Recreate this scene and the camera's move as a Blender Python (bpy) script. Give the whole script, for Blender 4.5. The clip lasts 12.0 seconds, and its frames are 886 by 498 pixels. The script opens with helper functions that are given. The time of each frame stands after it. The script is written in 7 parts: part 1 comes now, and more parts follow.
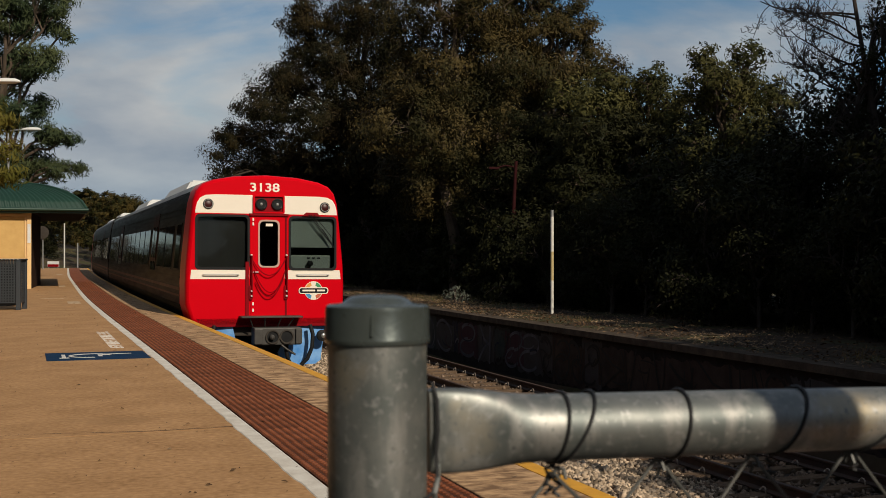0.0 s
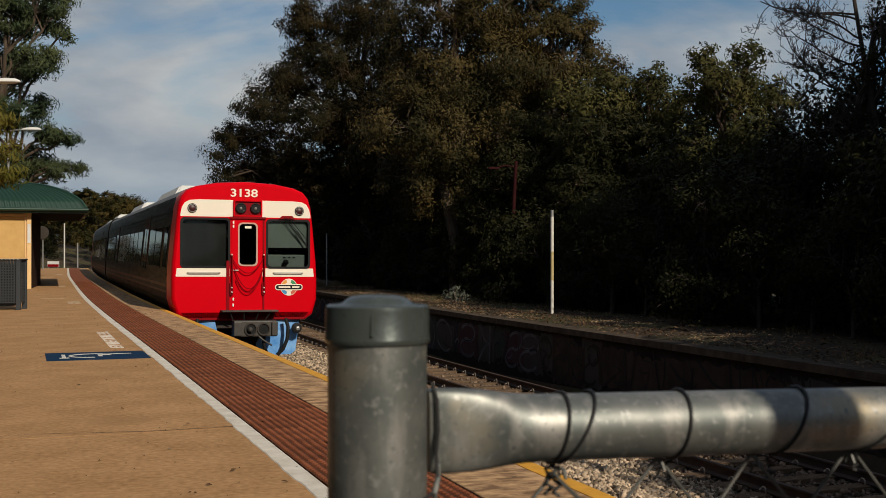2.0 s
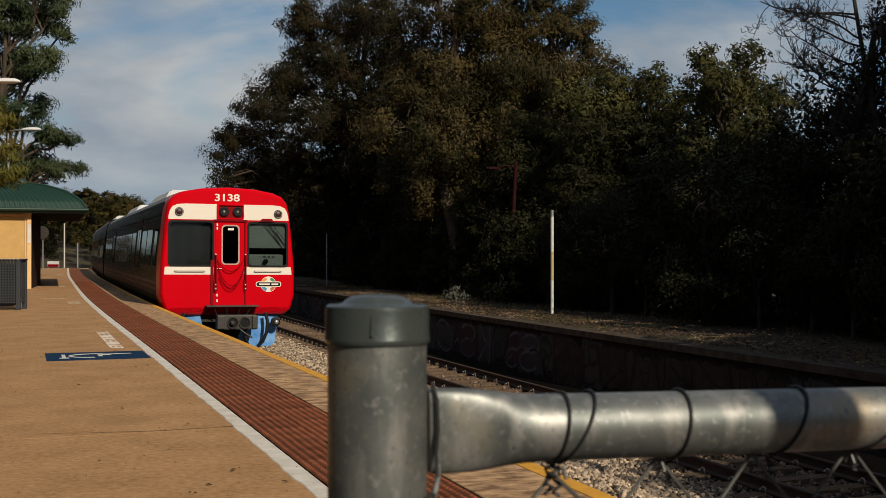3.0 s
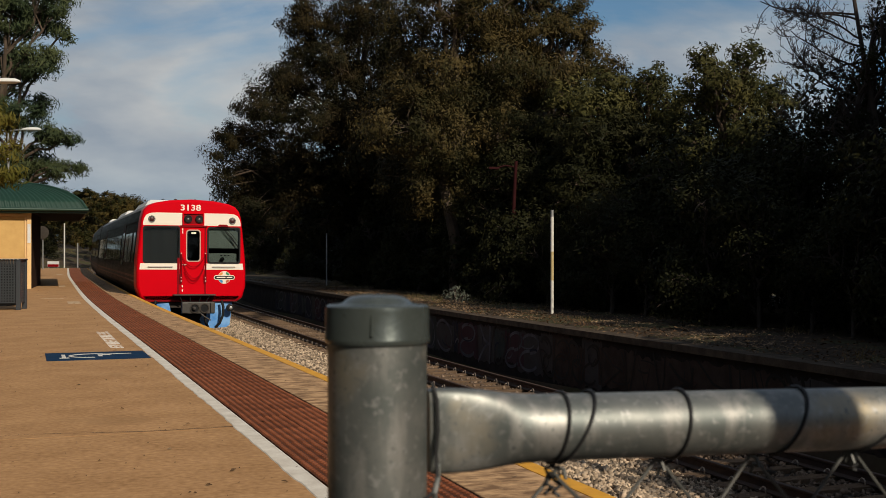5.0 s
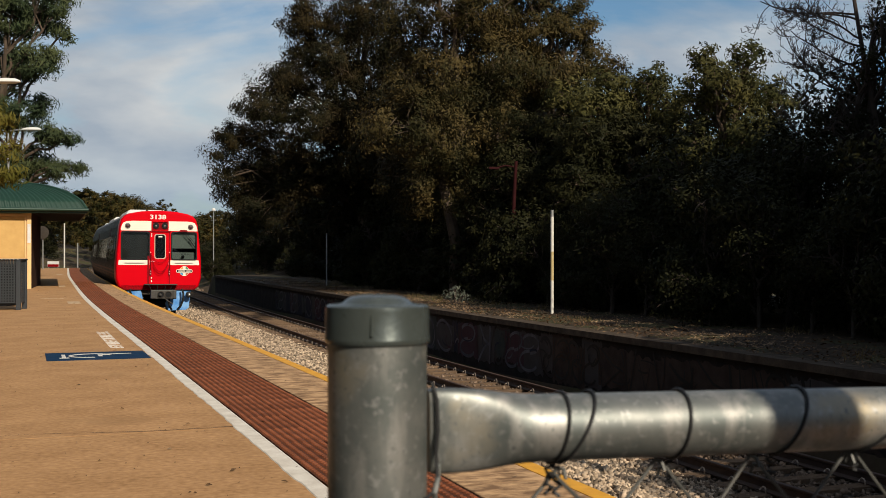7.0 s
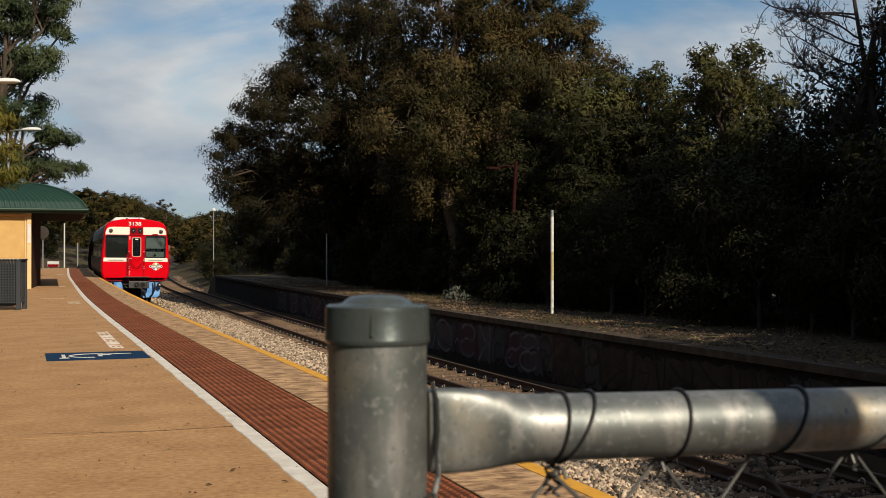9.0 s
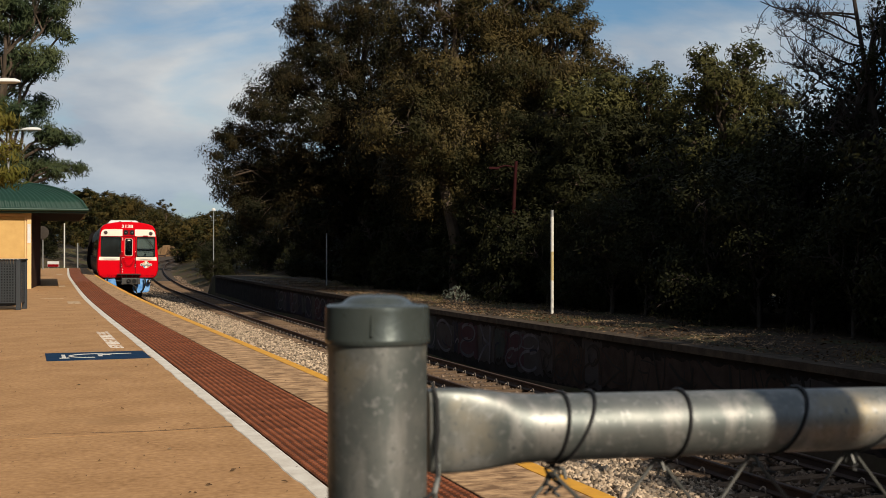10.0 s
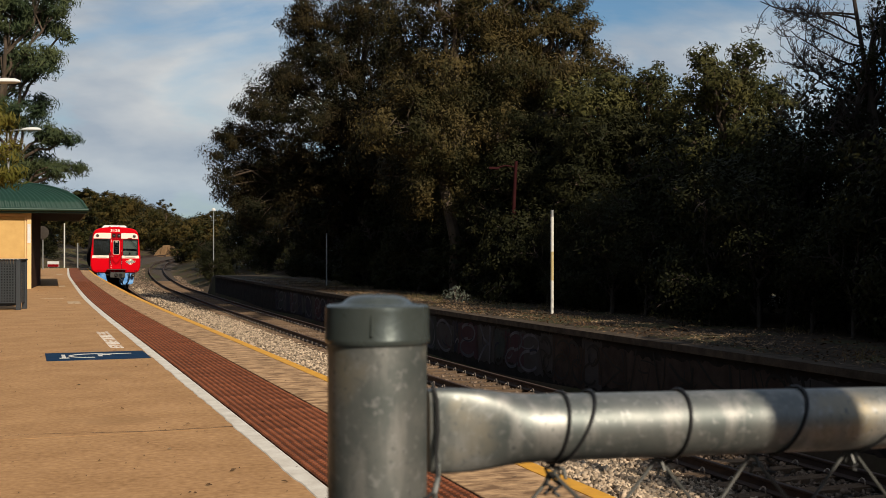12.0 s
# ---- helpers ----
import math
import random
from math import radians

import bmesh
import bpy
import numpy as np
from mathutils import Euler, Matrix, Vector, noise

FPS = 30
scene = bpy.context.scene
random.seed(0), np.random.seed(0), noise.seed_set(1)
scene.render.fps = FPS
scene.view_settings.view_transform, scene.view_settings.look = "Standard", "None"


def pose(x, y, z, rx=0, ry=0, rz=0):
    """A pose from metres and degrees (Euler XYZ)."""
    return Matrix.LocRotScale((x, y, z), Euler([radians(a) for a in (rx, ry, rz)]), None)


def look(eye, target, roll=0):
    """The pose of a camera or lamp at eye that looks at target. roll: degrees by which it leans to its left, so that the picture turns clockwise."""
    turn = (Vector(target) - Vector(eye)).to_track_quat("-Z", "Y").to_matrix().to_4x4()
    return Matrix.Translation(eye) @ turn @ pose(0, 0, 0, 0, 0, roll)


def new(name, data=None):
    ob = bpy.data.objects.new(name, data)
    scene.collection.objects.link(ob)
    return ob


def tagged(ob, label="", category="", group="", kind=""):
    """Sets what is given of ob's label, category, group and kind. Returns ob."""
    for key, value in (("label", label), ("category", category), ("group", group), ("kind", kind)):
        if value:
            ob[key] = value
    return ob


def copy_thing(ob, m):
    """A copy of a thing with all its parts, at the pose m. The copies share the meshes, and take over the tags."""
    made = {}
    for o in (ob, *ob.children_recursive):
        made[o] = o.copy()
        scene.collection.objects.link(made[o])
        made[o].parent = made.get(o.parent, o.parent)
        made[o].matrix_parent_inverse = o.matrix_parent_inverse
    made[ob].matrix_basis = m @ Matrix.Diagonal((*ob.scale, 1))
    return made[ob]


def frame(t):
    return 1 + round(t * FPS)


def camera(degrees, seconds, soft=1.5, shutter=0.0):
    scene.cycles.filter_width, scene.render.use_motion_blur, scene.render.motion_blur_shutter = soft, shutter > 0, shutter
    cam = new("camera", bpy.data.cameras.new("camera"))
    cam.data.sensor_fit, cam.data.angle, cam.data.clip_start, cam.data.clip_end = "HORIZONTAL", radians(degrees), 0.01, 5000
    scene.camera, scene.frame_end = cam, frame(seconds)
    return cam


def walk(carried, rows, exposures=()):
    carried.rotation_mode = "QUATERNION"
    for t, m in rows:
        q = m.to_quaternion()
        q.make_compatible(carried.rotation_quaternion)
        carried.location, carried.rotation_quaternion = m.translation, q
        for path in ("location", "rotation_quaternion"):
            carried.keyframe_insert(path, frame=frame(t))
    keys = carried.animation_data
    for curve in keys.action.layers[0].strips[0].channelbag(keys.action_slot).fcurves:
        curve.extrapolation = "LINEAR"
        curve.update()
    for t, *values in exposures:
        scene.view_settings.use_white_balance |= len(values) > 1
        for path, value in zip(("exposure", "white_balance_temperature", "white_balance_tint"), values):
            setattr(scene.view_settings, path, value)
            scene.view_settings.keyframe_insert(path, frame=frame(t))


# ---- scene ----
from mathutils import geometry

# ---- camera ----
cam = camera(42.71, 12.0, soft=0.5)
EYE = (0.0, 0.0, 1.199)
walk(cam, [(0.0, pose(*EYE, 90.10, 0, 0)), (12.0, pose(*EYE, 90.10, 0, 0))],
     exposures=[(0.0, -0.37), (5.0, -0.31), (5.5, 0.01), (12.0, 0.03)])
cam.data.dof.use_dof = True
cam.data.dof.focus_distance = 26.0
cam.data.dof.aperture_fstop = 23.0

# ---- sky and sun ----
SUN_AZ, SUN_EL = radians(33.0), radians(34.0)     # sun stands behind, to the right
to_sun = Vector((math.sin(SUN_AZ) * math.cos(SUN_EL), -math.cos(SUN_AZ) * math.cos(SUN_EL), math.sin(SUN_EL)))
sun_data = bpy.data.lights.new("sun", "SUN")
sun_data.energy, sun_data.angle, sun_data.color = 5.0, radians(0.5), (1.0, 0.90, 0.74)
sun = new("sun", sun_data)
sun.matrix_world = look(to_sun * 60, (0, 0, 0))

world = bpy.data.worlds.new("sky")
scene.world = world
world.use_nodes = True
wn, wl = world.node_tree.nodes, world.node_tree.links
wn.clear()
w_out, w_bg = wn.new("ShaderNodeOutputWorld"), wn.new("ShaderNodeBackground")
w_sky = wn.new("ShaderNodeTexSky")
w_sky.sky_type, w_sky.sun_disc = "NISHITA", False
w_sky.sun_elevation, w_sky.sun_rotation = SUN_EL, math.pi - SUN_AZ
w_sky.air_density, w_sky.dust_density, w_sky.ozone_density = 1.2, 0.2, 4.0
w_co, w_map = wn.new("ShaderNodeTexCoord"), wn.new("ShaderNodeMapping")
w_map.inputs["Scale"].default_value = (1.0, 1.0, 2.6)
w_map.inputs["Rotation"].default_value = (0.12, 0.30, 0.3)
w_map.inputs["Location"].default_value = (0.35, 0.1, 0.55)
w_noise, w_ramp, w_mix = wn.new("ShaderNodeTexNoise"), wn.new("ShaderNodeValToRGB"), wn.new("ShaderNodeMix")
w_noise.inputs["Scale"].default_value, w_noise.inputs["Detail"].default_value = 4.6, 9.0
w_noise.inputs["Roughness"].default_value, w_noise.inputs["Distortion"].default_value = 0.52, 0.35
w_ramp.color_ramp.elements[0].position, w_ramp.color_ramp.elements[1].position = 0.41, 0.61
w_mix.data_type = "RGBA"
w_soft, w_cloud = wn.new("ShaderNodeTexNoise"), wn.new("ShaderNodeMix")
w_soft.inputs["Scale"].default_value, w_soft.inputs["Detail"].default_value = 7.0, 7.0
w_cloud.data_type = "RGBA"
w_cloud.inputs["A"].default_value, w_cloud.inputs["B"].default_value = (5.8, 6.8, 8.0, 1.0), (9.9, 10.2, 10.3, 1.0)
w_grade = wn.new("ShaderNodeMapRange")
w_grade.inputs["From Min"].default_value, w_grade.inputs["From Max"].default_value = 0.36, 0.64
wl.new(w_co.outputs["Generated"], w_map.inputs["Vector"])
wl.new(w_map.outputs["Vector"], w_noise.inputs["Vector"])
wl.new(w_noise.outputs["Fac"], w_ramp.inputs["Fac"])
wl.new(w_map.outputs["Vector"], w_soft.inputs["Vector"])
wl.new(w_soft.outputs["Fac"], w_grade.inputs["Value"])
wl.new(w_grade.outputs["Result"], w_cloud.inputs["Factor"])
wl.new(w_cloud.outputs["Result"], w_mix.inputs["B"])
wl.new(w_ramp.outputs["Color"], w_mix.inputs["Factor"])
w_deep = wn.new("ShaderNodeHueSaturation")
w_deep.inputs["Saturation"].default_value, w_deep.inputs["Value"].default_value = 1.15, 1.26
wl.new(w_sky.outputs["Color"], w_deep.inputs["Color"])
wl.new(w_deep.outputs["Color"], w_mix.inputs["A"])
w_sep, w_low, w_tint, w_mul = wn.new("ShaderNodeSeparateXYZ"), wn.new("ShaderNodeMapRange"), wn.new("ShaderNodeMix"), wn.new("ShaderNodeMix")
w_low.inputs["From Min"].default_value, w_low.inputs["From Max"].default_value = 0.01, 0.10
w_tint.data_type = w_mul.data_type = "RGBA"
w_tint.inputs["A"].default_value, w_tint.inputs["B"].default_value = (0.60, 0.76, 0.90, 1), (1, 1, 1, 1)
w_mul.blend_type = "MULTIPLY"
w_mul.inputs["Factor"].default_value = 1.0
wl.new(w_co.outputs["Generated"], w_sep.inputs["Vector"])
wl.new(w_sep.outputs["Z"], w_low.inputs["Value"])
wl.new(w_low.outputs["Result"], w_tint.inputs["Factor"])
wl.new(w_mix.outputs["Result"], w_mul.inputs["A"])
wl.new(w_tint.outputs["Result"], w_mul.inputs["B"])
wl.new(w_mul.outputs["Result"], w_bg.inputs["Color"])
w_bg.inputs["Strength"].default_value = 0.060
wl.new(w_bg.outputs["Background"], w_out.inputs["Surface"])


# ---- materials ----
def material(name, base, rough=0.7, metal=0.0, second=None, scale=8.0, broad=1.0, fine=60.0, amount=0.5, bump=0.2, dirt=None,
             dirt_at=0.62, stretch=(1, 1, 1), island=0.0, obrand=0.0, spec=0.5, coat=0.0, turn=0.0):
    """Two-scale procedural surface: broad stains, fine grain, bump; optional dirt patches and per-piece variation."""
    m = bpy.data.materials.new(name)
    m.use_nodes = True
    n, l = m.node_tree.nodes, m.node_tree.links
    b = n["Principled BSDF"]
    b.inputs["Roughness"].default_value, b.inputs["Metallic"].default_value = rough, metal
    b.inputs["Specular IOR Level"].default_value = spec
    b.inputs["Coat Weight"].default_value = coat
    if rough >= 0.8:
        b.inputs["Specular IOR Level"].default_value = 0.12
    second = second or tuple(c * 0.7 for c in base)
    co, mp = n.new("ShaderNodeTexCoord"), n.new("ShaderNodeMapping")
    mp.inputs["Scale"].default_value = stretch
    if turn:
        pre = n.new("ShaderNodeMapping")
        pre.inputs["Rotation"].default_value = (0, 0, -radians(turn))
        l.new(co.outputs["Object"], pre.inputs["Vector"])
        l.new(pre.outputs["Vector"], mp.inputs["Vector"])
    if not turn:
        l.new(co.outputs["Object"], mp.inputs["Vector"])
    big, small = n.new("ShaderNodeTexNoise"), n.new("ShaderNodeTexNoise")
    big.inputs["Scale"].default_value, big.inputs["Detail"].default_value = scale, 6.0
    small.inputs["Scale"].default_value, small.inputs["Detail"].default_value = fine, 4.0
    l.new(mp.outputs["Vector"], big.inputs["Vector"])
    l.new(mp.outputs["Vector"], small.inputs["Vector"])
    r1 = n.new("ShaderNodeMapRange")
    r1.inputs["From Min"].default_value, r1.inputs["From Max"].default_value = 0.33, 0.67
    r1.inputs["To Min"].default_value, r1.inputs["To Max"].default_value = 0.5 - 0.5 * broad, 0.5 + 0.5 * broad
    l.new(big.outputs["Fac"], r1.inputs["Value"])
    add = n.new("ShaderNodeMath")
    add.operation = "MULTIPLY_ADD"
    l.new(small.outputs["Fac"], add.inputs[0])
    add.inputs[1].default_value = 0.9
    l.new(r1.outputs["Result"], add.inputs[2])
    sc = n.new("ShaderNodeMath")
    sc.operation, sc.use_clamp = "MULTIPLY_ADD", True
    l.new(add.outputs["Value"], sc.inputs[0])
    sc.inputs[1].default_value, sc.inputs[2].default_value = amount, 0.5 - 0.95 * amount
    mix = n.new("ShaderNodeMix")
    mix.data_type = "RGBA"
    mix.inputs["A"].default_value, mix.inputs["B"].default_value = (*base, 1), (*second, 1)
    l.new(sc.outputs["Value"], mix.inputs["Factor"])
    col = mix.outputs["Result"]
    if dirt:
        dn, dr, dm = n.new("ShaderNodeTexNoise"), n.new("ShaderNodeMapRange"), n.new("ShaderNodeMix")
        dn.inputs["Scale"].default_value, dn.inputs["Detail"].default_value = scale * 0.37, 9.0
        dr.inputs["From Min"].default_value, dr.inputs["From Max"].default_value = dirt_at - 0.07, dirt_at + 0.06
        dm.data_type = "RGBA"
        dm.inputs["B"].default_value = (*dirt, 1)
        l.new(mp.outputs["Vector"], dn.inputs["Vector"])
        l.new(dn.outputs["Fac"], dr.inputs["Value"])
        l.new(dr.outputs["Result"], dm.inputs["Factor"])
        l.new(col, dm.inputs["A"])
        col = dm.outputs["Result"]
    for amt, kind in ((island, "island"), (obrand, "object")):
        if amt:
            hs, mr = n.new("ShaderNodeHueSaturation"), n.new("ShaderNodeMapRange")
            mr.inputs["To Min"].default_value, mr.inputs["To Max"].default_value = 1 - amt, 1 + amt
            src = n.new("ShaderNodeNewGeometry").outputs["Random Per Island"] if kind == "island" else n.new("ShaderNodeObjectInfo").outputs["Random"]
            l.new(src, mr.inputs["Value"])
            l.new(mr.outputs["Result"], hs.inputs["Value"])
            l.new(col, hs.inputs["Color"])
            col = hs.outputs["Color"]
    l.new(col, b.inputs["Base Color"])
    if bump:
        bp = n.new("ShaderNodeBump")
        bp.inputs["Strength"].default_value, bp.inputs["Distance"].default_value = bump, 0.01
        l.new(add.outputs["Value"], bp.inputs["Height"])
        l.new(bp.outputs["Normal"], b.inputs["Normal"])
        rr = n.new("ShaderNodeMapRange")
        rr.inputs["To Min"].default_value, rr.inputs["To Max"].default_value = max(0.02, rough - 0.1), min(1.0, rough + 0.1)
        l.new(big.outputs["Fac"], rr.inputs["Value"])
        l.new(rr.outputs["Result"], b.inputs["Roughness"])
    return m


def leaf_material(name, base, second, trans=0.15):
    m = bpy.data.materials.new(name)
    m.use_nodes = True
    n, l = m.node_tree.nodes, m.node_tree.links
    b = n["Principled BSDF"]
    b.inputs["Roughness"].default_value, b.inputs["Specular IOR Level"].default_value = 0.55, 0.05
    g, mix = n.new("ShaderNodeNewGeometry"), n.new("ShaderNodeMix")
    co, no, mr = n.new("ShaderNodeTexCoord"), n.new("ShaderNodeTexNoise"), n.new("ShaderNodeMath")
    no.inputs["Scale"].default_value = 0.55
    l.new(co.outputs["Object"], no.inputs["Vector"])
    mr.operation, mr.use_clamp = "MULTIPLY_ADD", True
    l.new(g.outputs["Random Per Island"], mr.inputs[0])
    mr.inputs[1].default_value = 0.6
    sub = n.new("ShaderNodeMapRange")
    sub.inputs["From Min"].default_value, sub.inputs["From Max"].default_value = 0.4, 0.65
    sub.inputs["To Min"].default_value, sub.inputs["To Max"].default_value = -0.3, 0.65
    l.new(no.outputs["Fac"], sub.inputs["Value"])
    l.new(sub.outputs["Result"], mr.inputs[2])
    mix.data_type = "RGBA"
    mix.inputs["A"].default_value, mix.inputs["B"].default_value = (*base, 1), (*second, 1)
    l.new(mr.outputs["Value"], mix.inputs["Factor"])
    l.new(mix.outputs["Result"], b.inputs["Base Color"])
    tr, ms = n.new("ShaderNodeBsdfTranslucent"), n.new("ShaderNodeMixShader")
    l.new(mix.outputs["Result"], tr.inputs["Color"])
    ms.inputs["Fac"].default_value = trans
    l.new(b.outputs["BSDF"], ms.inputs[1])
    l.new(tr.outputs["BSDF"], ms.inputs[2])
    l.new(ms.outputs["Shader"], n["Material Output"].inputs["Surface"])
    return m


def glass_material(name, tint=(0.75, 0.82, 0.8), gloss=0.12):
    m = bpy.data.materials.new(name)
    m.use_nodes = True
    n, l = m.node_tree.nodes, m.node_tree.links
    n.remove(n["Principled BSDF"])
    t, g, ms, fr = n.new("ShaderNodeBsdfTransparent"), n.new("ShaderNodeBsdfGlossy"), n.new("ShaderNodeMixShader"), n.new("ShaderNodeFresnel")
    t.inputs["Color"].default_value = (*tint, 1)
    g.inputs["Roughness"].default_value = 0.03
    ad = n.new("ShaderNodeMath")
    ad.operation, ad.use_clamp = "ADD", True
    ad.inputs[1].default_value = gloss
    fr.inputs["IOR"].default_value = 1.33
    l.new(fr.outputs["Fac"], ad.inputs[0])
    l.new(ad.outputs["Value"], ms.inputs["Fac"])
    l.new(t.outputs["BSDF"], ms.inputs[1])
    l.new(g.outputs["BSDF"], ms.inputs[2])
    l.new(ms.outputs["Shader"], n["Material Output"].inputs["Surface"])
    return m


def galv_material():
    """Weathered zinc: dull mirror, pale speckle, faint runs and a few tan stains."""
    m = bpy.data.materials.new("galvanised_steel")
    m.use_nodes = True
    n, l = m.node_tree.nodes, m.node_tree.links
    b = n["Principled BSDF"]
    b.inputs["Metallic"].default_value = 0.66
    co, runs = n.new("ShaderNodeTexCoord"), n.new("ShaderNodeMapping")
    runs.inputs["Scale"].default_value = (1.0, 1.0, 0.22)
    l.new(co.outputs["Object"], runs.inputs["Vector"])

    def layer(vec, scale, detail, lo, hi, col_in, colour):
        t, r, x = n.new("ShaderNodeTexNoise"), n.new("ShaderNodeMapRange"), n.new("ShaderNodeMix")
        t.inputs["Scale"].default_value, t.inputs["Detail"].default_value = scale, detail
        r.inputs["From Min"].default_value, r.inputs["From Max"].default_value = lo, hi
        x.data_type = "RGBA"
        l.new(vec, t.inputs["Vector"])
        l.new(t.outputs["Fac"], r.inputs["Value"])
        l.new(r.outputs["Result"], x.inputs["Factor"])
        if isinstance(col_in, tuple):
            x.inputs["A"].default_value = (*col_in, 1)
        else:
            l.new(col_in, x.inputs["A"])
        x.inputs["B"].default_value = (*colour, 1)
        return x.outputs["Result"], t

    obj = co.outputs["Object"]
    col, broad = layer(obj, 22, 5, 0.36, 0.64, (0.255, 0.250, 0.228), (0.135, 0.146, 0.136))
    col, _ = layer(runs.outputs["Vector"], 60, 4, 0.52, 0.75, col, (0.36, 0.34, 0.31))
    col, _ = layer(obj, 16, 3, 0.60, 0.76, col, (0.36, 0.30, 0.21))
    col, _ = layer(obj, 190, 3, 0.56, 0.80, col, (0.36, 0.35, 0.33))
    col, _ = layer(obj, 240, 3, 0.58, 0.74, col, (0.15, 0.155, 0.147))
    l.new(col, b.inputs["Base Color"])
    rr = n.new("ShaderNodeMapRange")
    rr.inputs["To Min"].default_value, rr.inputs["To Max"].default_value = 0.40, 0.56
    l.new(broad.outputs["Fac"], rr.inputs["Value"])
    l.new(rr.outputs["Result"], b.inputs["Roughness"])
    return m


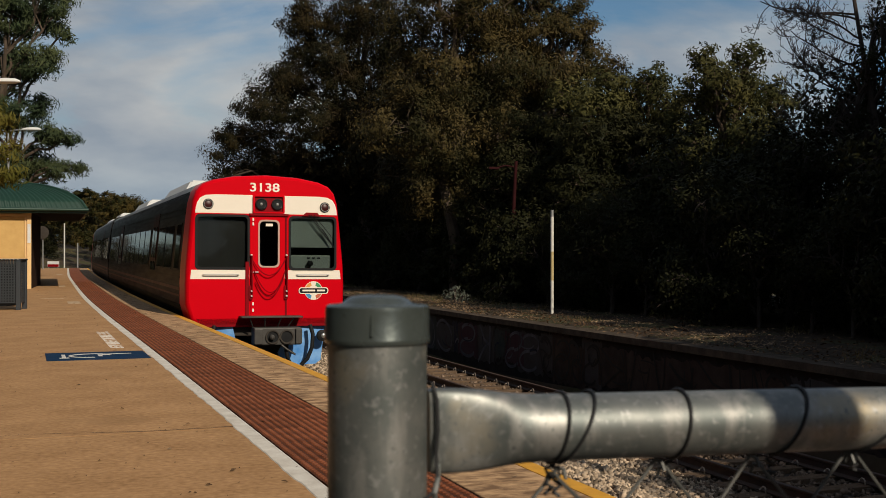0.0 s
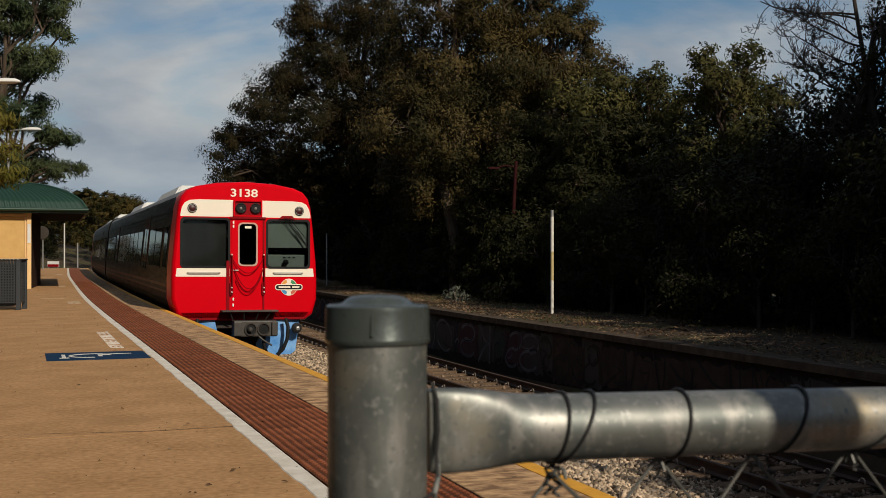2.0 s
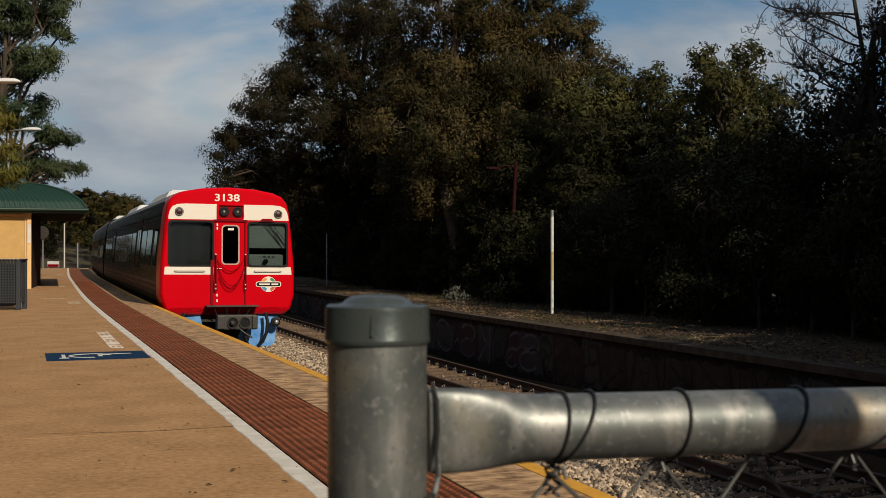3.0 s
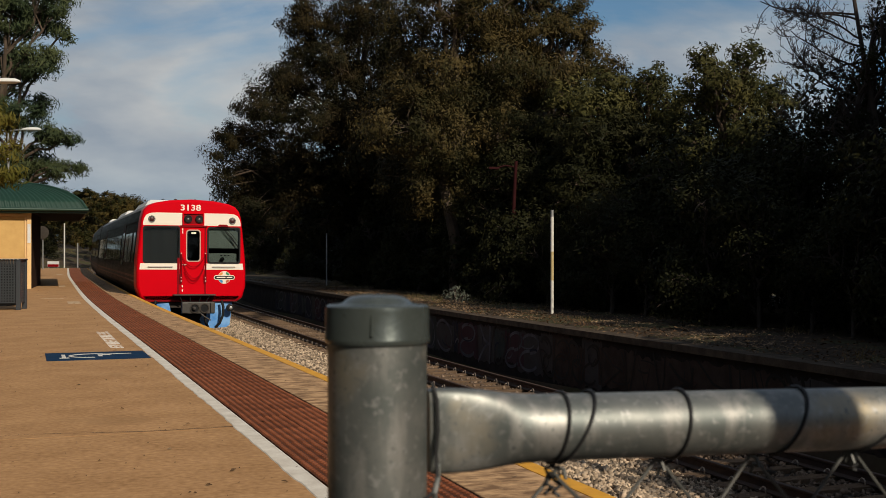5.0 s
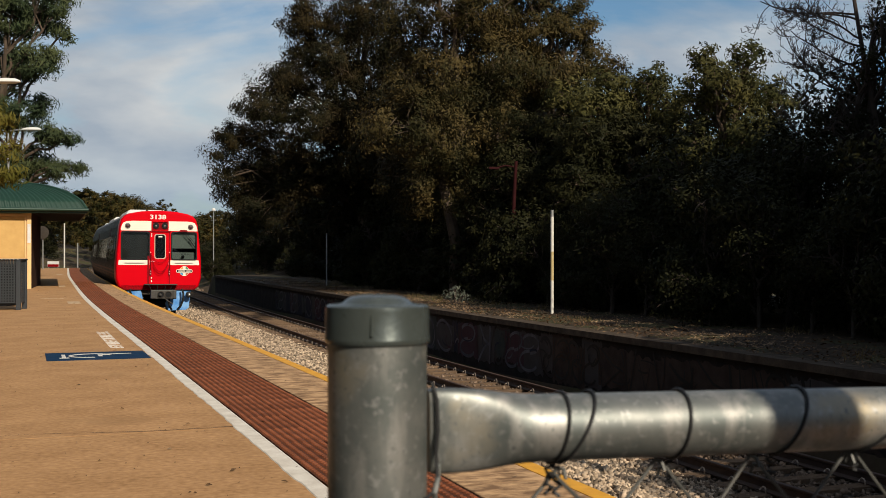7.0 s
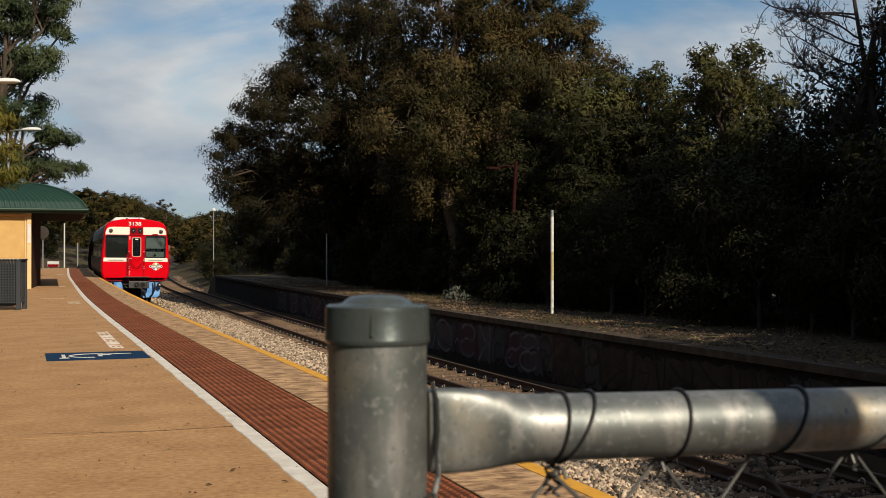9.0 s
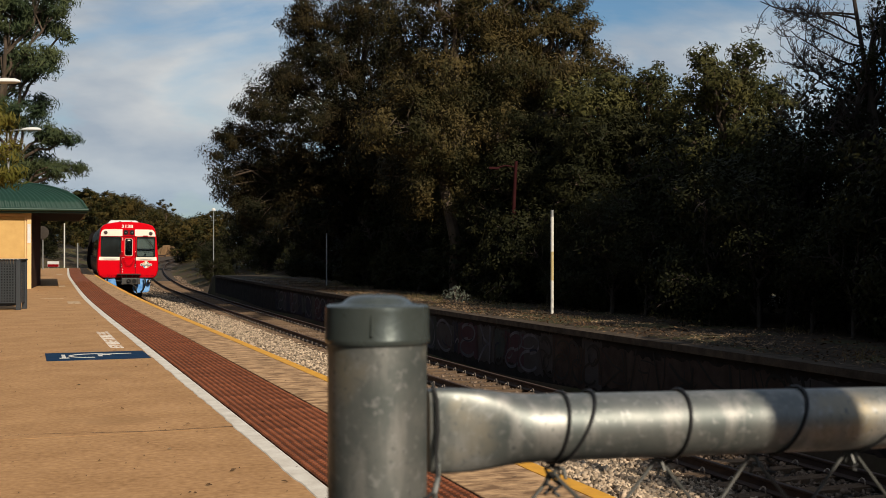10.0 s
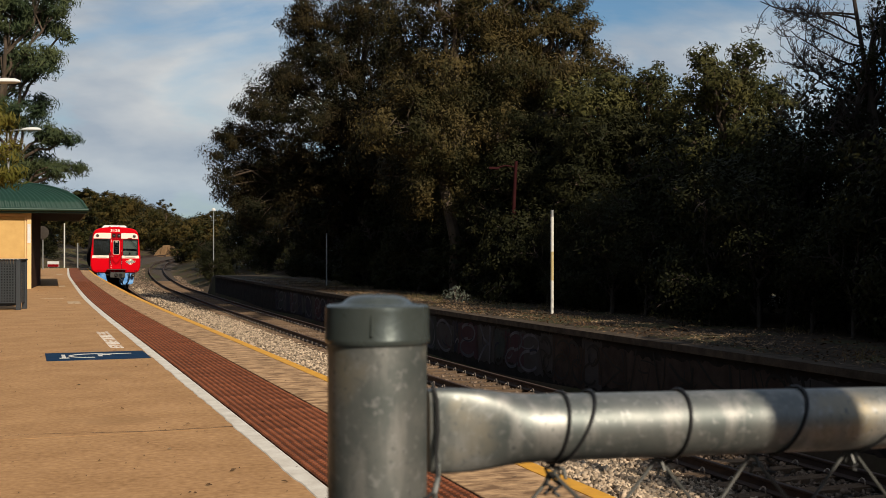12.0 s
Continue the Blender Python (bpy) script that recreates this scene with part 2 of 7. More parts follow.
M = {
    "deck": material("tan_concrete", (0.475, 0.272, 0.127), 0.85, second=(0.28, 0.15, 0.066), scale=2.2, broad=0.2, fine=24, amount=2.0, bump=0.12, dirt=(0.30, 0.17, 0.078), dirt_at=0.68, stretch=(1, 1.0, 1), turn=12),
    # dark floor added out of view, cutting warm bounce onto the fence
    "unseen_slab": material("unseen_dark_slab", (0.055, 0.052, 0.048), 0.9, second=(0.03, 0.028, 0.026), scale=2, fine=60, amount=0.7, bump=0.3),
    "coping": material("coping_concrete", (0.53, 0.33, 0.175), 0.85, second=(0.19, 0.11, 0.06), scale=6.5, fine=30, amount=1.3, bump=0.3, stretch=(0.9, 1.7, 1), obrand=0.07, turn=14),
    "tactile": material("tactile_terracotta", (0.310, 0.098, 0.042), 0.8, second=(0.10, 0.032, 0.016), scale=3, fine=70, amount=0.5, bump=0.15, obrand=0.14),
    # the paver's base between the studs is darker terracotta
    "tactile_groove": material("darker_tactile_groove", (0.135, 0.043, 0.020), 0.9, second=(0.060, 0.024, 0.013), scale=5, fine=60, amount=0.7, bump=0.15, obrand=0.14),
    "white_line": material("worn_white_line", (0.72, 0.67, 0.59), 0.8, second=(0.50, 0.44, 0.37), scale=7, fine=60, amount=0.6, bump=0.2),
    "yellow_line": material("worn_yellow_line", (0.75, 0.36, 0.02), 0.7, second=(0.52, 0.24, 0.02), scale=9, fine=60, amount=0.55, bump=0.15, dirt=(0.22, 0.14, 0.05), dirt_at=0.70),
    "blue_sign": material("blue_floor_marking", (0.004, 0.022, 0.060), 0.8, second=(0.006, 0.030, 0.070), scale=8, fine=70, amount=0.5, bump=0.1, dirt=(0.15, 0.12, 0.1), dirt_at=0.74),
    "white_sign": material("white_floor_marking", (0.72, 0.68, 0.62), 0.7, second=(0.5, 0.44, 0.38), scale=20, fine=90, amount=0.6, bump=0.1),
    # wall colour holds the shade that lies on it
    "wall": material("shaded_platform_wall", (0.030, 0.024, 0.021), 0.9, second=(0.013, 0.011, 0.010), scale=3, fine=40, amount=0.6, bump=0.5),
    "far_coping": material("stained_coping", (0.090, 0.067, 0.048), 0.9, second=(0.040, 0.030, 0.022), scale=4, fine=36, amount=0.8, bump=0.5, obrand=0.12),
    "ground": material("dry_soil", (0.085, 0.058, 0.036), 0.95, second=(0.034, 0.026, 0.017), scale=0.6, fine=9, amount=0.7, bump=0.6, dirt=(0.06, 0.055, 0.025), dirt_at=0.55),
    # dirt darkened to carry the trees' shade in its colour
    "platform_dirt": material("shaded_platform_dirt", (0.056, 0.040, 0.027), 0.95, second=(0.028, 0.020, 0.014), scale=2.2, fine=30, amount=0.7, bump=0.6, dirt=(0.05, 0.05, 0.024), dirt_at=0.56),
    "ballast": material("ballast_bed", (0.09, 0.07, 0.055), 0.95, second=(0.035, 0.027, 0.021), scale=12, fine=40, amount=0.8, bump=1.0),
    "stone": material("ballast_stone", (0.48, 0.37, 0.26), 0.9, second=(0.24, 0.17, 0.115), scale=14, fine=90, amount=0.5, bump=0.2, island=0.75),
    "stone_dark": material("rusty_ballast_stone", (0.20, 0.14, 0.10), 0.9, second=(0.11, 0.075, 0.05), scale=14, fine=90, amount=0.5, bump=0.2, island=0.6),
    "sleeper": material("weathered_sleeper", (0.20, 0.13, 0.08), 0.9, second=(0.09, 0.057, 0.036), scale=6, fine=50, amount=0.6, bump=0.4, stretch=(1, 5, 1), obrand=0.25),
    "rail": material("rusty_rail", (0.085, 0.05, 0.036), 0.75, metal=0.4, second=(0.045, 0.028, 0.02), scale=5, fine=60, bump=0.2),
    "clip": material("rail_clip_steel", (0.34, 0.27, 0.21), 0.55, metal=0.6, scale=20, fine=90, bump=0.1),
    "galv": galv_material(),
    "meshwire": material("galvanised_mesh_wire", (0.16, 0.155, 0.14), 0.55, metal=0.6, second=(0.08, 0.08, 0.075), scale=40, fine=150, bump=0.05),
    "cap": material("grey_cap", (0.105, 0.118, 0.108), 0.28, metal=0.5, second=(0.06, 0.072, 0.066), scale=24, fine=120, bump=0.03),
    "wire": material("tie_wire", (0.035, 0.034, 0.034), 0.5, metal=0.5, scale=40, fine=150, bump=0.05),
    "red": material("train_red", (0.60, 0.0010, 0.008), 0.3, second=(0.54, 0.001, 0.006), scale=1.5, fine=20, amount=0.4, bump=0.0, spec=0.06),
    "darkred": material("train_dark_red", (0.26, 0.003, 0.007), 0.4, second=(0.15, 0.003, 0.006), scale=3, fine=30, bump=0.03, spec=0.08),
    # darker copy of the train's dark red, for the shaded car sides
    "shadedred": material("shaded_door_red", (0.045, 0.006, 0.006), 0.45, second=(0.022, 0.004, 0.004), scale=3, fine=30, bump=0.03, spec=0.03),
    "cream": material("train_cream", (0.82, 0.74, 0.62), 0.4, second=(0.75, 0.66, 0.54), scale=2, fine=30, amount=0.4, bump=0.02),
    # shade on the car's side is put into this near-black colour
    "steel": material("shaded_stainless", (0.017, 0.0135, 0.0125), 0.4, metal=0.0, second=(0.008, 0.007, 0.0065), scale=2, fine=30, bump=0.02, stretch=(6, 0.4, 6), spec=0.015),
    "roofgrey": material("train_roof", (0.15, 0.145, 0.14), 0.5, second=(0.09, 0.085, 0.08), scale=2, fine=20, bump=0.05),
    "podwhite": material("roof_unit_white", (0.72, 0.70, 0.66), 0.55, second=(0.55, 0.53, 0.49), scale=3, fine=30, bump=0.05),
    "black": material("black_rubber", (0.010, 0.010, 0.011), 0.55, second=(0.016, 0.016, 0.016), scale=9, fine=60, bump=0.05, spec=0.12),
    "under": material("underframe_grime", (0.035, 0.03, 0.027), 0.8, second=(0.06, 0.05, 0.04), scale=6, fine=40, bump=0.2),
    "couplergrey": material("coupler_grey", (0.062, 0.056, 0.050), 0.6, metal=0.3, second=(0.045, 0.04, 0.035), scale=8, fine=50, bump=0.15),
    "plough": material("blue_plough", (0.04, 0.20, 0.55), 0.45, second=(0.22, 0.43, 0.73), scale=4.2, fine=14, amount=0.75, bump=0.03),
    "lens": material("lamp_glass", (0.62, 0.60, 0.56), 0.16, metal=0.7, scale=30, fine=90, bump=0.0),
    "lensred": material("red_lamp_glass", (0.05, 0.004, 0.004), 0.45, scale=30, fine=90, bump=0.0),
    "cabdark": material("cab_lining", (0.05, 0.055, 0.055), 0.8, scale=4, fine=30, bump=0.05),
    "creamdull": material("dull_cream_frame", (0.50, 0.34, 0.27), 0.5, second=(0.40, 0.26, 0.2), scale=4, fine=30, bump=0.02),
    # grey of the left windscreen's reflection, put into colour
    "reflectgrey": material("window_reflection_grey", (0.080, 0.072, 0.070), 0.8, second=(0.052, 0.048, 0.048), scale=1.6, fine=20, amount=0.7, bump=0.03),
    "reflector": material("lamp_reflector", (0.11, 0.10, 0.10), 0.16, metal=0.95, second=(0.10, 0.09, 0.09), scale=30, fine=90, bump=0.0),
    "cabgreen": material("cab_console", (0.37, 0.405, 0.375), 0.6, second=(0.30, 0.33, 0.305), scale=4, fine=30, bump=0.05),
    "trainglass": glass_material("cab_glass", (0.66, 0.69, 0.68), 0.0),
    "sideglass": material("tinted_side_glass", (0.010, 0.012, 0.012), 0.06, scale=4, fine=30, bump=0.0, spec=0.06),
    "roofgreen": material("green_roof_sheet", (0.007, 0.036, 0.020), 0.5, second=(0.005, 0.026, 0.015), scale=2, fine=20, bump=0.05),
    "ochre": material("ochre_panel", (0.60, 0.37, 0.12), 0.7, second=(0.48, 0.28, 0.085), scale=3.5, fine=30, amount=0.6, bump=0.1),
    "creamwood": material("cream_frame", (0.78, 0.52, 0.24), 0.6, second=(0.68, 0.43, 0.18), scale=3, fine=30, bump=0.05),
    "soffit": material("dark_soffit", (0.012, 0.009, 0.008), 0.95, second=(0.012, 0.009, 0.008), scale=5, fine=40, bump=0.1),
    "faded": material("faded_paint", (0.52, 0.40, 0.27), 0.85, second=(0.36, 0.22, 0.11), scale=9, fine=50, amount=0.9, bump=0.1),
    "brownwall": material("brown_wall", (0.040, 0.019, 0.013), 0.8, second=(0.026, 0.013, 0.009), scale=3, fine=30, bump=0.1),
    "bin": material("dark_grey_bin", (0.042, 0.048, 0.054), 0.5, second=(0.027, 0.031, 0.036), scale=6, fine=50, bump=0.05),
    "whitepole": material("white_pole", (0.66, 0.63, 0.57), 0.6, second=(0.48, 0.45, 0.39), scale=6, fine=40, bump=0.1),
    "ochrepole": material("peeled_pole_band", (0.36, 0.25, 0.08), 0.7, second=(0.5, 0.42, 0.25), scale=8, fine=40, bump=0.1),
    "polegrey": material("grey_pole", (0.34, 0.34, 0.33), 0.5, metal=0.4, scale=6, fine=40, bump=0.05),
    "redpole": material("red_pole", (0.034, 0.005, 0.006), 0.8, second=(0.018, 0.003, 0.003), scale=5, fine=40, bump=0.1),
    "bark": material("gum_bark", (0.11, 0.08, 0.056), 0.9, second=(0.05, 0.036, 0.026), scale=2.5, fine=18, amount=0.7, bump=0.5, stretch=(2, 2, 0.5)),
    "barkpale": material("pale_gum_bark", (0.24, 0.18, 0.135), 0.85, second=(0.10, 0.07, 0.05), scale=2.0, fine=16, amount=0.8, bump=0.3, stretch=(2, 2, 0.5)),
    "twig": material("bare_twig_bark", (0.07, 0.055, 0.045), 0.9, second=(0.04, 0.03, 0.024), scale=4, fine=40, bump=0.3),
    # one gum leaf in two colours: darkened for shaded crowns, lightened for sunlit ones
    "gumshade": leaf_material("shaded_gum_leaf", (0.015, 0.015, 0.007), (0.040, 0.028, 0.012), 0.06),
    "gumsun": leaf_material("sunlit_gum_leaf", (0.024, 0.023, 0.009), (0.080, 0.057, 0.021), 0.08),
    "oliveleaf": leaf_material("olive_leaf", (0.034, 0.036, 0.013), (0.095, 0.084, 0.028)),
    # deep shade under the trees is put into this leaf colour
    "shadeleaf": leaf_material("shaded_shrub_leaf", (0.014, 0.015, 0.006), (0.033, 0.031, 0.012)),
    "needleleaf": leaf_material("wattle_leaf", (0.035, 0.052, 0.026), (0.075, 0.085, 0.035)),
    "limeleaf": leaf_material("yellow_green_leaf", (0.10, 0.10, 0.02), (0.17, 0.14, 0.03), 0.4),
    "greyleaf": leaf_material("grey_leaf", (0.12, 0.13, 0.10), (0.18, 0.19, 0.15)),
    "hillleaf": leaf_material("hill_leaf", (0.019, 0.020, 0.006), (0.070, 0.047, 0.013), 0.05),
    "drygrass": leaf_material("dry_grass", (0.17, 0.12, 0.055), (0.095, 0.09, 0.034)),
    "specks": leaf_material("leaf_scrap", (0.035, 0.022, 0.014), (0.13, 0.07, 0.035), 0.05),
    "litter": leaf_material("leaf_litter", (0.085, 0.048, 0.025), (0.28, 0.19, 0.115), 0.1),
    "lg_green": material("emblem_green", (0.04, 0.26, 0.10), 0.5, bump=0.0),
    "lg_orange": material("emblem_orange", (0.75, 0.32, 0.05), 0.5, bump=0.0),
    "lg_blue": material("emblem_blue", (0.04, 0.30, 0.55), 0.5, bump=0.0),
    "lg_red": material("emblem_red", (0.60, 0.12, 0.05), 0.5, bump=0.0),
    # graffiti colours are lowered to carry the wall's shade
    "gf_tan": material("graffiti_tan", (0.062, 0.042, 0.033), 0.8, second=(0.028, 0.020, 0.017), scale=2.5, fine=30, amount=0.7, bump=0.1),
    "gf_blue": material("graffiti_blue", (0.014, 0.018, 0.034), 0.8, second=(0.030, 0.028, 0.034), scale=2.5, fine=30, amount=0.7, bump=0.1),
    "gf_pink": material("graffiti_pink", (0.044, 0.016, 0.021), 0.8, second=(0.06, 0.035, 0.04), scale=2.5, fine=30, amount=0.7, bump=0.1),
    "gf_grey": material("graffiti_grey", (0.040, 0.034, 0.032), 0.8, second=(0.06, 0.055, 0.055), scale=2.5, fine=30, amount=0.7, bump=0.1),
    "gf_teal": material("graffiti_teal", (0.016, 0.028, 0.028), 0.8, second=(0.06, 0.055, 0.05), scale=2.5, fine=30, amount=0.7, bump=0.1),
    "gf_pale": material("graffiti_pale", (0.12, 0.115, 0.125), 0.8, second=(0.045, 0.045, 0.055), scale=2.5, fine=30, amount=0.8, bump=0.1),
    # tan reflection low on the car side, put into colour
    "stripe": material("side_reflection_stripe", (0.17, 0.10, 0.075), 0.5, second=(0.11, 0.065, 0.05), scale=3, fine=30, bump=0.02, spec=0.03),
    "earthbank": material("eroded_bank", (0.22, 0.125, 0.06), 0.95, second=(0.10, 0.06, 0.03), scale=0.5, fine=6, bump=0.6),
}


# ---- building helpers ----
def obj_from(name, verts, faces, mat, parent=None, label="", smooth=False):
    me = bpy.data.meshes.new(name)
    me.from_pydata([tuple(v) for v in verts], [], faces)
    me.materials.append(mat)
    if smooth:
        me.shade_smooth()
        me.set_sharp_from_angle(angle=radians(38))
    ob = new(name, me)
    ob.parent = parent
    if label:
        ob["label"] = label
    return ob


def part(name, bm, mat, parent=None, label="", smooth=False):
    me = bpy.data.meshes.new(name)
    bm.normal_update()
    bm.to_mesh(me)
    bm.free()
    me.materials.append(mat)
    if smooth:
        me.shade_smooth()
        me.set_sharp_from_angle(angle=radians(38))
    ob = new(name, me)
    ob.parent = parent
    if label:
        ob["label"] = label
    return ob


def thing(name, m, label, category, group="", kind=""):
    ob = new(name)
    ob.empty_display_size = 0.1
    ob.matrix_basis = m
    return tagged(ob, label, category, group, kind)


def add_box(bm, lo, hi, bevel=0.0, m=None):
    lo, hi = Vector(lo), Vector(hi)
    mat = Matrix.LocRotScale((lo + hi) / 2, None, hi - lo)
    r = bmesh.ops.create_cube(bm, size=1.0, matrix=(m @ mat) if m else mat)
    if bevel:
        edges = list({e for v in r["verts"] for e in v.link_edges})
        bmesh.ops.bevel(bm, geom=edges, offset=bevel, segments=2, affect="EDGES", profile=0.6)
    return bm


def box(name, lo, hi, mat, parent=None, bevel=0.008, label="", m=None):
    return part(name, add_box(bmesh.new(), lo, hi, bevel, m), mat, parent, label)


def tube_arrays(points, radii, sides=8, cap=True):
    pts = [Vector(p) for p in points]
    verts, faces, up = [], [], None
    for i, p in enumerate(pts):
        d = (pts[min(i + 1, len(pts) - 1)] - pts[max(i - 1, 0)])
        d = d.normalized() if d.length > 1e-9 else Vector((0, 0, 1))
        if up is None:
            up = d.orthogonal().normalized()
        up = (up - d * up.dot(d))
        up = up.normalized() if up.length > 1e-6 else d.orthogonal().normalized()
        side = d.cross(up)
        r = radii[i] if hasattr(radii, "__len__") else radii
        for k in range(sides):
            a = 2 * math.pi * k / sides
            verts.append(p + up * (math.cos(a) * r) + side * (math.sin(a) * r))
    for i in range(len(pts) - 1):
        for k in range(sides):
            faces.append((i * sides + k, i * sides + (k + 1) % sides, (i + 1) * sides + (k + 1) % sides, (i + 1) * sides + k))
    if cap:
        faces.append(tuple(range(sides - 1, -1, -1)))
        faces.append(tuple(range((len(pts) - 1) * sides, len(pts) * sides)))
    return verts, faces


def tube(name, points, radii, mat, parent=None, sides=10, label=""):
    v, f = tube_arrays(points, radii, sides)
    return obj_from(name, v, f, mat, parent, label, True)


def merge(lists):
    verts, faces = [], []
    for v, f in lists:
        o = len(verts)
        verts.extend(v)
        faces.extend(tuple(i + o for i in q) for q in f)
    return verts, faces


def lathe(name, prof, mat, parent=None, sides=24, label="", m=None, cap=True):
    """Turned solid: prof is a list of (radius, height)."""
    v = [Vector((r * math.cos(2 * math.pi * k / sides), r * math.sin(2 * math.pi * k / sides), z)) for r, z in prof for k in range(sides)]
    if m:
        v = [m @ p for p in v]
    f = [(i * sides + k, i * sides + (k + 1) % sides, (i + 1) * sides + (k + 1) % sides, (i + 1) * sides + k) for i in range(len(prof) - 1) for k in range(sides)]
    if cap:
        f += [tuple(range(sides - 1, -1, -1)), tuple(range((len(prof) - 1) * sides, len(prof) * sides))]
    return obj_from(name, v, f, mat, parent, label, True)


def mesh_quads(name, verts, mat):
    """verts: array (n, 4, 3), one loose quad each."""
    n = len(verts)
    me = bpy.data.meshes.new(name)
    me.vertices.add(n * 4)
    me.vertices.foreach_set("co", np.asarray(verts, dtype=np.float32).ravel())
    me.loops.add(n * 4)
    me.loops.foreach_set("vertex_index", np.arange(n * 4, dtype=np.int32))
    me.polygons.add(n)
    me.polygons.foreach_set("loop_start", np.arange(0, n * 4, 4, dtype=np.int32))
    me.update(calc_edges=True)
    me.validate()
    me.materials.append(mat)
    return me


# ---- the line of the platform edge and tracks ----
KNOT_S = [0, 15, 30, 45, 60, 80, 110, 135, 165, 250, 2600]
KNOT_TH = [-0.3495, -0.3566, -0.334, -0.333, -0.3196, -0.3197, -0.2878, -0.20, 0.02, 0.25, 0.25]
LS = np.arange(-200, 2600, 0.5)
LTH = np.convolve(np.pad(np.interp(LS, KNOT_S, KNOT_TH), 10, mode="edge"), np.ones(21) / 21, "valid")
LX, LY = np.cumsum(np.sin(LTH) * 0.5), np.cumsum(np.cos(LTH) * 0.5)
LX, LY = LX - LX[400] + 0.66, LY - LY[400] + 6.0


def climb(s):
    """Past the station the line climbs into the curve."""
    u = min(1.0, max(0.0, (s - 79) / 95))
    return 1.9 * u * u * (3 - 2 * u)


def on_line(s, o, z=0.0):
    h = np.interp(s, LS, LTH)
    return Vector((np.interp(s, LS, LX) + o * math.cos(h), np.interp(s, LS, LY) - o * math.sin(h), z + climb(s)))


def line_pose(s, o, z=0.0):
    """x across to the right, y along the line away."""
    return pose(*on_line(s, o, z), 0, 0, -math.degrees(np.interp(s, LS, LTH)))


def ribbon(name, profile, s_list, mat, parent=None, label="", closed=False):
    verts, n = [], len(profile)
    for s in s_list:
        verts.extend(on_line(s, o, z) for o, z in profile)
    faces, span = [], n if closed else n - 1
    for i in range(len(s_list) - 1):
        for k in range(span):
            a, b = i * n + k, i * n + (k + 1) % n
            faces.append((a, a + n, b + n, b))
    if closed:
        faces.append(tuple(range(n)))
        faces.append(tuple(range((len(s_list) - 1) * n + n - 1, (len(s_list) - 1) * n - 1, -1)))
    return obj_from(name, verts, faces, mat, parent, label)


def steps(a, b, d):
    return list(np.linspace(a, b, max(2, int(round((b - a) / d)) + 1)))


# ---- ground ----
def ground_z(s, o):
    if s < 79:
        keys = [(-400, 2.0), (-40, 0.2), (-9.6, -0.12), (-9.2, -0.12), (-8.8, -1.95), (8.3, -1.95), (8.6, -0.62), (13, -0.60), (30, -0.2), (120, 4), (400, 10)]
    else:
        keys = [(-400, 2.5), (-120, 2.2), (-30, 1.0), (-6, -0.5), (-2, -1.5), (8.5, -1.95), (11, -1.1), (16, 0.2), (60, 1.2), (400, 2.0)]
    z = float(np.interp(o, [k[0] for k in keys], [k[1] for k in keys]))
    return z


def build_ground():
    ss = [-200, -120, -60, -30, -15, 0, 15, 30, 45, 60, 70, 78, 80, 84, 90, 100, 120, 150, 180, 220, 270, 330, 400, 520, 700, 1000, 1500, 2500]
    oo = [-1500, -700, -400, -250, -120, -70, -40, -30, -20, -14, -9.6, -9.2, -8.8, -6, -2, 0, 4, 8.3, 8.6, 11, 13, 16, 20, 30, 45, 60, 90, 120, 250, 400, 800, 1500]
    verts = [on_line(s, o, ground_z(s, o) + (noise.noise((s * 0.05, o * 0.05, 0)) * 0.4 if abs(o) > 20 else 0)) for s in ss for o in oo]
    n = len(oo)
    faces = [(i * n + k, i * n + k + 1, (i + 1) * n + k + 1, (i + 1) * n + k) for i in range(len(ss) - 1) for k in range(n - 1)]
    return tagged(obj_from("ground", verts, faces, M["ground"]), "dry brown soil ground beside the railway", "ground", kind="structure")


build_ground()

# ---- the near platform ----
S_END = 78.0
platform = thing("platform", pose(0, 0, 0), "tan concrete station platform with terracotta tactile strip", "platform", kind="structure")
ribbon("platform_base", [(-9.2, -0.06), (-9.2, -1.95), (-0.06, -1.95), (-0.06, -0.16), (-0.64, -0.16), (-0.64, -0.045), (-1.25, -0.045)], steps(-24, S_END, 2.0), M["wall"], platform, "plastered platform wall", True)
JOINT = 2.3
slab_s = [JOINT + 6.0 * k for k in range(-4, -1)] + [-1.6] + [JOINT + 6.0 * k for k in range(0, 13)] + [S_END]
# slabs out of view by the camera are dark, against warm bounce
for a, b in zip(slab_s, slab_s[1:]):
    ribbon("slab", [(-9.2, 0.0), (-9.2, -0.056), (-1.262, -0.056), (-1.256, -0.004), (-1.26, 0.0)], steps(a + 0.009, b - 0.009, 1.5), M["deck" if a > -2 else "unseen_slab"], platform, "", True)


def white_line():
    """A hand-worn painted line with an uneven inner edge."""
    ss, verts, faces = steps(-10, S_END, 0.09), [], []
    for s in ss:
        e = 0.011 * noise.noise((s * 1.9, 0.3, 0)) + 0.012 * noise.noise((s * 5.1, 2.0, 0))
        for o, z in ((-1.363 - 0.004 + e, 0.0), (-1.362 + e, 0.004), (-1.262 + 0.006 * noise.noise((s * 4.3, 7.0, 0)), 0.004), (-1.256, 0.0)):
            verts.append(on_line(s, o, z))
    for i in range(len(ss) - 1):
        for k in range(3):
            q = i * 4 + k
            faces.append((q, q + 4, q + 5, q + 1))
    return obj_from("white_line", verts, faces, M["white_line"], platform, "worn white safety line")


white_line()

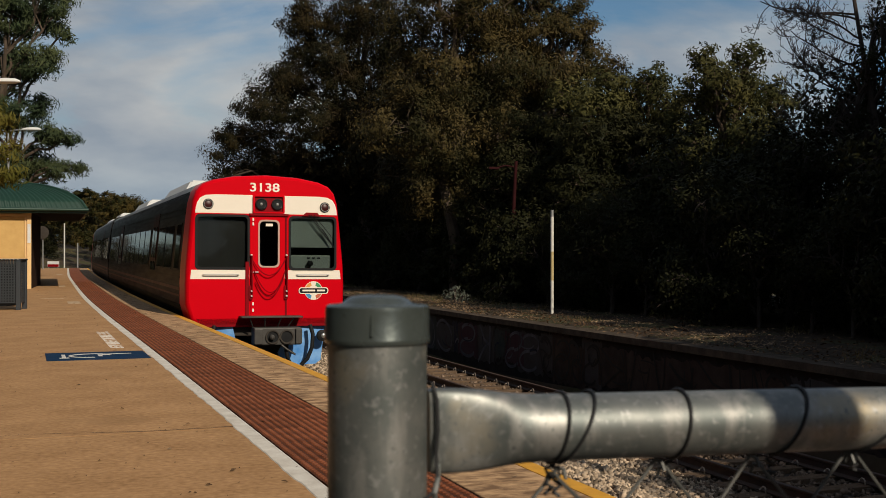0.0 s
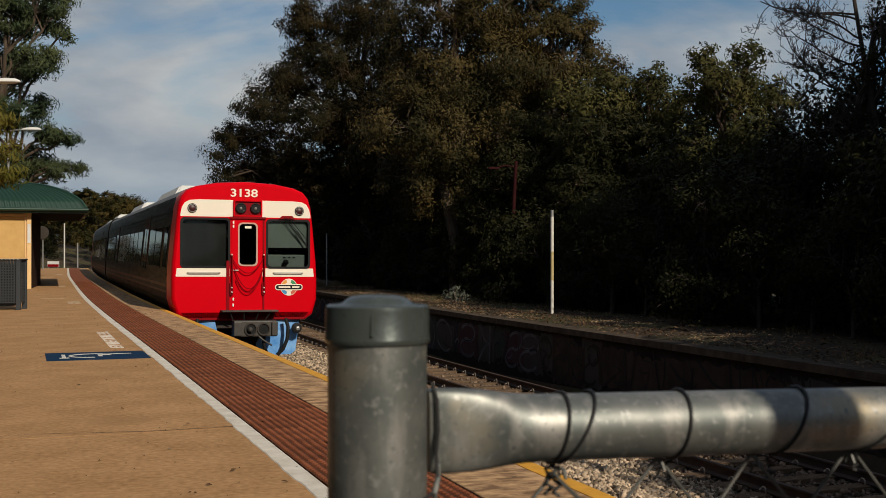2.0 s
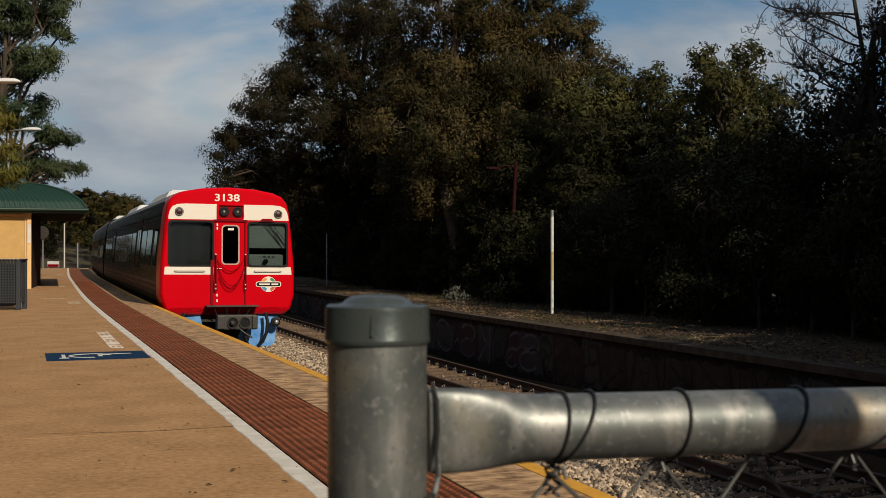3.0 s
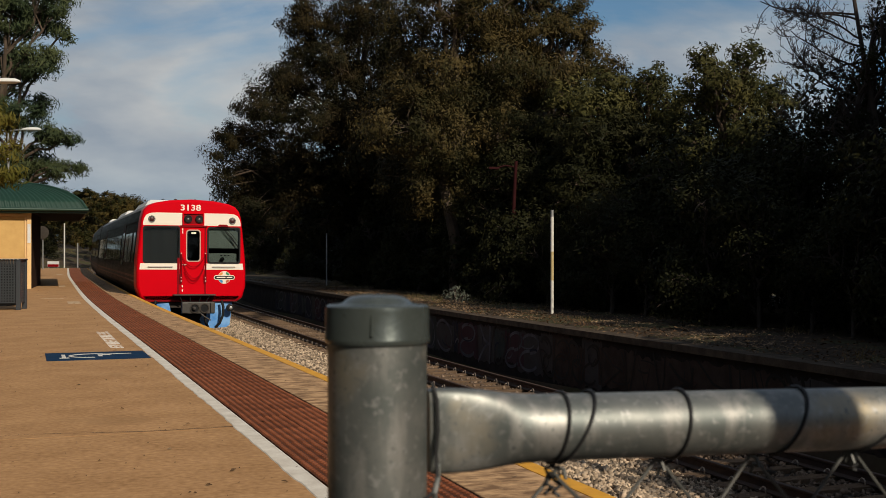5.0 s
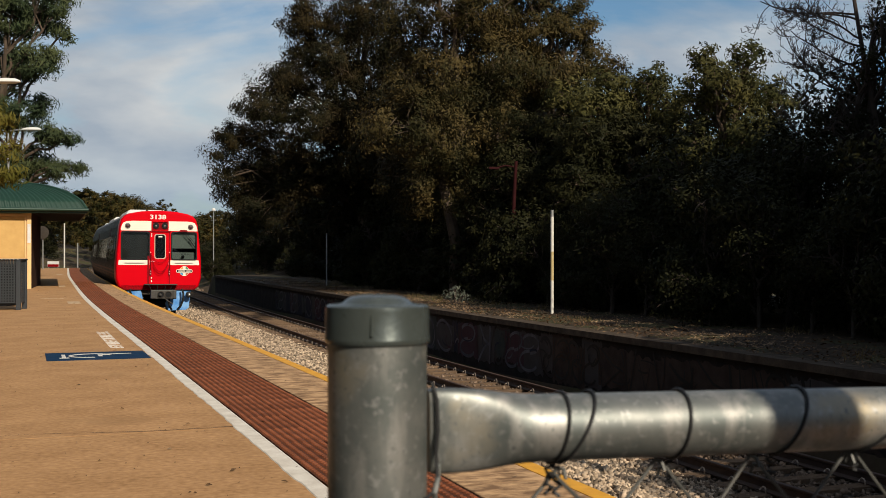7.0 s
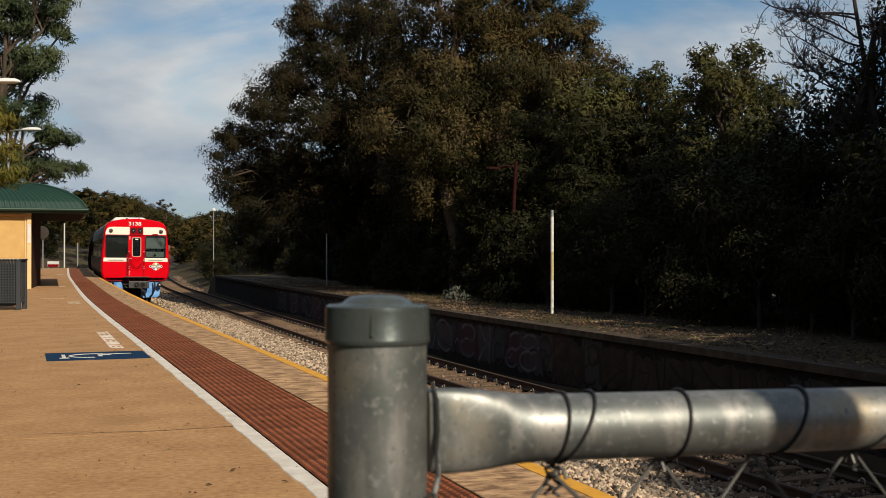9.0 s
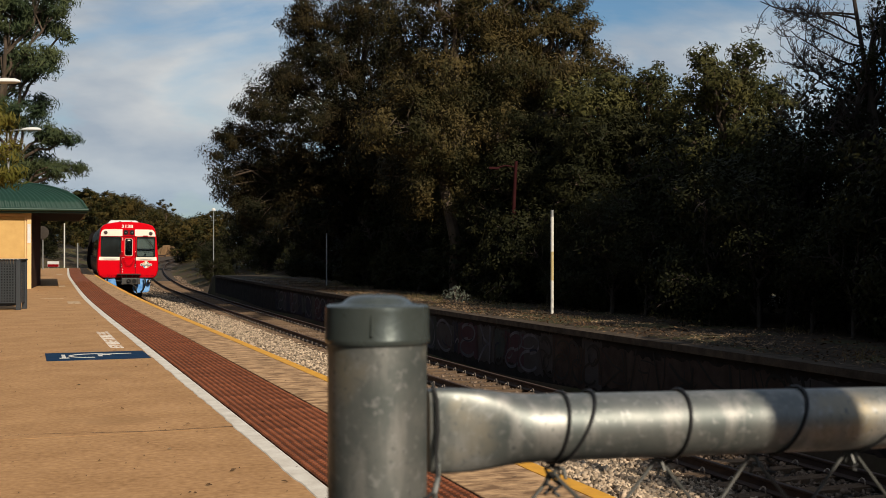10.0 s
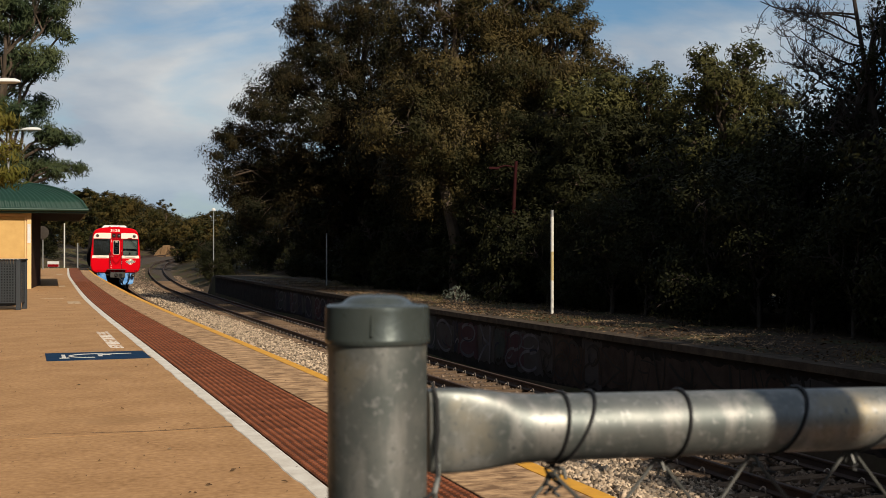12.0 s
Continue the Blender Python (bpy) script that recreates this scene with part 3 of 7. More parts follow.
# ---- tracks ----
def rail_profile(o, z):
    return [(o - 0.07, z - 0.16), (o - 0.07, z - 0.145), (o - 0.01, z - 0.12), (o - 0.01, z - 0.045), (o - 0.036, z - 0.03), (o - 0.036, z - 0.004), (o - 0.028, z),
            (o + 0.028, z), (o + 0.036, z - 0.004), (o + 0.036, z - 0.03), (o + 0.01, z - 0.045), (o + 0.01, z - 0.12), (o + 0.07, z - 0.145), (o + 0.07, z - 0.16)]


NEAR_RAIL, FAR_RAIL = -1.25, -1.622
FAR_O = 5.924 + 1.505 / 2
ballast = ribbon("ballast_bed", [(-0.05, -1.5), (3.5, -1.47), (4.2, -1.70), (5.0, -1.84), (7.9, -1.86), (8.25, -1.93)], steps(-24, 100, 1.0) + steps(106, 440, 6), M["ballast"])
tagged(ballast, "grey stone ballast bed under both tracks", "ballast", kind="structure")
for nm, centre, gauge, z, lab in (("near_track", 1.55, 1.67, NEAR_RAIL, "broad gauge railway track beside the platform"), ("far_track", FAR_O, 1.505, FAR_RAIL, "rusty railway track on brown sleepers in ballast")):
    tr = thing(nm, pose(0, 0, 0), lab, "railway track", kind="structure")
    if nm == "near_track":
        near_track = tr
    else:
        far_track = tr
    for k in (-0.5, 0.5):
        ribbon("rail", rail_profile(centre + k * gauge, z), steps(-24, 110, 1.0) + steps(114, 430, 5), M["rail"], tr, "rusty steel rail", True)

# ---- the far platform ----
FAR_TOP = -0.478
FE = 8.27
far_platform = thing("far_platform", pose(0, 0, 0), "disused platform with graffiti wall and dirt top", "platform", kind="structure")
ribbon("shaded_platform_wall", [(FE + 0.09, -1.95), (FE + 0.09, FAR_TOP - 0.13), (12.6, FAR_TOP - 0.13), (12.6, -1.95)], steps(-14, 74, 2.0), M["wall"], far_platform, "wall covered in graffiti, with shade in its dark colour", True)
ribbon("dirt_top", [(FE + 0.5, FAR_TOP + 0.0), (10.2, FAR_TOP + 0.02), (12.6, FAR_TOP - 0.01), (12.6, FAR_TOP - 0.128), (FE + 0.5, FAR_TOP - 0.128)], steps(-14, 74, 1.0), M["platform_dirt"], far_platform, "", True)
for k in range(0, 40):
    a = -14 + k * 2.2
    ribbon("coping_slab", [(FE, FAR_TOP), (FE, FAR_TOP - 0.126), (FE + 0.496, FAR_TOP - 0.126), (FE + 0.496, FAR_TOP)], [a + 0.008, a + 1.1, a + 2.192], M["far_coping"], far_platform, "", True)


# ---- trees ----
def leaf_quads(rng, centres, radii, per, length, width, droop=0.5, outs=None):
    """Loose leaves round each clump centre: array (n, 4, 3). With outs, each clump's leaves lean to face outwards."""
    c = np.repeat(np.asarray(centres), per, axis=0)
    r = np.repeat(np.asarray(radii), per)[:, None]
    n = len(c)
    v = rng.normal(size=(n, 3))
    v /= np.linalg.norm(v, axis=1, keepdims=True)
    p = c + v * r * rng.random((n, 1)) ** 0.5 * np.array([1, 1, 0.75])
    d = rng.normal(size=(n, 3)) + np.array([0, 0, -1.6 * droop])
    if outs is not None:
        f = np.repeat(np.asarray(outs), per, axis=0) * 0.9 + v * 0.7 + rng.normal(size=(n, 3)) * 0.45 + np.array([0, 0, 0.25])
        f /= np.linalg.norm(f, axis=1, keepdims=True)
        d -= f * np.sum(d * f, axis=1, keepdims=True)
    d /= np.linalg.norm(d, axis=1, keepdims=True)
    w = np.cross(d, f if outs is not None else rng.normal(size=(n, 3)))
    w /= np.linalg.norm(w, axis=1, keepdims=True) + 1e-9
    ln = length * (0.6 + 0.8 * rng.random((n, 1)))
    wd = width * (0.6 + 0.8 * rng.random((n, 1)))
    return np.stack([p - d * ln / 2, p + w * wd / 2 - d * ln * 0.05, p + d * ln / 2, p - w * wd / 2 - d * ln * 0.05], axis=1)


def bend(rng, a, b, n=5, wob=0.12):
    a, b = np.array(a, float), np.array(b, float)
    ln = np.linalg.norm(b - a)
    out = []
    for i in range(n + 1):
        t = i / n
        p = a + (b - a) * t
        if 0 < i < n:
            p = p + rng.normal(size=3) * ln * wob * 0.35
        p[2] += ln * 0.10 * math.sin(math.pi * t)
        out.append(p)
    return out


def make_tree(name, m, label, category, seed, trunk_h, trunk_r, blobs, leaf, bark, clumps=45, per=46, length=0.24, width=0.075, droop=0.7, clump_r=0.55, group="", stems=1):
    """blobs: (x, y, z, radius) foliage masses; limbs run from the trunk to each, twigs to the clumps."""
    rng = np.random.default_rng(seed)
    root = thing(name, m, label, category, group)
    wood, centres, radii, outs = [], [], [], []
    top = np.array([rng.normal() * 0.3, rng.normal() * 0.3, trunk_h])
    trunk = bend(rng, (0, 0, -0.4), top, 6, 0.06)
    wood.append(tube_arrays(trunk, list(np.linspace(trunk_r, trunk_r * 0.55, 7)), 9))
    for bx, by, bz, br in blobs:
        start = trunk[int(np.clip(round(6 * (bz - br) / max(trunk_h, 1) * 0.7), 2, 6))]
        limb = bend(rng, start, (bx, by, bz), 6, 0.13)
        wood.append(tube_arrays(limb, list(np.linspace(trunk_r * 0.42, 0.035, 7)), 6))
        k = max(6, int(clumps * (br / 2.0) ** 2))
        v = rng.normal(size=(k, 3))
        v /= np.linalg.norm(v, axis=1, keepdims=True)
        cc = np.array([bx, by, bz]) + v * br * (0.45 + 0.6 * rng.random((k, 1))) * np.array([1, 1, 0.8])
        centres.extend(cc)
        outs.extend(v)
        radii.extend(clump_r * (0.6 + 0.8 * rng.random(k)))
        for c in cc[:: 3]:
            st = limb[int(rng.integers(3, 7))]
            wood.append(tube_arrays(bend(rng, st, c, 3, 0.15), [0.035, 0.028, 0.02, 0.01], 4, False))
    v, f = merge(wood)
    obj_from("trunk", v, f, bark, root, "", True)
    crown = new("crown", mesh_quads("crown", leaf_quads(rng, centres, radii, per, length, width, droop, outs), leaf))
    crown.parent = root
    return root


def random_blobs(seed, n, rx, ry, z0, z1, r0, r1):
    g = random.Random(seed)
    out = []
    for i in range(n):
        a, q = g.uniform(0, 2 * math.pi), math.sqrt(g.random())
        t = (i + 0.5) / n
        z = z0 + (z1 - z0) * t
        shrink = 1.0 - 0.55 * max(0, t - 0.45) / 0.55
        out.append((rx * q * math.cos(a) * shrink, ry * q * math.sin(a) * shrink, z, g.uniform(r0, r1)))
    return out


def at_view(px, depth, z=0.0):
    """A spot in the direction px across the view at that depth."""
    return ((px - 784) / 2005.0 * depth, depth, z)


def masses(base, rows, depth, zb, size=1.0):
    """Foliage masses relative to a tree's foot, from bearings and heights at a depth."""
    out = []
    for px, py, dd, r in rows:
        d = depth + dd
        out.append(((px - 784) / 2005.0 * d - base[0], d - base[1], 1.199 + (444.6 - py) / 2005.0 * d - zb, r * size))
    return out


GUMS, OLIVES, SHRUBS = "gum trees behind the disused platform", "olive trees behind the disused platform", "undergrowth behind the disused platform"
zg = -0.6
base = at_view(640, 59, zg)
gum_a = make_tree("gum_tree", pose(*base), "tall eucalyptus with dense drooping brown-green crown", "tree", 11, 11, 0.30,
                  masses(base, [(395, 285, 0, 1.0), (430, 250, 1, 1.4), (475, 200, -1, 1.6), (525, 150, 1, 1.8), (580, 115, -1.5, 1.9), (548, 45, 0, 1.1), (605, 40, 1, 1.8), (660, 20, -1, 2.0),
                                (620, -60, 0, 2.1), (690, -70, 1, 2.1), (640, 110, 2, 2.1), (560, 220, -2, 2.0), (640, 200, -1, 2.1), (495, 275, 1, 1.8), (560, 310, 0, 1.8), (700, 140, 0, 2.0), (435, 325, 2, 1.4), (393, 318, 0, 0.8), (405, 350, 1, 0.9), (525, 40, 0, 1.0), (492, 145, 0, 1.2), (455, 185, 0, 1.1), (412, 240, 0, 1.0), (540, 85, 1, 1.3), (535, 10, 0, 0.9), (440, 375, 0, 1.2), (470, 330, 2, 1.4), (640, 300, 2, 2.0), (500, 350, 1, 1.6)], 57, zg),
                  M["gumshade"], M["bark"], clumps=54, per=150, length=0.165, width=0.055, group=GUMS)
base = at_view(805, 43, zg)
gum_b = make_tree("gum_tree", pose(*base), "tall eucalyptus with an open brown-green crown", "tree", 23, 11, 0.24,
                  masses(base, [(735, 50, 1, 1.8), (800, 0, -1, 1.8), (760, -70, 0, 2.0), (835, 60, 1, 1.7), (780, 140, 0, 1.9), (725, 225, -1, 1.9), (840, 190, 1, 1.9), (885, 105, 0, 1.7), (900, 20, 1, 1.7),
                                (850, -70, 0, 2.0), (800, 265, 0, 1.9), (895, 245, -1, 1.8), (740, 330, 1, 1.8), (850, 340, 0, 1.8)], 43, zg),
                  M["gumsun"], M["bark"], clumps=50, per=150, length=0.15, width=0.05, group=GUMS)
base = at_view(978, 46, zg)
gum_c = make_tree("gum_tree", pose(*base), "tall eucalyptus with rounded brown-green crown", "tree", 29, 8.5, 0.3,
                  masses(base, [(940, 65, 0, 1.7), (985, 20, 1, 1.4), (1012, 62, 0, 1.2), (1048, 58, 0, 0.8), (1040, 110, 1, 1.2), (960, 135, -1, 1.7), (1020, 160, 0, 1.5), (1075, 120, 0, 0.9), (920, 190, 1, 1.7),
                                (945, -40, 0, 1.6), (985, -60, 1, 1.6), (900, -30, 0, 1.6), (890, 60, -1, 1.5)], 46, zg, 0.98),
                  M["gumsun"], M["bark"], clumps=56, per=140, length=0.165, width=0.054, clump_r=0.48, group=GUMS)
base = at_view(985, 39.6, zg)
olive_d = make_tree("olive_tree", pose(*base), "bushy tree below the gums with shade in its leaf colour", "tree", 33, 2.6, 0.16,
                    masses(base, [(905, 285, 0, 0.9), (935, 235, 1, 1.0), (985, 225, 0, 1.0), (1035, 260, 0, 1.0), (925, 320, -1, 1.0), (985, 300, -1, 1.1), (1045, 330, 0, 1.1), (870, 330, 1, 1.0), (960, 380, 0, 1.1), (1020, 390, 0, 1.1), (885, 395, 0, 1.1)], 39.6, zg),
                    M["shadeleaf"], M["bark"], clumps=190, per=46, length=0.15, width=0.05, droop=0.3, clump_r=0.34, group=OLIVES)
base = at_view(1130, 38, zg)
olive_a = make_tree("olive_tree", pose(*base), "dense olive tree with small grey-green leaves", "tree", 31, 3.6, 0.2,
                    masses(base, [(1080, 152, 0, 0.8), (1110, 185, 1, 1.1), (1155, 150, 0, 0.9), (1185, 190, -1, 0.9), (1050, 190, -1, 0.9), (1010, 170, 1, 0.9), (1085, 200, 0, 0.9)], 38, zg),
                    M["oliveleaf"], M["bark"], clumps=200, per=46, length=0.16, width=0.06, droop=0.1, clump_r=0.34, group=OLIVES)
# lower, shaded masses of olive_a as their own dark-leaved tree
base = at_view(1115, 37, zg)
olive_e = make_tree("olive_tree", pose(*base), "olive tree in leaves coloured for shade", "tree", 35, 2.6, 0.18,
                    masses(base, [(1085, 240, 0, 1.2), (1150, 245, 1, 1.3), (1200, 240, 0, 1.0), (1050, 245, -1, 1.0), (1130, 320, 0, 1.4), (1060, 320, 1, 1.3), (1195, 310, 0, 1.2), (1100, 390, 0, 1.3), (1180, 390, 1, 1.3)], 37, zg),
                    M["shadeleaf"], M["bark"], clumps=170, per=46, length=0.15, width=0.055, droop=0.2, clump_r=0.34, group=OLIVES)
base = at_view(1275, 34, zg)
olive_b = make_tree("olive_tree", pose(*base), "dense olive tree with two upright leafy tops", "tree", 37, 3.4, 0.2,
                    masses(base, [(1248, 105, 0, 0.55), (1250, 150, 0, 0.8), (1228, 195, 1, 0.9), (1285, 150, -1, 0.8), (1325, 100, 0, 0.6), (1330, 155, 1, 0.9), (1300, 215, 0, 1.1), (1230, 260, 0, 1.1), (1340, 260, -1, 1.2), (1375, 190, 1, 0.9), (1280, 320, 0, 1.3), (1370, 330, 1, 1.2)], 34, zg),
                    M["oliveleaf"], M["bark"], clumps=230, per=44, length=0.15, width=0.055, droop=0.0, clump_r=0.30, group=OLIVES)
base = at_view(1510, 27, zg)
olive_c = make_tree("olive_tree", pose(*base), "dark bushy tree hung with ivy near the disused platform", "tree", 43, 3.0, 0.2,
                    masses(base, [(1480, 215, 0, 0.8), (1540, 195, 1, 0.9), (1575, 120, 0, 0.8), (1450, 290, 0, 0.9), (1520, 310, -1, 1.0), (1590, 260, 1, 1.0), (1405, 330, 1, 0.8), (1470, 400, 0, 1.0), (1560, 400, 0, 1.1), (1400, 430, 1, 0.9), (1620, 150, 1, 1.0), (1620, 330, 0, 1.1), (1562, 40, 1, 0.6), (1540, 110, 0, 0.6), (1590, 0, 0, 0.7), (1510, 160, 1, 0.5)], 27, zg),
                    M["shadeleaf"], M["twig"], clumps=150, per=60, length=0.095, width=0.038, droop=0.3, clump_r=0.28, group=OLIVES)
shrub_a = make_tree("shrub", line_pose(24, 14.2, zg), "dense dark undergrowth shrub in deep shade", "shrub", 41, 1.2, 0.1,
                    random_blobs(6, 9, 1.7, 1.5, 0.6, 3.3, 0.9, 1.3), M["shadeleaf"], M["twig"], clumps=80, per=28, length=0.17, width=0.085, droop=0.2, clump_r=0.4, group=SHRUBS)
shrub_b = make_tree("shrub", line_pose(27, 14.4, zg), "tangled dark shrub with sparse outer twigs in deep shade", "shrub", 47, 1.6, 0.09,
                    random_blobs(16, 9, 1.6, 1.6, 0.7, 4.0, 0.8, 1.2), M["shadeleaf"], M["twig"], clumps=90, per=36, length=0.145, width=0.06, droop=0.5, clump_r=0.45, group=SHRUBS)
gum_d = make_tree("gum_tree", line_pose(96, 17, 0.2), "smaller eucalyptus, most copies added out of view for shade", "tree", 67, 7, 0.28,
                  random_blobs(12, 13, 3.6, 3.4, 2.6, 9.4, 1.5, 2.1), M["gumshade"], M["bark"], clumps=42, per=17, length=0.52, width=0.23, clump_r=0.7, group=GUMS)
# added to shade the disused platform's far part, as is the next copy
gum_f = make_tree("gum_tree", line_pose(44, 14.0, zg), "slender dark eucalyptus between the taller gums", "tree", 69, 7, 0.22,
                  random_blobs(14, 13, 3.4, 3.2, 2.6, 9.8, 1.3, 1.9), M["gumshade"], M["bark"], clumps=60, per=58, length=0.24, width=0.09, clump_r=0.6, group=GUMS)
gum_f.scale = (1.12, 1.12, 1.12)
ob = copy_thing(gum_f, line_pose(52, 13.8, zg) @ pose(0, 0, 0, 0, 0, 140))
ob.scale = (1.05, 1.05, 1.05)
for s, o, rz, sc in ((19, 21, 15, 0.42), (23, 22, 75, 0.42), (28, 21, 160, 0.45), (15, 22, 215, 0.45), (78, 15, 30, 0.7), (84, 17, 140, 0.85), (90, 15, 60, 0.75), (103, 16, 220, 0.95), (104, 20, 35, 0.9), (114, 21, 130, 1.0), (70, 19, 10, 1.1), (62, 20, 80, 1.1), (148, 18, 190, 1.1)):
    ob = copy_thing(gum_d if s < 40 else gum_f, line_pose(s, o, zg if s < 79 else ground_z(s, o)) @ pose(0, 0, 0, 0, 0, rz))
    ob.scale = (sc, sc, sc)
# trees added out of view on the left for the car side to reflect
for k, (x, y, sc) in enumerate(((-29.5, 45, 1.7), (-32.5, 53, 1.8), (-36, 61, 1.8), (-40, 71, 1.8), (-44, 81, 1.8), (-36, 43, 1.7), (-49, 93, 1.8))):
    ob = copy_thing(gum_d, pose(x, y, -0.2, 0, 0, 61 * k))
    ob.scale = (sc, sc, sc)
for k, (s, o, sc) in enumerate(((66, 16.5, 1.5), (71, 18, 1.7), (76, 17, 1.6), (81, 19, 1.7), (88, 20, 1.8), (60, 19, 1.7))):
    ob = copy_thing(shrub_a, line_pose(s, o, zg) @ pose(0, 0, 0, 0, 0, 97 * k))
    ob.scale = (sc, sc, sc)
# trees added out of view behind the camera, to block sky and its reflections
for k, (x, y, sc) in enumerate(((-20, -8, 0.85), (-17, -14, 0.9), (-11, -19, 0.9), (-5, -22, 0.85), (1, -23, 0.9), (7, -24, 0.85), (13, -25, 0.8), (20, -22, 0.8), (24, -16, 0.9))):
    ob = copy_thing(gum_d, pose(x, y, -0.2, 0, 0, 47 * k))
    ob.scale = (sc, sc, sc)
g = random.Random(7)
for k in range(46):
    s = 7 + 1.55 * k + g.uniform(-0.6, 0.6)
    for row, o in enumerate((14.1, 17.6) if s < 62 and k % 2 else (14.2,)):
        if abs(s - 24) < 1.0 and row == 0:
            continue
        sc = g.uniform(0.75, 1.15) * (1.0 if row == 0 else 1.35) * (0.72 if s > 58 else 1.0)
        ob = copy_thing((shrub_a, shrub_b)[1 if s < 31 else 0], line_pose(s, o + g.uniform(-0.5, 0.9), zg) @ pose(0, 0, 0, 0, 0, g.uniform(0, 360)))
        ob.scale = (sc, sc, sc * g.uniform(0.85, 1.15))
for k in range(9):
    ob = copy_thing(shrub_a, line_pose(12 + 2.4 * k, 19.5 + (k % 3) * 0.5, zg) @ pose(0, 0, 0, 0, 0, 70 * k))
    ob.scale = (1.1, 1.1, 0.95)
for k in range(26):
    s = 9 + 1.6 * k
    if 31.5 < s < 36:
        continue
    ob = copy_thing(shrub_b if s < 28 else shrub_a, line_pose(s, 12.35 + 0.25 * math.sin(k * 2.3), zg) @ pose(0, 0, 0, 0, 0, 83 * k))
    q = 0.62 + 0.16 * math.sin(k * 1.7)
    ob.scale = (q, q, q * 1.1)
# more of the row: behind the first ones, and, added unseen for shade, towards and past the camera's right hand
for tree, s, o, rz, sc in ((gum_d, 48, 21, 120, 1.2), 
                           (gum_d, 6, 18.5, 250, 1.2), (gum_d, -2, 17, 30, 1.35), (gum_d, -10, 20, 300, 1.3), (gum_d, 13, 21, 150, 0.92), (gum_d, -20, 18, 90, 1.3), (gum_d, -3.5, 13.5, 20, 0.9), (gum_c, 11, 17.6, 90, 0.8), (olive_e, 27.5, 15.0, 70, 0.95), (olive_e, 33, 15.8, 190, 0.95), (olive_b, 11.2, 16.2, 280, 1.6), (gum_c, 7.5, 15.8, 200, 0.97), (gum_c, 14.5, 20, 10, 0.74), (gum_d, -9, 14.3, 120, 1.15), (gum_d, -16, 14.5, 220, 1.15), (gum_d, -27, 15.5, 60, 1.2), (gum_d, -6.5, 12.6, 40, 1.25), (gum_d, -12, 13.0, 300, 1.25),
                           (olive_b, 40, 15.5, 80, 1.2), (olive_a, 47, 16, 250, 1.1), (olive_b, 54, 16.5, 10, 1.2), (olive_a, 60, 16, 140, 1.1)):
    ob = copy_thing(tree, line_pose(s, o, zg) @ pose(0, 0, 0, 0, 0, rz))
    ob.scale = (sc, sc, sc)


def bare_tree(m, seed):
    """Limbs sweep out and sag; their many twigs curl upwards at the tips."""
    rng = np.random.default_rng(seed)
    root = thing("bare_tree", m, "leafless tree with crooked sweeping branches and curled twigs", "tree")
    limbs, twigs = [], []

    def unit(v):
        return v / np.linalg.norm(v)

    def grow(p, d, ln, r, level):
        n = (10, 9, 6, 4, 3)[level]
        lift = (0.0, -0.05, 0.05, 0.24, 0.38)[level]
        pts, turn = [p], rng.normal(size=3) * (0.0, 0.06, 0.14, 0.2, 0.2)[level]
        for i in range(n):
            d = unit(d + turn + rng.normal(size=3) * (0.03 if level == 0 else 0.10) + np.array([0, 0, lift * (1 if level > 1 or i < 5 else -1.6)]))
            pts.append(pts[-1] + d * ln / n)
        (limbs if level < 2 else twigs).append(tube_arrays(pts, list(np.linspace(r, r * (0.45 if level < 3 else 0.7), n + 1)), 6 if level < 2 else 4, False))
        if level == 4:
            return pts
        count = (0, 8, 7, 4)[level]
        for k in range(count):
            i = 2 + int((n - 2) * (k + rng.random()) / count) if n > 4 else 1 + int(rng.integers(0, n))
            side = unit(np.cross(d, rng.normal(size=3)))
            grow(pts[min(i, n)], unit(d * 0.75 + side * 0.85), ln * rng.uniform(0.26, 0.46), max(r * 0.5, 0.0065), level + 1)
        return pts

    stem = grow(np.array([0, 0, -0.3]), np.array([-0.06, 0, 1.0]), 8.4, 0.10, 0)
    for k in range(17):
        u = 0.48 + 0.5 * (k + rng.random()) / 17
        at = np.array([np.interp(u * 10, range(11), [q[c] for q in stem]) for c in range(3)])
        left = k % 5 != 4
        d = np.array([-1.0 if left else 0.9, rng.normal() * 0.45, rng.uniform(0.15, 0.6)])
        grow(at, unit(d), rng.uniform(1.5, 2.5) if left else rng.uniform(1.2, 1.8), 0.027, 1)
    v, f = merge(limbs)
    obj_from("trunk", v, f, M["twig"], root, "", True)
    v, f = merge(twigs)
    obj_from("twig_spray", v, f, M["twig"], root, "thin bare twigs")["kind"] = "stuff"
    return root


bare_tree(pose(*at_view(1572, 27, zg)), 6)

# left of the platform
base = at_view(10, 50, -0.1)
wattle = make_tree("wattle_tree", pose(*base), "feathery dark green tree behind the shelter", "tree", 53, 9, 0.2,
                   masses(base, [(15, 30, 0, 1.3), (60, 35, 1, 1.2), (100, 8, 0, 0.8), (112, 58, 0, 0.5), (60, 110, -1, 1.0), (15, 120, 1, 1.2), (92, 100, 0, 0.5), (30, 200, 0, 1.2), (85, 240, 0, 0.8), (124, 248, 0, 0.35),
                                 (55, 285, 1, 1.1), (105, 300, 0, 0.6), (138, 298, 0, 0.3), (10, 290, 0, 1.2), (70, 190, 1, 0.6), (20, -50, 0, 1.5), (90, -50, 0, 1.2), (-60, 60, 1, 1.8), (-70, 200, 0, 1.8), (40, 340, 1, 1.3)], 50, -0.1),
                   M["needleleaf"], M["bark"], clumps=150, per=56, length=0.30, width=0.05, droop=0.5, clump_r=0.42)
base = at_view(-70, 31, -0.1)
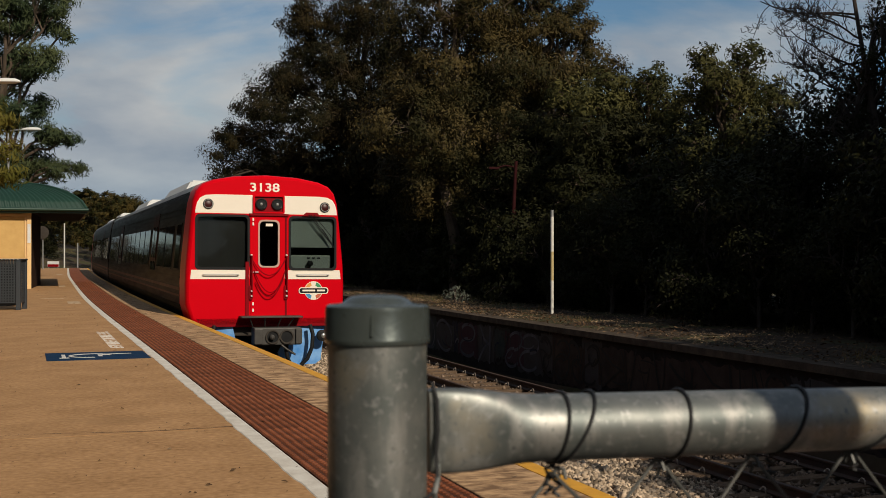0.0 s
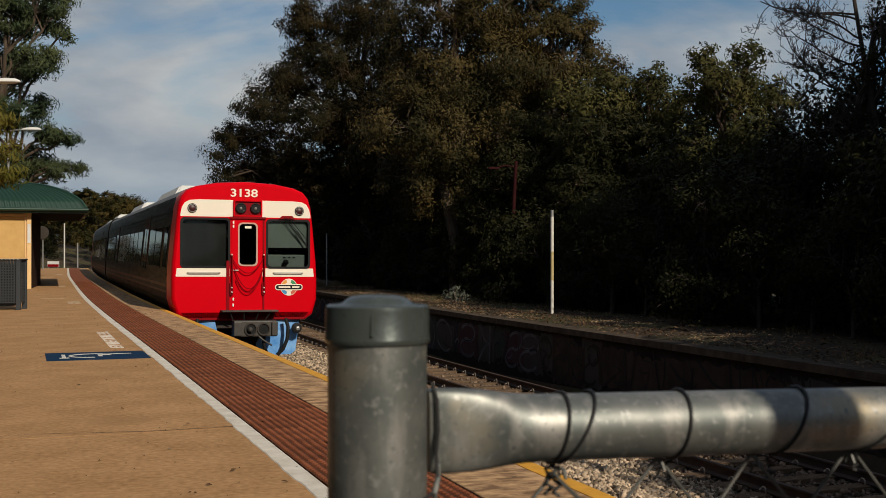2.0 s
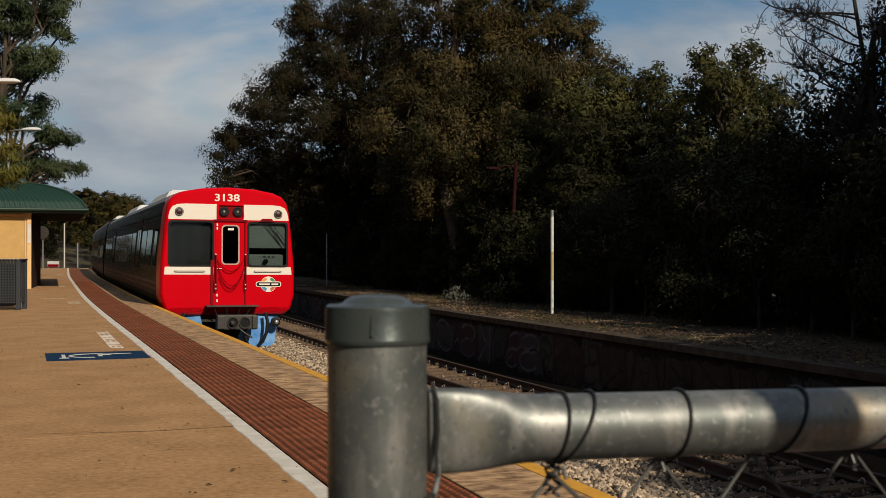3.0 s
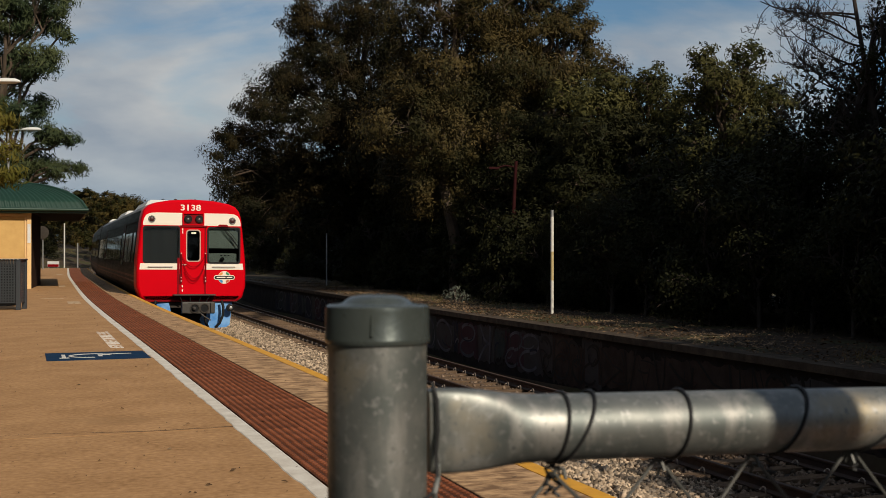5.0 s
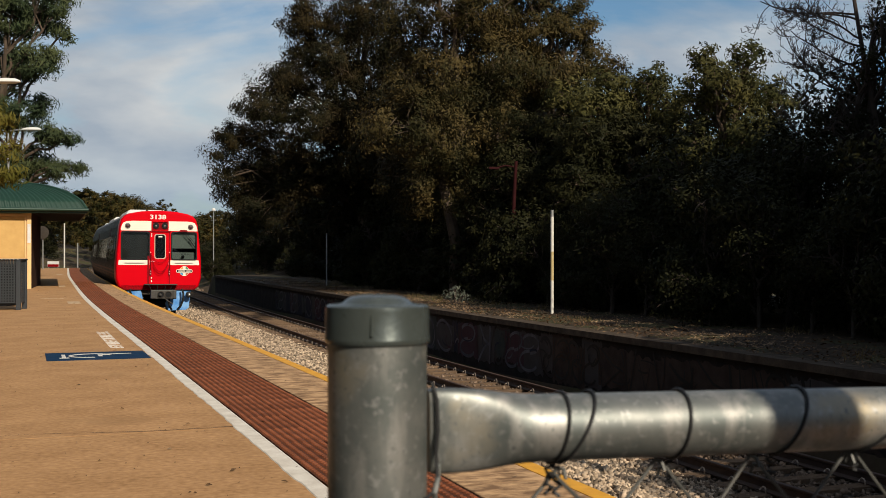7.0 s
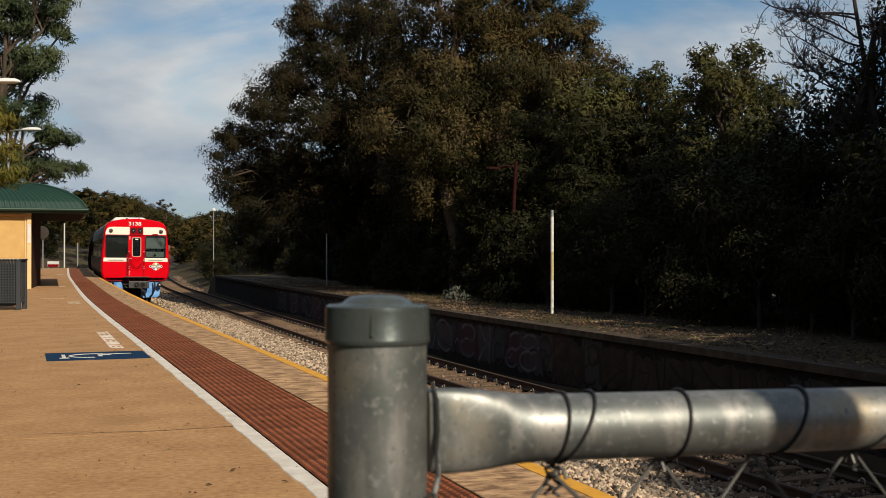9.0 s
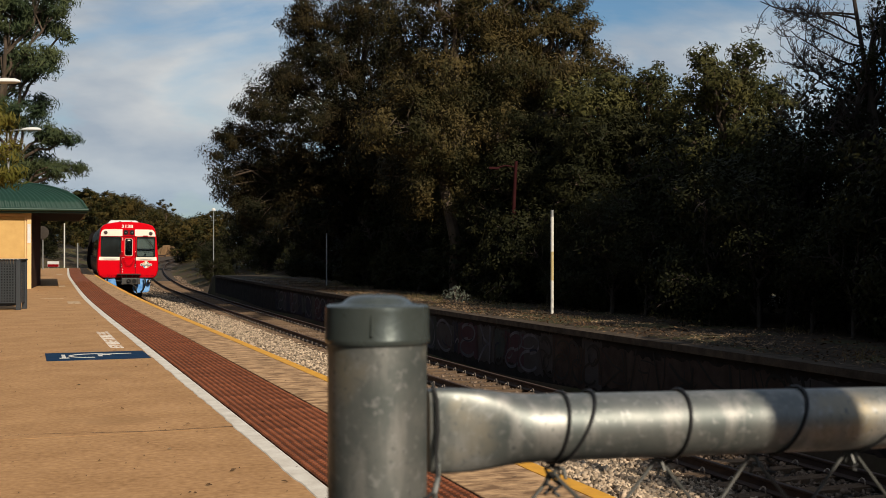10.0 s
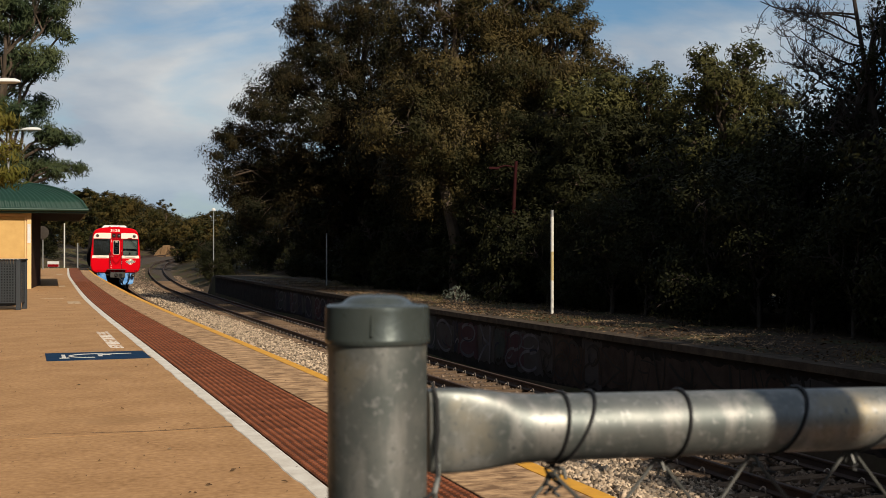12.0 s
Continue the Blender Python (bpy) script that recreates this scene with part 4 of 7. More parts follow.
make_tree("gum_tree", pose(*base), "young eucalyptus with sunlit yellow-green hanging leaves", "tree", 59, 4.5, 0.12,
          masses(base, [(8, 205, 0, 0.45), (15, 265, 0, 0.4), (22, 305, 0, 0.4), (-30, 220, 0, 0.8), (-60, 290, 1, 0.9), (5, 310, 0, 0.4)], 31, -0.1),
          M["limeleaf"], M["bark"], clumps=130, per=36, length=0.22, width=0.045, droop=1.2, clump_r=0.3)
# more trees added out of view, darkening light and reflections from the left
for tree, s, o, rz, sc in ((gum_d, 14, -14, 60, 1.0), (gum_d, 21, -14.5, 100, 1.0), (gum_d, 39, -16.5, 150, 1.1), (gum_d, 48, -18, 250, 1.1), (gum_d, 6, -13.5, 240, 1.0), (gum_d, -2, -13, 0, 1.0), (gum_d, -8, -11.8, 80, 1.5), (gum_d, 2, -12.2, 170, 1.5), (gum_d, 9, -12.8, 290, 1.5), (gum_d, -14, -11, 200, 1.4)):
    ob = copy_thing(tree, line_pose(s, o, -0.2 if o < -9.2 else (0.0 if s > -24 else -1.5)) @ pose(0, 0, 0, 0, 0, rz))
    ob.scale = (sc, sc, sc)
# the first two of these are added out of view as well
for s, o, rz, sc in ((30, -17, 20, 1.0), (62, -22, 100, 0.8), (80, -14, 200, 0.5), (88, -9, 310, 0.42)):
    ob = copy_thing(wattle, line_pose(s, o, -0.2) @ pose(0, 0, 0, 0, 0, rz))
    ob.scale = (sc, sc, sc)
for s, o, sc in ((82, -4.5, 0.5), (84, -7.5, 0.75), (86, -10.5, 0.8), (90, -13.5, 0.9), (95, -5.5, 0.8), (100, -9, 1.0), (88, 10.5, 0.55), (94, 11, 0.8), (97, 13, 1.0), (91, 13, 0.9), (101, 15, 1.1), (107, 12.5, 0.6), (116, 13.5, 0.75), (82, 13, 0.8), (86, 16, 1.3), (92, 17, 1.4)):
    ob = copy_thing((shrub_a, shrub_b)[int(s) % 2], line_pose(s, o, ground_z(s, o)) @ pose(0, 0, 0, 0, 0, s * 37))
    ob.scale = (sc, sc, sc)


def hillside_woods():
    """Rounded gum crowns rising one behind another."""
    rng = np.random.default_rng(71)
    cl, cr, co = [], [], []
    for i in range(230):
        px = rng.uniform(60, 400)
        near_gap = 232 < px < 338
        d = rng.uniform(175, 300) if near_gap else rng.uniform(120, 300)
        top = np.interp(px, [60, 110, 160, 200, 240, 270, 300, 325, 345, 400], [335, 330, 333, 338, 347, 360, 376, 396, 380, 370])
        low = float(np.interp(px, [60, 230, 255, 330, 350, 400], [95, 85, 48, 22, 60, 90]))
        r = rng.uniform(2.2, 4.4) * d / 210
        py = top + r * 2005 / d * 0.92 + rng.random() ** 1.2 * low
        c = np.array([(px - 784) / 2005.0 * d, d, 1.2 + (444.6 - py) / 2005.0 * d])
        v = rng.normal(size=(42, 3))
        v[:, 2] = np.abs(v[:, 2]) - 0.25
        v /= np.linalg.norm(v, axis=1, keepdims=True)
        cl.extend(c + v * r * np.array([1.15, 1.15, 0.92]) * rng.uniform(0.78, 1.0, (42, 1)))
        co.extend(v)
        cr.extend(rng.uniform(0.14, 0.26, 42) * r)
    q = leaf_quads(rng, cl, cr, 46, 0.26, 0.17, 0.1, co)
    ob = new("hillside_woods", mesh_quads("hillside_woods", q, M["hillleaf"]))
    return tagged(ob, "wooded hillside of brown-green gum trees far off", "woods", kind="stuff")


hillside_woods()


def earth_bank():
    """A worn cutting face beside the curve, uneven and gullied."""
    verts, faces, nx, nz = [], [], 40, 16
    for i in range(nx):
        for k in range(nz):
            u, t = i / (nx - 1), k / (nz - 1)
            h = 3.1 * math.sin(math.pi * (0.06 + 0.88 * u)) ** 0.7
            gully = noise.noise((u * 9, t * 1.5, 2.0)) * 0.5 + noise.noise((u * 22, t * 6, 5.0)) * 0.22
            verts.append((-42.7 + u * 3.6, 163 + u * 4 + t * 3.2 + gully, -1.0 + h * (t ** 0.8) + 0.12 * noise.noise((u * 15, t * 9, 0))))
    for i in range(nx - 1):
        for k in range(nz - 1):
            a = i * nz + k
            faces.append((a, a + nz, a + nz + 1, a + 1))
    n0 = len(verts)
    verts += [(-43, 184, -0.6), (-39, 186, -0.6)]
    faces.append(tuple([i * nz + nz - 1 for i in range(nx)] + [n0 + 1, n0]))
    return tagged(obj_from("earth_bank", verts, faces, M["earthbank"], None, "", True), "eroded orange earth bank beside the curve", "bank", kind="structure")


earth_bank()


# a lone gum on the ridge, brush and stone beside the curve
base = at_view(296, 215, 6.0)
make_tree("gum_tree", pose(*base), "small bent gum tree alone on the ridge", "tree", 73, 3.2, 0.16,
          masses(base, [(284, 358, 0, 0.75), (291, 365, 0, 0.6), (300, 364, 1, 0.55), (307, 372, 0, 0.5), (295, 374, 0, 0.5)], 215, 6.0),
          M["hillleaf"], M["bark"], clumps=90, per=30, length=0.24, width=0.14, clump_r=0.28)
for s, o, rz, sc in ((84, 10.4, 40, 0.42), (87.5, 9.6, 150, 0.50), (91, 10.6, 260, 0.62), (96, 10.2, 80, 0.5), (102, 11.2, 200, 0.7), (111, 11.5, 10, 0.6), (120, 11.8, 120, 0.75), (128, -5.5, 60, 0.8), (137, -6.5, 170, 0.9), (118, -7, 220, 0.9), (109, -6, 330, 0.7), (146, 9.5, 250, 0.9), (155, 10.5, 300, 1.1)):
    ob = copy_thing((shrub_a, shrub_b)[int(s) % 2], line_pose(s, o, ground_z(s, o)) @ pose(0, 0, 0, 0, 0, rz))
    ob.scale = (sc, sc, sc * 0.9)


def verge_scatter():
    """Dry grass and loose stone on the slopes past the platform ends."""
    rng = np.random.default_rng(37)
    cs = [on_line(s, o, ground_z(s, o)) for s, o in zip(rng.uniform(80, 175, 300), np.where(rng.random(300) < 0.6, rng.uniform(9.2, 15, 300), rng.uniform(-9, -2.2, 300)))]
    c = np.repeat(np.array(cs), 26, axis=0)
    m = len(c)
    b = c + rng.normal(size=(m, 3)) * np.array([0.35, 0.35, 0.03])
    d = rng.normal(size=(m, 3)) * 0.5 + np.array([0, 0, 1])
    d /= np.linalg.norm(d, axis=1, keepdims=True)
    w = np.cross(d, rng.normal(size=(m, 3)))
    w /= np.linalg.norm(w, axis=1, keepdims=True)
    ln = rng.uniform(0.06, 0.24, (m, 1))
    q = np.stack([b - w * 0.014, b + w * 0.014, b + d * ln + w * 0.006, b + d * ln - w * 0.006], axis=1)
    tagged(new("dry_grass", mesh_quads("dry_grass", q, M["drygrass"])), "dry grass and weeds on the slopes past the platforms", "grass", kind="stuff")


verge_scatter()

# ---- fence by the camera ----
def build_fence():
    fx, fy = -0.040, 0.691
    f = thing("fence", pose(fx, fy, 0, 0, 0, 16.5), "galvanised pipe and chain-link fence at the platform end", "fence")
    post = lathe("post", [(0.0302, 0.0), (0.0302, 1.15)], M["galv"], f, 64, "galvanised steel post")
    cap = lathe("post_cap", [(0.0312, 1.1432), (0.0318, 1.1436), (0.0322, 1.1452), (0.0322, 1.1466), (0.0316, 1.1478), (0.0317, 1.163), (0.0312, 1.1655), (0.0300, 1.1664), (0.0225, 1.1669), (0.0205, 1.1682), (0.0180, 1.1702), (0.0145, 1.1716), (0.009, 1.1724), (0.001, 1.1726)], M["cap"], f, 64, "dull grey domed post cap")
    seam = pose(0, 0, 0, 0, 0, -16.5)
    tube("rib", [seam @ Vector((-0.0015, -0.0316, 1.149)), seam @ Vector((-0.0015, -0.0319, 1.152)), seam @ Vector((-0.0015, -0.0318, 1.1615))], [0.0012, 0.0008, 0.0006], M["cap"], cap, 8)

    def axis_z(x):
        return 1.0884 - 0.0167 * x

    # the rail's end is pressed flat and wide against the post; the last number is how boxy the section is
    prof = [(0.0315, 0.0250, 0.0070, 0.35), (0.034, 0.0262, 0.0085, 0.35), (0.050, 0.0260, 0.0095, 0.38), (0.060, 0.0254, 0.0108, 0.42), (0.069, 0.0245, 0.0130, 0.52), (0.077, 0.0235, 0.0165, 0.72), (0.084, 0.0226, 0.0195, 0.9),
            (0.092, 0.0219, 0.0210, 1.0), (0.105, 0.0214, 0.0213, 1.0), (0.13, 0.0213, 0.0213, 1.0), (0.5, 0.0213, 0.0213, 1.0), (1.0, 0.0213, 0.0213, 1.0), (2.4, 0.0213, 0.0213, 1.0)]
    n, verts, faces = 56, [], []
    for x, rz, ry, sq in prof:
        for k in range(n):
            a = 2 * math.pi * k / n
            verts.append(Vector((x, ry * math.copysign(abs(math.cos(a)) ** sq, math.cos(a)), axis_z(x) + rz * math.sin(a))))
    for i in range(len(prof) - 1):
        for k in range(n):
            faces.append((i * n + k, (i + 1) * n + k, (i + 1) * n + (k + 1) % n, i * n + (k + 1) % n))
    faces += [tuple(range(n)), tuple(range(len(prof) * n - 1, (len(prof) - 1) * n - 1, -1))]
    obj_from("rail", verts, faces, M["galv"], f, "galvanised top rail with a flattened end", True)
    for x in (2.43,):
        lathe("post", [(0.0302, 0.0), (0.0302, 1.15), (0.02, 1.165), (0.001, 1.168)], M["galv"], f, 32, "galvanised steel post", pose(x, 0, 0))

    def loop(x, lean, drop, twist):
        """One turn of wire round the rail, its ends twisted together below."""
        pts = []
        for k in range(25):
            a = math.pi * 2 * k / 24 - math.pi / 2
            pts.append((x + lean * (0.5 + 0.5 * math.sin(a)) + 0.0012 * k / 24, 0.0222 * math.cos(a), axis_z(x) + 0.0224 * math.sin(a)))
        end = Vector(pts[-1])
        for k in range(1, 10):
            pts.append((end.x + twist * 0.0028 * math.sin(k * 1.9), end.y - 0.0028 * math.cos(k * 1.9), end.z - drop * k / 9))
        return pts

    for x, lean, drop, tw in ((0.111, 0.009, 0.020, 1), (0.116, 0.024, 0.022, -1), (0.196, 0.008, 0.016, 1), (0.272, 0.022, 0.016, 1), (0.338, 0.040, 0.014, -1)):
        tube("tie_wire", loop(x, lean, drop, tw), 0.00115, M["wire"], f, 8, "dark tie wire wrapped round the rail")
    # wire down the joint of post and rail
    tube("tie_wire", [(0.0335, -0.004, 1.118), (0.0350, -0.010, 1.108), (0.0352, -0.0115, 1.09), (0.0335, -0.0125, 1.075), (0.034, -0.015, 1.062), (0.029, -0.021, 1.054), (0.014, -0.030, 1.047), (-0.004, -0.0325, 1.041), (-0.02, -0.027, 1.036)], 0.0012, M["wire"], f, 8, "dark tie wire wrapped round the post")
    tube("tie_wire", [(0.037, -0.006, 1.068), (0.034, -0.015, 1.061), (0.030, -0.022, 1.054), (0.031, -0.019, 1.048)], 0.0018, M["galv"], f, 8, "twisted wire end")
    # chain-link: bent wires whose upper ends are knuckled over in pairs below the rail
    rng = random.Random(4)
    rows, pitch = 26, 0.0725
    wires = []
    for j in range(32):
        x0 = 0.1174 + j * pitch
        for lead in (1, -1):
            jx, jz = rng.uniform(-0.004, 0.004), rng.uniform(-0.003, 0.003)
            top = axis_z(x0) - 0.029 + jz
            pts = [(x0 - lead * 0.004 + jx, 0.003 * lead, top - 0.004), (x0 - lead * 0.003 + jx, 0.001 * lead, top + 0.002), (x0 + jx, -0.002 * lead, top + 0.003), (x0 + lead * 0.003 + jx, -0.003 * lead, top - 0.002)]
            for k in range(1, rows):
                x = x0 + (lead * pitch * 0.5 if k % 2 else 0.0) + (-0.0015 if k % 2 == 0 else 0.0015) * lead
                z = top - k * pitch * 0.52 + rng.uniform(-0.0012, 0.0012)
                pts += [(x, 0.0026 * lead, z + 0.002), (x, -0.0026 * lead, z - 0.002)]
            wires.append(tube_arrays(pts, 0.0013, 6, False))
    v, q = merge(wires)
    obj_from("chain_link_mesh", v, q, M["meshwire"], f, "bent grey chain-link wire mesh", True)
    return f


build_fence()
# a bare pipe whose shade falls across the rail
lathe("pole", [(0.034, 0.0), (0.034, 2.6), (0.028, 2.62)], M["galv"], tagged(new("gate_post"), "plain galvanised gate post beside the fence", "post"), 24, "", pose(0.747, -0.01, 0))

# ---- floor markings ----
def flat_poly(name, pts, z, mat, parent, label="", thick=0.004):
    n = len(pts)
    v = [Vector((x, y, z)) for x, y in pts] + [Vector((x, y, z - thick)) for x, y in pts]
    f = [tuple(range(n)), tuple(range(2 * n - 1, n - 1, -1))] + [(i, i + n, (i + 1) % n + n, (i + 1) % n) for i in range(n)]
    return obj_from(name, v, f, mat, parent, label)


def disc(cx, cy, r, n=20):
    return [(cx + r * math.cos(2 * math.pi * k / n), cy + r * math.sin(2 * math.pi * k / n)) for k in range(n)]


def ring_band(cx, cy, r0, r1, a0, a1, n=18):
    a = [a0 + (a1 - a0) * k / n for k in range(n + 1)]
    return [(cx + r1 * math.cos(t), cy + r1 * math.sin(t)) for t in a] + [(cx + r0 * math.cos(t), cy + r0 * math.sin(t)) for t in reversed(a)]


def access_marking():
    """One metre square; its top points to the track, its foot away from it."""
    m = pose(-3.962, 12.95, 0.0, 0, 0, 20.3) @ pose(0, 0, 0, 0, 0, -90)
    t = thing("access_marking", m, "blue painted wheelchair boarding symbol on the platform", "floor marking", kind="structure")
    flat_poly("blue_square", [(-0.49, -0.545), (0.49, -0.545), (0.49, 0.56), (-0.49, 0.56)], 0.0045, M["blue_sign"], t)
    w = M["white_sign"]
    for nm, pts, z in (("torso", [(-0.17, 0.12), (-0.13, 0.12), (-0.155, 0.40), (-0.18, 0.40)], 0.0075),
                       ("armrest", [(-0.12, 0.02), (0.10, 0.02), (0.10, 0.065), (-0.12, 0.065)], 0.0075),
                       ("seat", [(-0.12, 0.07), (-0.06, 0.07), (-0.02, 0.15), (-0.09, 0.16)], 0.0078),
                       ("leg", [(-0.20, -0.375), (0.22, -0.375), (0.22, -0.335), (-0.20, -0.335)], 0.0080),
                       ("foot", [(0.19, -0.405), (0.25, -0.405), (0.25, -0.30), (0.19, -0.30)], 0.0085),
                       ("wheel_ring", ring_band(0.0, -0.06, 0.205, 0.245, radians(108), radians(368)), 0.0083)):
        flat_poly(nm, pts, z, w, t)
    return t


access_marking()
words = thing("painted_words", pose(-4.55, 15.42, 0, 0, 0, 20.3), "worn white stencilled words painted on the platform", "floor marking", kind="structure")
g = random.Random(3)
for k in range(15):
    y = -1.55 + k * 0.207
    strokes = g.sample([(-0.08, 0.08, 0.0, 0.03), (-0.08, 0.08, 0.10, 0.13), (-0.08, -0.045, 0.034, 0.096), (0.045, 0.08, 0.034, 0.096), (-0.016, 0.018, 0.034, 0.096)], 3)
    for x0, x1, y0, y1 in strokes:
        flat_poly("bar", [(x0, y + y0), (x1, y + y0), (x1, y + y1), (x0, y + y1)], 0.0042, M["white_sign"], words)
for px, py, w, d in ((92, 529, 0.55, 0.12), (131, 536, 0.28, 1.2), (110, 507, 0.2, 1.2), (105, 486, 0.3, 1.5)):
    k = 1.199 / (py - 444.6)
    t = thing("faded_marking", pose((px - 784) * k, 2005 * k, 0, 0, 0, 19.5), "faded pale painted patch on the platform", "floor marking", kind="structure")
    flat_poly("patch", [(-w / 2, -d / 2), (w / 2, -d / 2), (w / 2, d / 2), (-w / 2, d / 2)], 0.0042, M["faded"], t)


# ---- shelter ----
def shelter():
    t = thing("shelter", pose(-11.33, 36.0, 0, 0, 0, 19.0), "station shelter with green curved roof and ochre panel wall", "shelter")
    # local: x to the right, y away along the platform; the roof's near right corner is the origin
    W, L, H0, H, R = 7.4, 10.2, 2.53, 0.84, 1.78

    def roof_z(x, y):
        a = min(-x, W + x, y * 1.0, (L - y))
        q = min(1.0, max(0.0, a / R))
        return H0 + H * (1 - (1 - q) ** 2.0) ** 0.62 * (0.86 + 0.14 * q)

    def sheet(name, quad, n, m):
        """Corrugated curved roof face; quad maps (u along the eave, v up the slope) to plan."""
        verts, faces = [], []
        for k in range(m + 1):
            for i in range(n + 1):
                x, y = quad(i / n, k / m)
                verts.append(Vector((x, y, roof_z(x, y) + (0.03 if i % 4 in (1, 2) else 0.0))))
        for k in range(m):
            for i in range(n):
                a = k * (n + 1) + i
                faces.append((a, a + 1, a + n + 2, a + n + 1))
        return obj_from(name, verts, faces, M["roofgreen"], roof, "green corrugated roof sheet")

    roof = new("roof")
    roof.parent = t
    sheet("roof_sheet", lambda u, v: (-R * v - (W - 2 * R * v) * u, R * v), 192, 14)
    sheet("roof_sheet", lambda u, v: (-R * v - (W - 2 * R * v) * u, L - R * v), 96, 10)
    sheet("roof_sheet", lambda u, v: (-R * v, R * v + (L - 2 * R * v) * u), 180, 14)
    sheet("roof_sheet", lambda u, v: (-W + R * v, R * v + (L - 2 * R * v) * u), 120, 10)
    box("ridge_sheet", (-W + R, R, H0 + H - 0.03), (-R, L - R, H0 + H + 0.004), M["roofgreen"], roof, 0.004)
    for k, (a, b) in enumerate((((0, 0), (-R, R)), ((-W, 0), (-W + R, R)))):
        pts = []
        for i in range(13):
            q = i / 12
            x, y = a[0] + (b[0] - a[0]) * q, a[1] + (b[1] - a[1]) * q
            pts.append((x, y, roof_z(x, y) + 0.02))
        tube("hip_cap", pts, 0.05, M["roofgreen"], roof, 8)
    # fascia, gutter and soffit
    box("fascia", (-W - 0.03, -0.05, H0 - 0.14), (0.03, -0.005, H0 + 0.03), M["roofgreen"], roof, 0.01)
    box("fascia", (-0.02, 0.0, H0 - 0.14), (0.035, L, H0 + 0.03), M["roofgreen"], roof, 0.01)
    box("fascia", (-W - 0.03, 0.0, H0 - 0.14), (-W + 0.02, L, H0 + 0.03), M["roofgreen"], roof, 0.01)
    box("fascia", (-W - 0.03, L, H0 - 0.14), (0.03, L + 0.045, H0 + 0.03), M["roofgreen"], roof, 0.01)
    tube("gutter", [(-W - 0.05, -0.10, H0 - 0.03), (0.06, -0.10, H0 - 0.03)], 0.055, M["roofgreen"], roof, 10, "green roof gutter")
    box("soffit", (-W, 0.0, H0 - 0.13), (-0.02, L, H0 - 0.10), M["soffit"], roof, 0.0, "dark soffit boards")
    # room
    x1, x0, y0, y1 = -1.68, -3.2, 0.32, 5.0
    box("side_wall", (-0.1, 0.05, 0.0), (0.0, y1 - y0, H0 - 0.13), M["brownwall"], t, 0.006, "dark brown side wall", pose(x1, y0, 0, 0, 0, -3.2))
    box("back_wall", (x0, y1, 0.0), (x1, y1 + 0.1, H0 - 0.13), M["brownwall"], t, 0.006)
    box("far_wall", (x0 - 0.1, y0 + 0.05, 0.0), (x0, y1, H0 - 0.13), M["brownwall"], t, 0.006)
    for xx in (x1 - 0.10, x0 - 0.02):
        box("corner_post", (xx, y0 - 0.07, 0.0), (xx + 0.13, y0 + 0.05, H0 - 0.135), M["creamwood"], t, 0.01, "cream timber corner post")
    wall = box("front_wall", (x0, y0 + 0.0, 0.0), (x1 - 0.1, y0 + 0.05, H0 - 0.135), M["creamwood"], t, 0.005)
    box("ochre_board", (x0 + 0.12, y0 - 0.025, 0.98), (x1 - 0.17, y0 - 0.003, H0 - 0.25), M["ochre"], wall, 0.006, "mottled ochre notice board")
    for z0, z1 in ((0.90, 0.97), (H0 - 0.24, H0 - 0.17)):
        box("board_trim", (x0 + 0.08, y0 - 0.045, z0), (x1 - 0.13, y0 - 0.004, z1), M["creamwood"], wall, 0.006)
    box("board_trim", (x1 - 0.165, y0 - 0.045, 0.975), (x1 - 0.13, y0 - 0.004, H0 - 0.245), M["creamwood"], wall, 0.006)
    box("notice", (x1 - 0.085, y0 - 0.085, 1.45), (x1 + 0.012, y0 - 0.072, 2.05), M["podwhite"], t, 0.002, "pale notice strip on the post")
    for yy in (6.4, 9.6):
        lathe("column", [(0.05, 0.0), (0.05, H0 - 0.13)], M["brownwall"], t, 14, "", pose(-1.9, yy, 0))
    return t


shelter()


